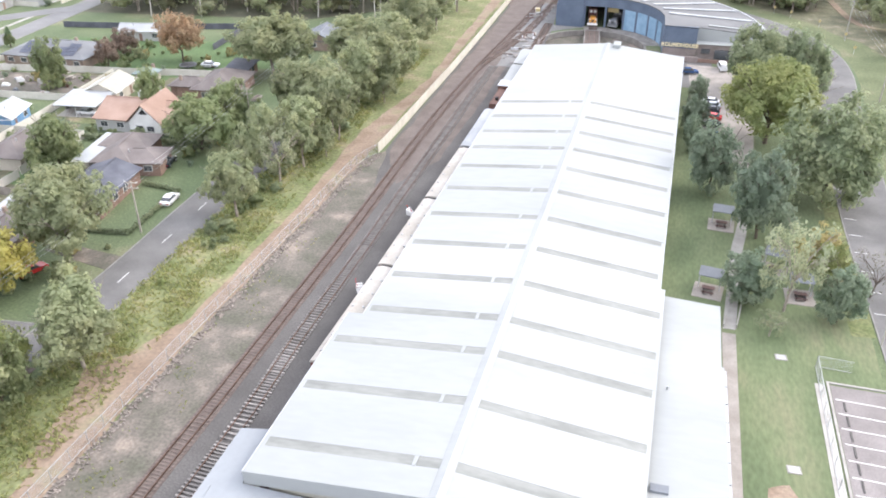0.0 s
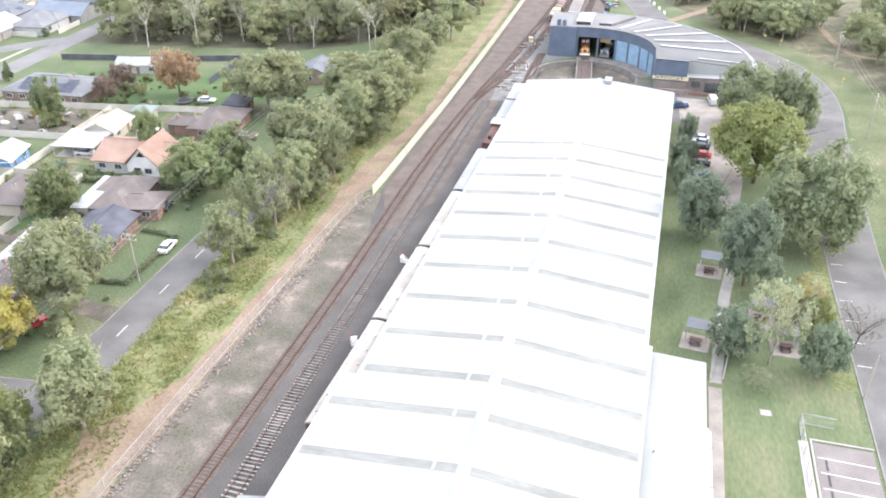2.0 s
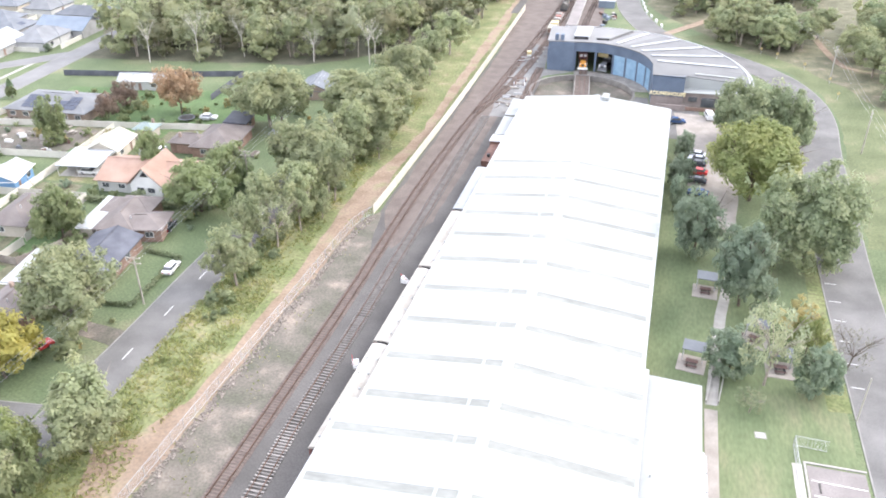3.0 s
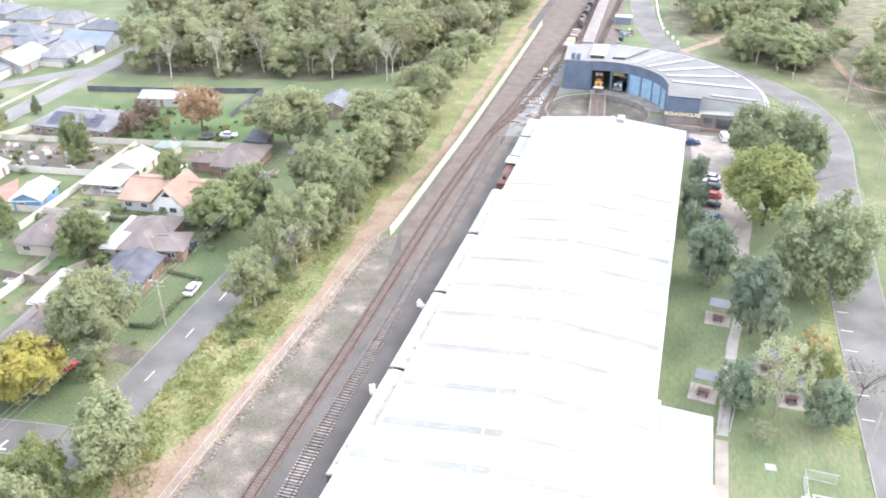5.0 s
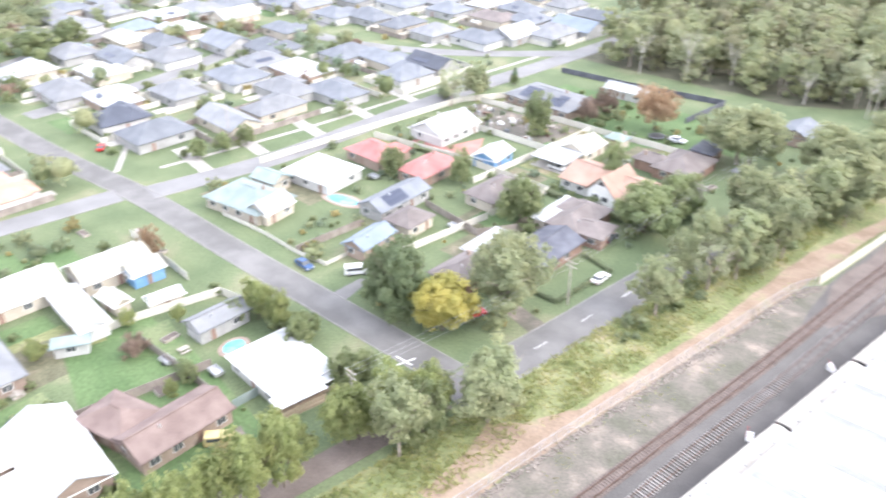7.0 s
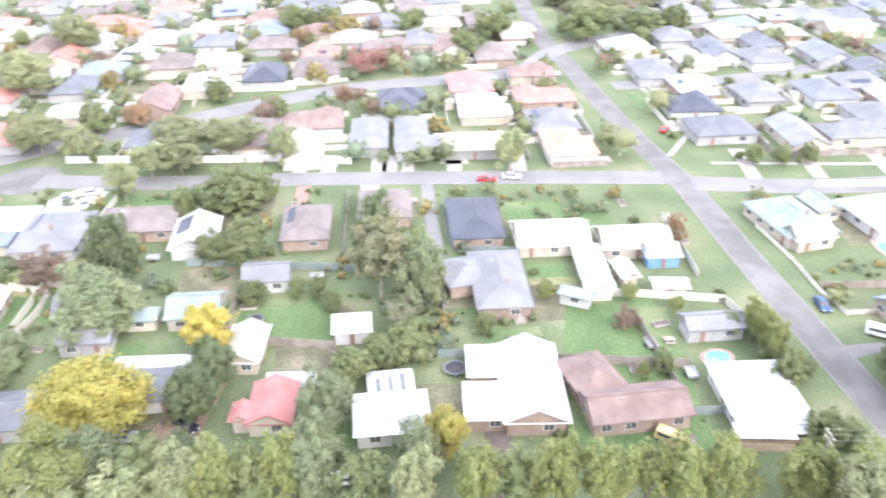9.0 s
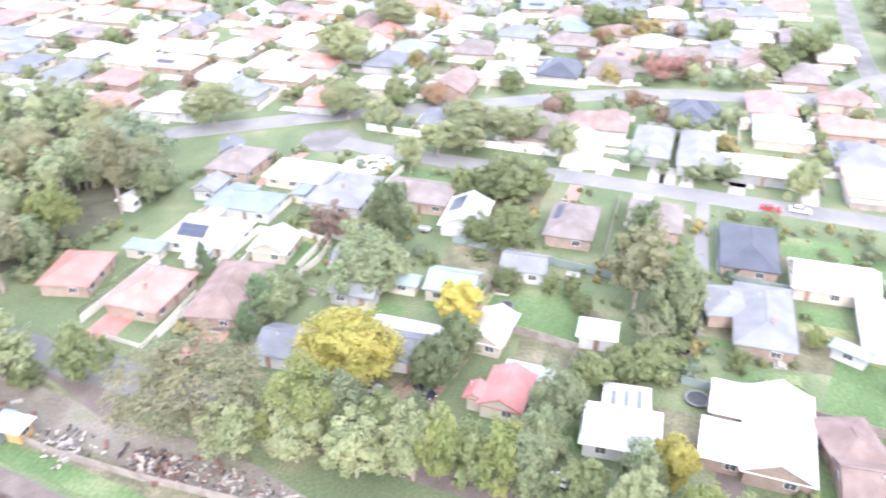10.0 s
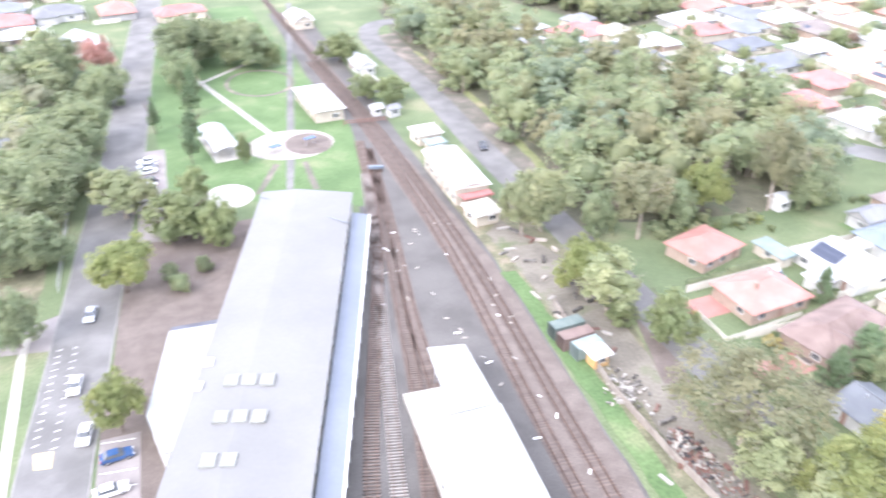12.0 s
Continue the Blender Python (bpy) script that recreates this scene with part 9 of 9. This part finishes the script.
# ---- the park and station to the south ----
patch("park_path", [(-22.9, -169.7), (-30.0, -184.1), (-28.7, -185.2), (-21.4, -169.8)], 0.045, gravel, "pale park path", "path", 0.1)
patch("park_path", [(-34.4, -167.7), (-35.4, -183.7), (-36.8, -183.6), (-36.0, -167.6)], 0.045, gravel, "pale park path", "path", 0.1)
patch("park_path", [(-29.3, -166.1), (-33.6, -183.8), (-45.1, -237.0), (-66.9, -340.6), (-64.9, -340.7), (-43.1, -237.2), (-31.6, -184.0), (-27.9, -166.2)], 0.044, asphalt, "grey park path following the line", "path", 0.1)
patch("park_path", [(-32.6, -204.0), (-20.4, -252.0), (-12.6, -290), (-10.8, -290), (-18.6, -252.0), (-30.8, -204.0)], 0.044, kerbstone, "pale park path", "path", 0.1)
patch("park_path", [(-20.0, -251.4), (-39.6, -268.4), (-38.6, -269.6), (-19.0, -252.8)], 0.046, kerbstone, "pale park path", "path", 0.1)
for x, y, rx, ry, m_, lab in ((-35.2, -195.4, 11.2, 9.6, tan_concrete, "round pale paved playground"), (-39.6, -194.2, 6.0, 7.0, rustbed, "dark soft-fall circle in the playground"), (-15.7, -171.2, 5.6, 6.2, concrete, "round white paved court")):
    g = Geo().slab([(x + rx * math.cos(a * math.pi / 16), y + ry * math.sin(a * math.pi / 16)) for a in range(32)], -0.2, 0.068 - 0.001 * rx)
    tagged(g.part("paved_circle", m_), lab, "paving", kind="structure")
g = Geo()
for i in range(40):
    a, b = 2 * math.pi * i / 40, 2 * math.pi * (i + 1) / 40
    g.beam((-36.4 + 10 * math.cos(a), -246 + 12 * math.sin(a), 0.03), (-36.4 + 10 * math.cos(b), -246 + 12 * math.sin(b), 0.03), 1.3, 0.06)
tagged(g.part("park_ring_path", gravel), "round gravel path in the park", "path", kind="structure")
t = thing("park_shelter", -17.8, -200.0, 0, 7, "open park shelter with a curved white roof", "shelter")
g = Geo()
ARCH = [(-3.2 + 6.4 * i / 8, 2.7 + 0.9 * math.sin(math.pi * i / 8)) for i in range(9)]
for i in range(8):
    (xa, za), (xb, zb) = ARCH[i], ARCH[i + 1]
    solid(g, [(xa, -9, za), (xb, -9, zb), (xb, 9, zb), (xa, 9, za), (xa, -9, za + 0.12), (xb, -9, zb + 0.12), (xb, 9, zb + 0.12), (xa, 9, za + 0.12)], [(3, 2, 1, 0), (4, 5, 6, 7), (0, 1, 5, 4), (2, 3, 7, 6)] + ([(3, 0, 4, 7)] if i == 0 else []) + ([(1, 2, 6, 5)] if i == 7 else []))
g.weld().part("roof", ROOFS["white"], t)
for px in (-2.9, 2.9):
    for py in (-8, -2.7, 2.7, 8):
        Geo().tube((px, py, 0), (px, py, 2.85), 0.09, n=8).part("post", galv, t)
Geo().box(-3.4, -9.2, -0.1, 3.4, 9.2, 0.07).part("slab", concrete, t)
house(-48.2, -217.4, 21.5, 8.8, 93.2, "white", "cream", "hip", h=3.4, rise=1.6, name="station_building", what="station building")
for x, y in ((-30.5, -191.3), (-39.8, -193.4)):
    t = thing("play_frame", x, y, 0, 20, "small blue play frame", "playground")
    for px in (-1.2, 1.2):
        Geo().tube((px, 0, 0), (px, 0, 2.0), 0.08, n=6).part("post", galv, t)
    Geo().box(-1.5, -0.8, 1.9, 1.5, 0.8, 2.05).part("roof", CARS["blue"], t)
t = thing("rail_buffer", -51.0, -172.3, 0, -16.8, "blue buffer stop at the siding's end", "buffer")
Geo().box(-1.8, -0.4, 0.6, 1.8, 0.4, 1.3).part("beam", ROOFS["blue"], t)
for px in (-1.2, 1.2):
    Geo().box(px - 0.15, -0.4, 0, px + 0.15, 1.2, 0.7).part("leg", steel, t)
fb = thing("rail_barrier", -57.1, -201.7, 0, 174, "long rusty pipe barrier across the rails", "barrier")
for z in (0.9, 1.5):
    Geo().beam((-6, 0, z), (6, 0, z), 0.22, 0.2).part("pipe", rust, fb)
for px in (-5.8, -2, 2, 5.8):
    Geo().tube((px, 0, 0), (px, 0, 1.6), 0.1, n=6).part("post", rust, fb)

patch("park_parking", [(1.7, -204), (-4.5, -204), (-1.5, -155.1), (5.0, -157.0)], 0.03, bay_asphalt, "pinkish parking strip beside the park", "parking", 0.2)
patch("leaf_litter", [(50, -175), (24, -168), (20.2, -171), (24.0, -139.3), (50, -138)], 0.03, rough_lawn, "brown leaf litter under the creek trees", "ground", 1.0)
patch("footpath", [(25.2, -131.1), (26.1, -123.2), (26.7, -109.0), (27.2, -92), (25.9, -92), (25.2, -109), (24.8, -123), (24.0, -131)], 0.037, concrete, "pale concrete footpath", "path", 0.05)
patch("crossing_paint", [(22.5, -96.2), (22.7, -99.6), (20.0, -99.2), (20.2, -95.8)], 0.14, CARS["yellow"], "worn yellow hatching on the road", "road marking", 0.05, 3.0, 0.02)
house(-69.3, -246.0, 12, 6, 93, "white", "white", "gable", h=3.0, name="goods_shed", what="white station shed")
house(-66.6, -228, 7, 5, 93, "cream", "white", "gable", h=2.8, name="goods_shed", what="white station shed")
house(-62.6, -306, 14, 8, 93, "white", "cream", "gable", h=3.2, name="goods_shed", what="pale goods shed")
shrubs([(-118.9, -19.1), (-128.3, 1.4), (-106.1, 3.4), (-99, -13.4)], 120, 41, ("lush", "dark", "golden", "lime", "blue", "gum"), 1.4, 4.2)
patch("back_lawn", [(-88.8, -28.9), (-94.9, -12), (-88.7, -9.3), (-83, -28.1)], 0.0168, lawn, "mown green front lawn", "lawn", 0.2)
patch("back_lawn", [(-130, -34.0), (-130, -17), (-112, -17), (-113, -35)], 0.0170, lawn, "mown green back lawn", "lawn", 0.2)

# ---- the works yard west of the line ----
house(-66.1, -158.8, 22.5, 8.4, 88.5, "white", "cream", "gable", h=4.4, rise=0.7, name="goods_shed", what="goods shed")
house(-64.9, -140.6, 6.4, 6.6, 4, "cream", "cream", "flat", h=2.8, name="goods_shed", what="low goods shed")
house(-66.0, -145.9, 7.0, 2.6, 2, "red", "brown", "flat", h=3.2, name="awning_shed", what="rusty awning shed")
house(-68.6, -185.2, 7, 7, 3.2, "cream", "cream", "gable", h=3.0, rise=0.6, name="goods_shed", what="small goods shed")
house(-68.7, -178.5, 5, 4.4, 3.2, "teal", "cream", "flat", h=2.4, name="goods_shed", what="small goods shed")
house(-62.2, -207.2, 3.4, 3.2, 5, "white", "white", "gable", h=2.4, name="site_hut", what="small white hut")
house(-66.2, -205.0, 4.0, 3.4, 15, "silver", "white", "gable", h=2.4, name="site_hut", what="small white hut")


grey_green = mat("dark green container paint", (0.09, 0.12, 0.11), (0.14, 0.17, 0.155), 0.4, 0.6, spread=0.1, tone=0.15)


def container(x, y, ang, l, material, label):
    t = thing("container", x, y, 0, ang, label, "container", "containers in the yard")
    g = Geo().box(-l / 2, -1.2, 0.12, l / 2, 1.2, 2.55)
    for i in range(int(l / 0.5)):
        for s in (-1, 1):
            g.box(-l / 2 + 0.2 + i * 0.5, s * 1.2 - 0.03, 0.3, -l / 2 + 0.4 + i * 0.5, s * 1.2 + 0.03, 2.4)
    g.part("body", material, t)
    for px in (-l / 2, l / 2 - 0.12):
        Geo().box(px, -1.24, 0, px + 0.12, 1.24, 2.62).part("end_frame", material, t)
    return t


container(-61.8, -97.5, 3, 6, grey_green, "dark green-grey shipping container in the yard")
container(-61.8, -94.3, 3, 6, ROOFS["brown"], "rusty brown shipping container in the yard")
container(-62.2, -91.3, 6, 5, ROOFS["teal"], "faded green shipping container in the yard")
house(-62.6, -88.4, 3.6, 3.2, 5.2, "white", "orange", "flat", h=2.5, name="orange_hut", what="small orange hut")
fence([(-64.1, -106.2), (-62.5, -93.1), (-61.3, -81.5), (-61.5, -67.1), (-62.8, -46.9), (-63.3, -24.8)], "grey steel yard fence", grey_fence, 1.5)
rng2 = random.Random(4)
pile = thing("scrap_heap", -64.6, -65.4, 0, -4.8, "sprawling heap of rusty scrap and rubble", "scrap heap", kind="stuff")
for m_, count in ((rubble_m, 90), (black, 34), (rust, 120), (timber, 40)):
    g = Geo()
    for i in range(count):
        a, r = rng2.uniform(0, 6.3), 5.0 * math.sqrt(rng2.random())
        x, y = r * math.cos(a) * 0.55, r * math.sin(a) * 1.15
        z = max(0.1, 0.9 * (1 - r / 5.2)) * rng2.random()
        d = Vector((rng2.uniform(-1, 1), rng2.uniform(-1, 1), rng2.uniform(-0.4, 0.4))) * rng2.uniform(0.3, 1.0)
        g.beam(Vector((x, y, z + 0.1)) - d / 2, Vector((x, y, z + 0.1)) + d / 2, rng2.uniform(0.2, 0.6), rng2.uniform(0.1, 0.4))
    g.part("scrap", m_, pile)
pile = thing("scrap_heap", -65.2, -52.5, 0, -4.8, "low strewn heap of timber, rubble and scrap", "scrap heap", kind="stuff")
for m_, count in ((rubble_m, 90), (kerbstone, 12), (timber, 40), (rust, 40)):
    g = Geo()
    for i in range(count):
        x, y = rng2.gauss(0, 1.3), rng2.uniform(-8, 8)
        d = Vector((rng2.uniform(-1, 1), rng2.uniform(-1, 1), rng2.uniform(-0.2, 0.2))) * rng2.uniform(0.3, 1.5)
        z = rng2.uniform(0.08, 0.35)
        g.beam(Vector((x, y, z)) - d / 2, Vector((x, y, z)) + d / 2, rng2.uniform(0.12, 0.35), rng2.uniform(0.08, 0.25))
    g.part("scrap", m_, pile)
pile = thing("scrap_heap", -63.4, -81.8, 0, -4.8, "pale heap of broken concrete and rubble", "scrap heap", kind="stuff")
for m_, count in ((kerbstone, 30), (rubble_m, 40), (timber, 20)):
    g = Geo()
    for i in range(count):
        x, y = rng2.gauss(0, 1.6), rng2.gauss(0, 2.6)
        d = Vector((rng2.uniform(-1, 1), rng2.uniform(-1, 1), rng2.uniform(-0.3, 0.3))) * rng2.uniform(0.3, 1.1)
        z = rng2.uniform(0.08, 0.5)
        g.beam(Vector((x, y, z)) - d / 2, Vector((x, y, z)) + d / 2, rng2.uniform(0.15, 0.45), rng2.uniform(0.1, 0.3))
    g.part("scrap", m_, pile)
for k in range(46):
    x, y = rng2.uniform(-63, -52.5), rng2.uniform(-140, -62)
    if not (-58 < x < -49 and -106 < y < -90):
        x, y = x + 0.084 * y, y + 5
        t = thing("scrap_piece", x, y, 0, rng2.uniform(0, 180), "loose piece of yard scrap", "scrap", "scrap pieces in the yard")
        g = Geo().box(-rng2.uniform(0.4, 1.6), -0.25, 0, rng2.uniform(0.4, 1.6), 0.3, rng2.uniform(0.2, 0.7))
        g.part("body", (rubble_m, rust, kerbstone, timber)[k % 4], t)
for k in range(60):
    y = rng2.uniform(-145, -45)
    x = rng2.uniform(-47, -24) + 0.084 * y
    t = thing("track_debris", x, y, 0.04, rng2.uniform(0, 180), "pale scrap of timber on the ballast", "scrap", "scraps on the ballast")
    Geo().box(-rng2.uniform(0.2, 0.7), -0.15, 0, rng2.uniform(0.2, 0.7), 0.15, 0.14).part("body", (kerbstone, white_paint, timber)[k % 3], t)
for k in range(40):
    row = k % 4
    x, y = -34.6 - 1.5 * row + rng2.uniform(-0.4, 0.4), rng2.uniform(205, 246) if k % 3 else rng2.uniform(246, 266)
    t = thing("yard_scrap", x, y, 0.04, rng2.choice((8, 12, 95)) + rng2.uniform(-6, 6), "stacked sleepers and rail scrap by the line", "scrap", "scrap stacks by the roundhouse")
    l, n = rng2.uniform(0.6, 1.3), rng2.randint(1, 3)
    for q in range(n):
        Geo().box(-l, -0.5 + q * 0.36, 0, l * rng2.uniform(0.8, 1.1), -0.22 + q * 0.36, rng2.uniform(0.15, 0.4)).part("sleeper", (kerbstone, sleeper_pale, timber, rust, galv, sleeper_dark)[(k + q) % 6], t)
t = thing("yard_trolley", -38.0, 255.5, 0.04, 10, "small yellow and white track trolley", "trolley")
Geo().box(-0.7, -2.4, 0.4, 0.7, 2.4, 0.8).part("deck", white_paint, t)
Geo().box(-0.7, -2.2, 0.8, 0.7, -0.4, 1.6).part("engine_cover", CARS["yellow"], t)
for px in (-0.6, 0.6):
    for py in (-1.7, 1.7):
        Geo().tube((px - 0.05, py, 0.25), (px + 0.05, py, 0.25), 0.25, n=10).part("wheel", black, t)
for k in range(16):
    t = thing("yard_clutter", -18.5 + rng2.uniform(-2, 3.5), 300 + rng2.uniform(-14, 14), 0.04, rng2.uniform(0, 180), "small crate and scrap behind the roundhouse", "scrap", "clutter behind the roundhouse")
    Geo().box(-rng2.uniform(0.5, 1.4), -0.5, 0, rng2.uniform(0.5, 1.4), 0.5, rng2.uniform(0.4, 1.2)).part("body", (kerbstone, black, rust, ROOFS["blue"])[k % 4], t)
for x, y, a in ((-37.4, 92.6, 30), (-37.2, 117.2, 80)):
    t = thing("mobile_steps", x, y, 0, a, "small white boarding steps beside the carriage", "steps", "boarding steps")
    Geo().box(-0.5, -0.6, 0, 0.5, 0.6, 0.1).part("base", white_paint, t)
    for i in range(4):
        Geo().box(-0.5, -0.6 + i * 0.3, 0.1, 0.5, -0.3 + i * 0.3, 0.35 + i * 0.25).part("step", white_paint, t)
    Geo().beam((-0.5, -0.6, 1.0), (-0.5, 0.6, 2.0), 0.06).part("handrail", CARS["red"], t)
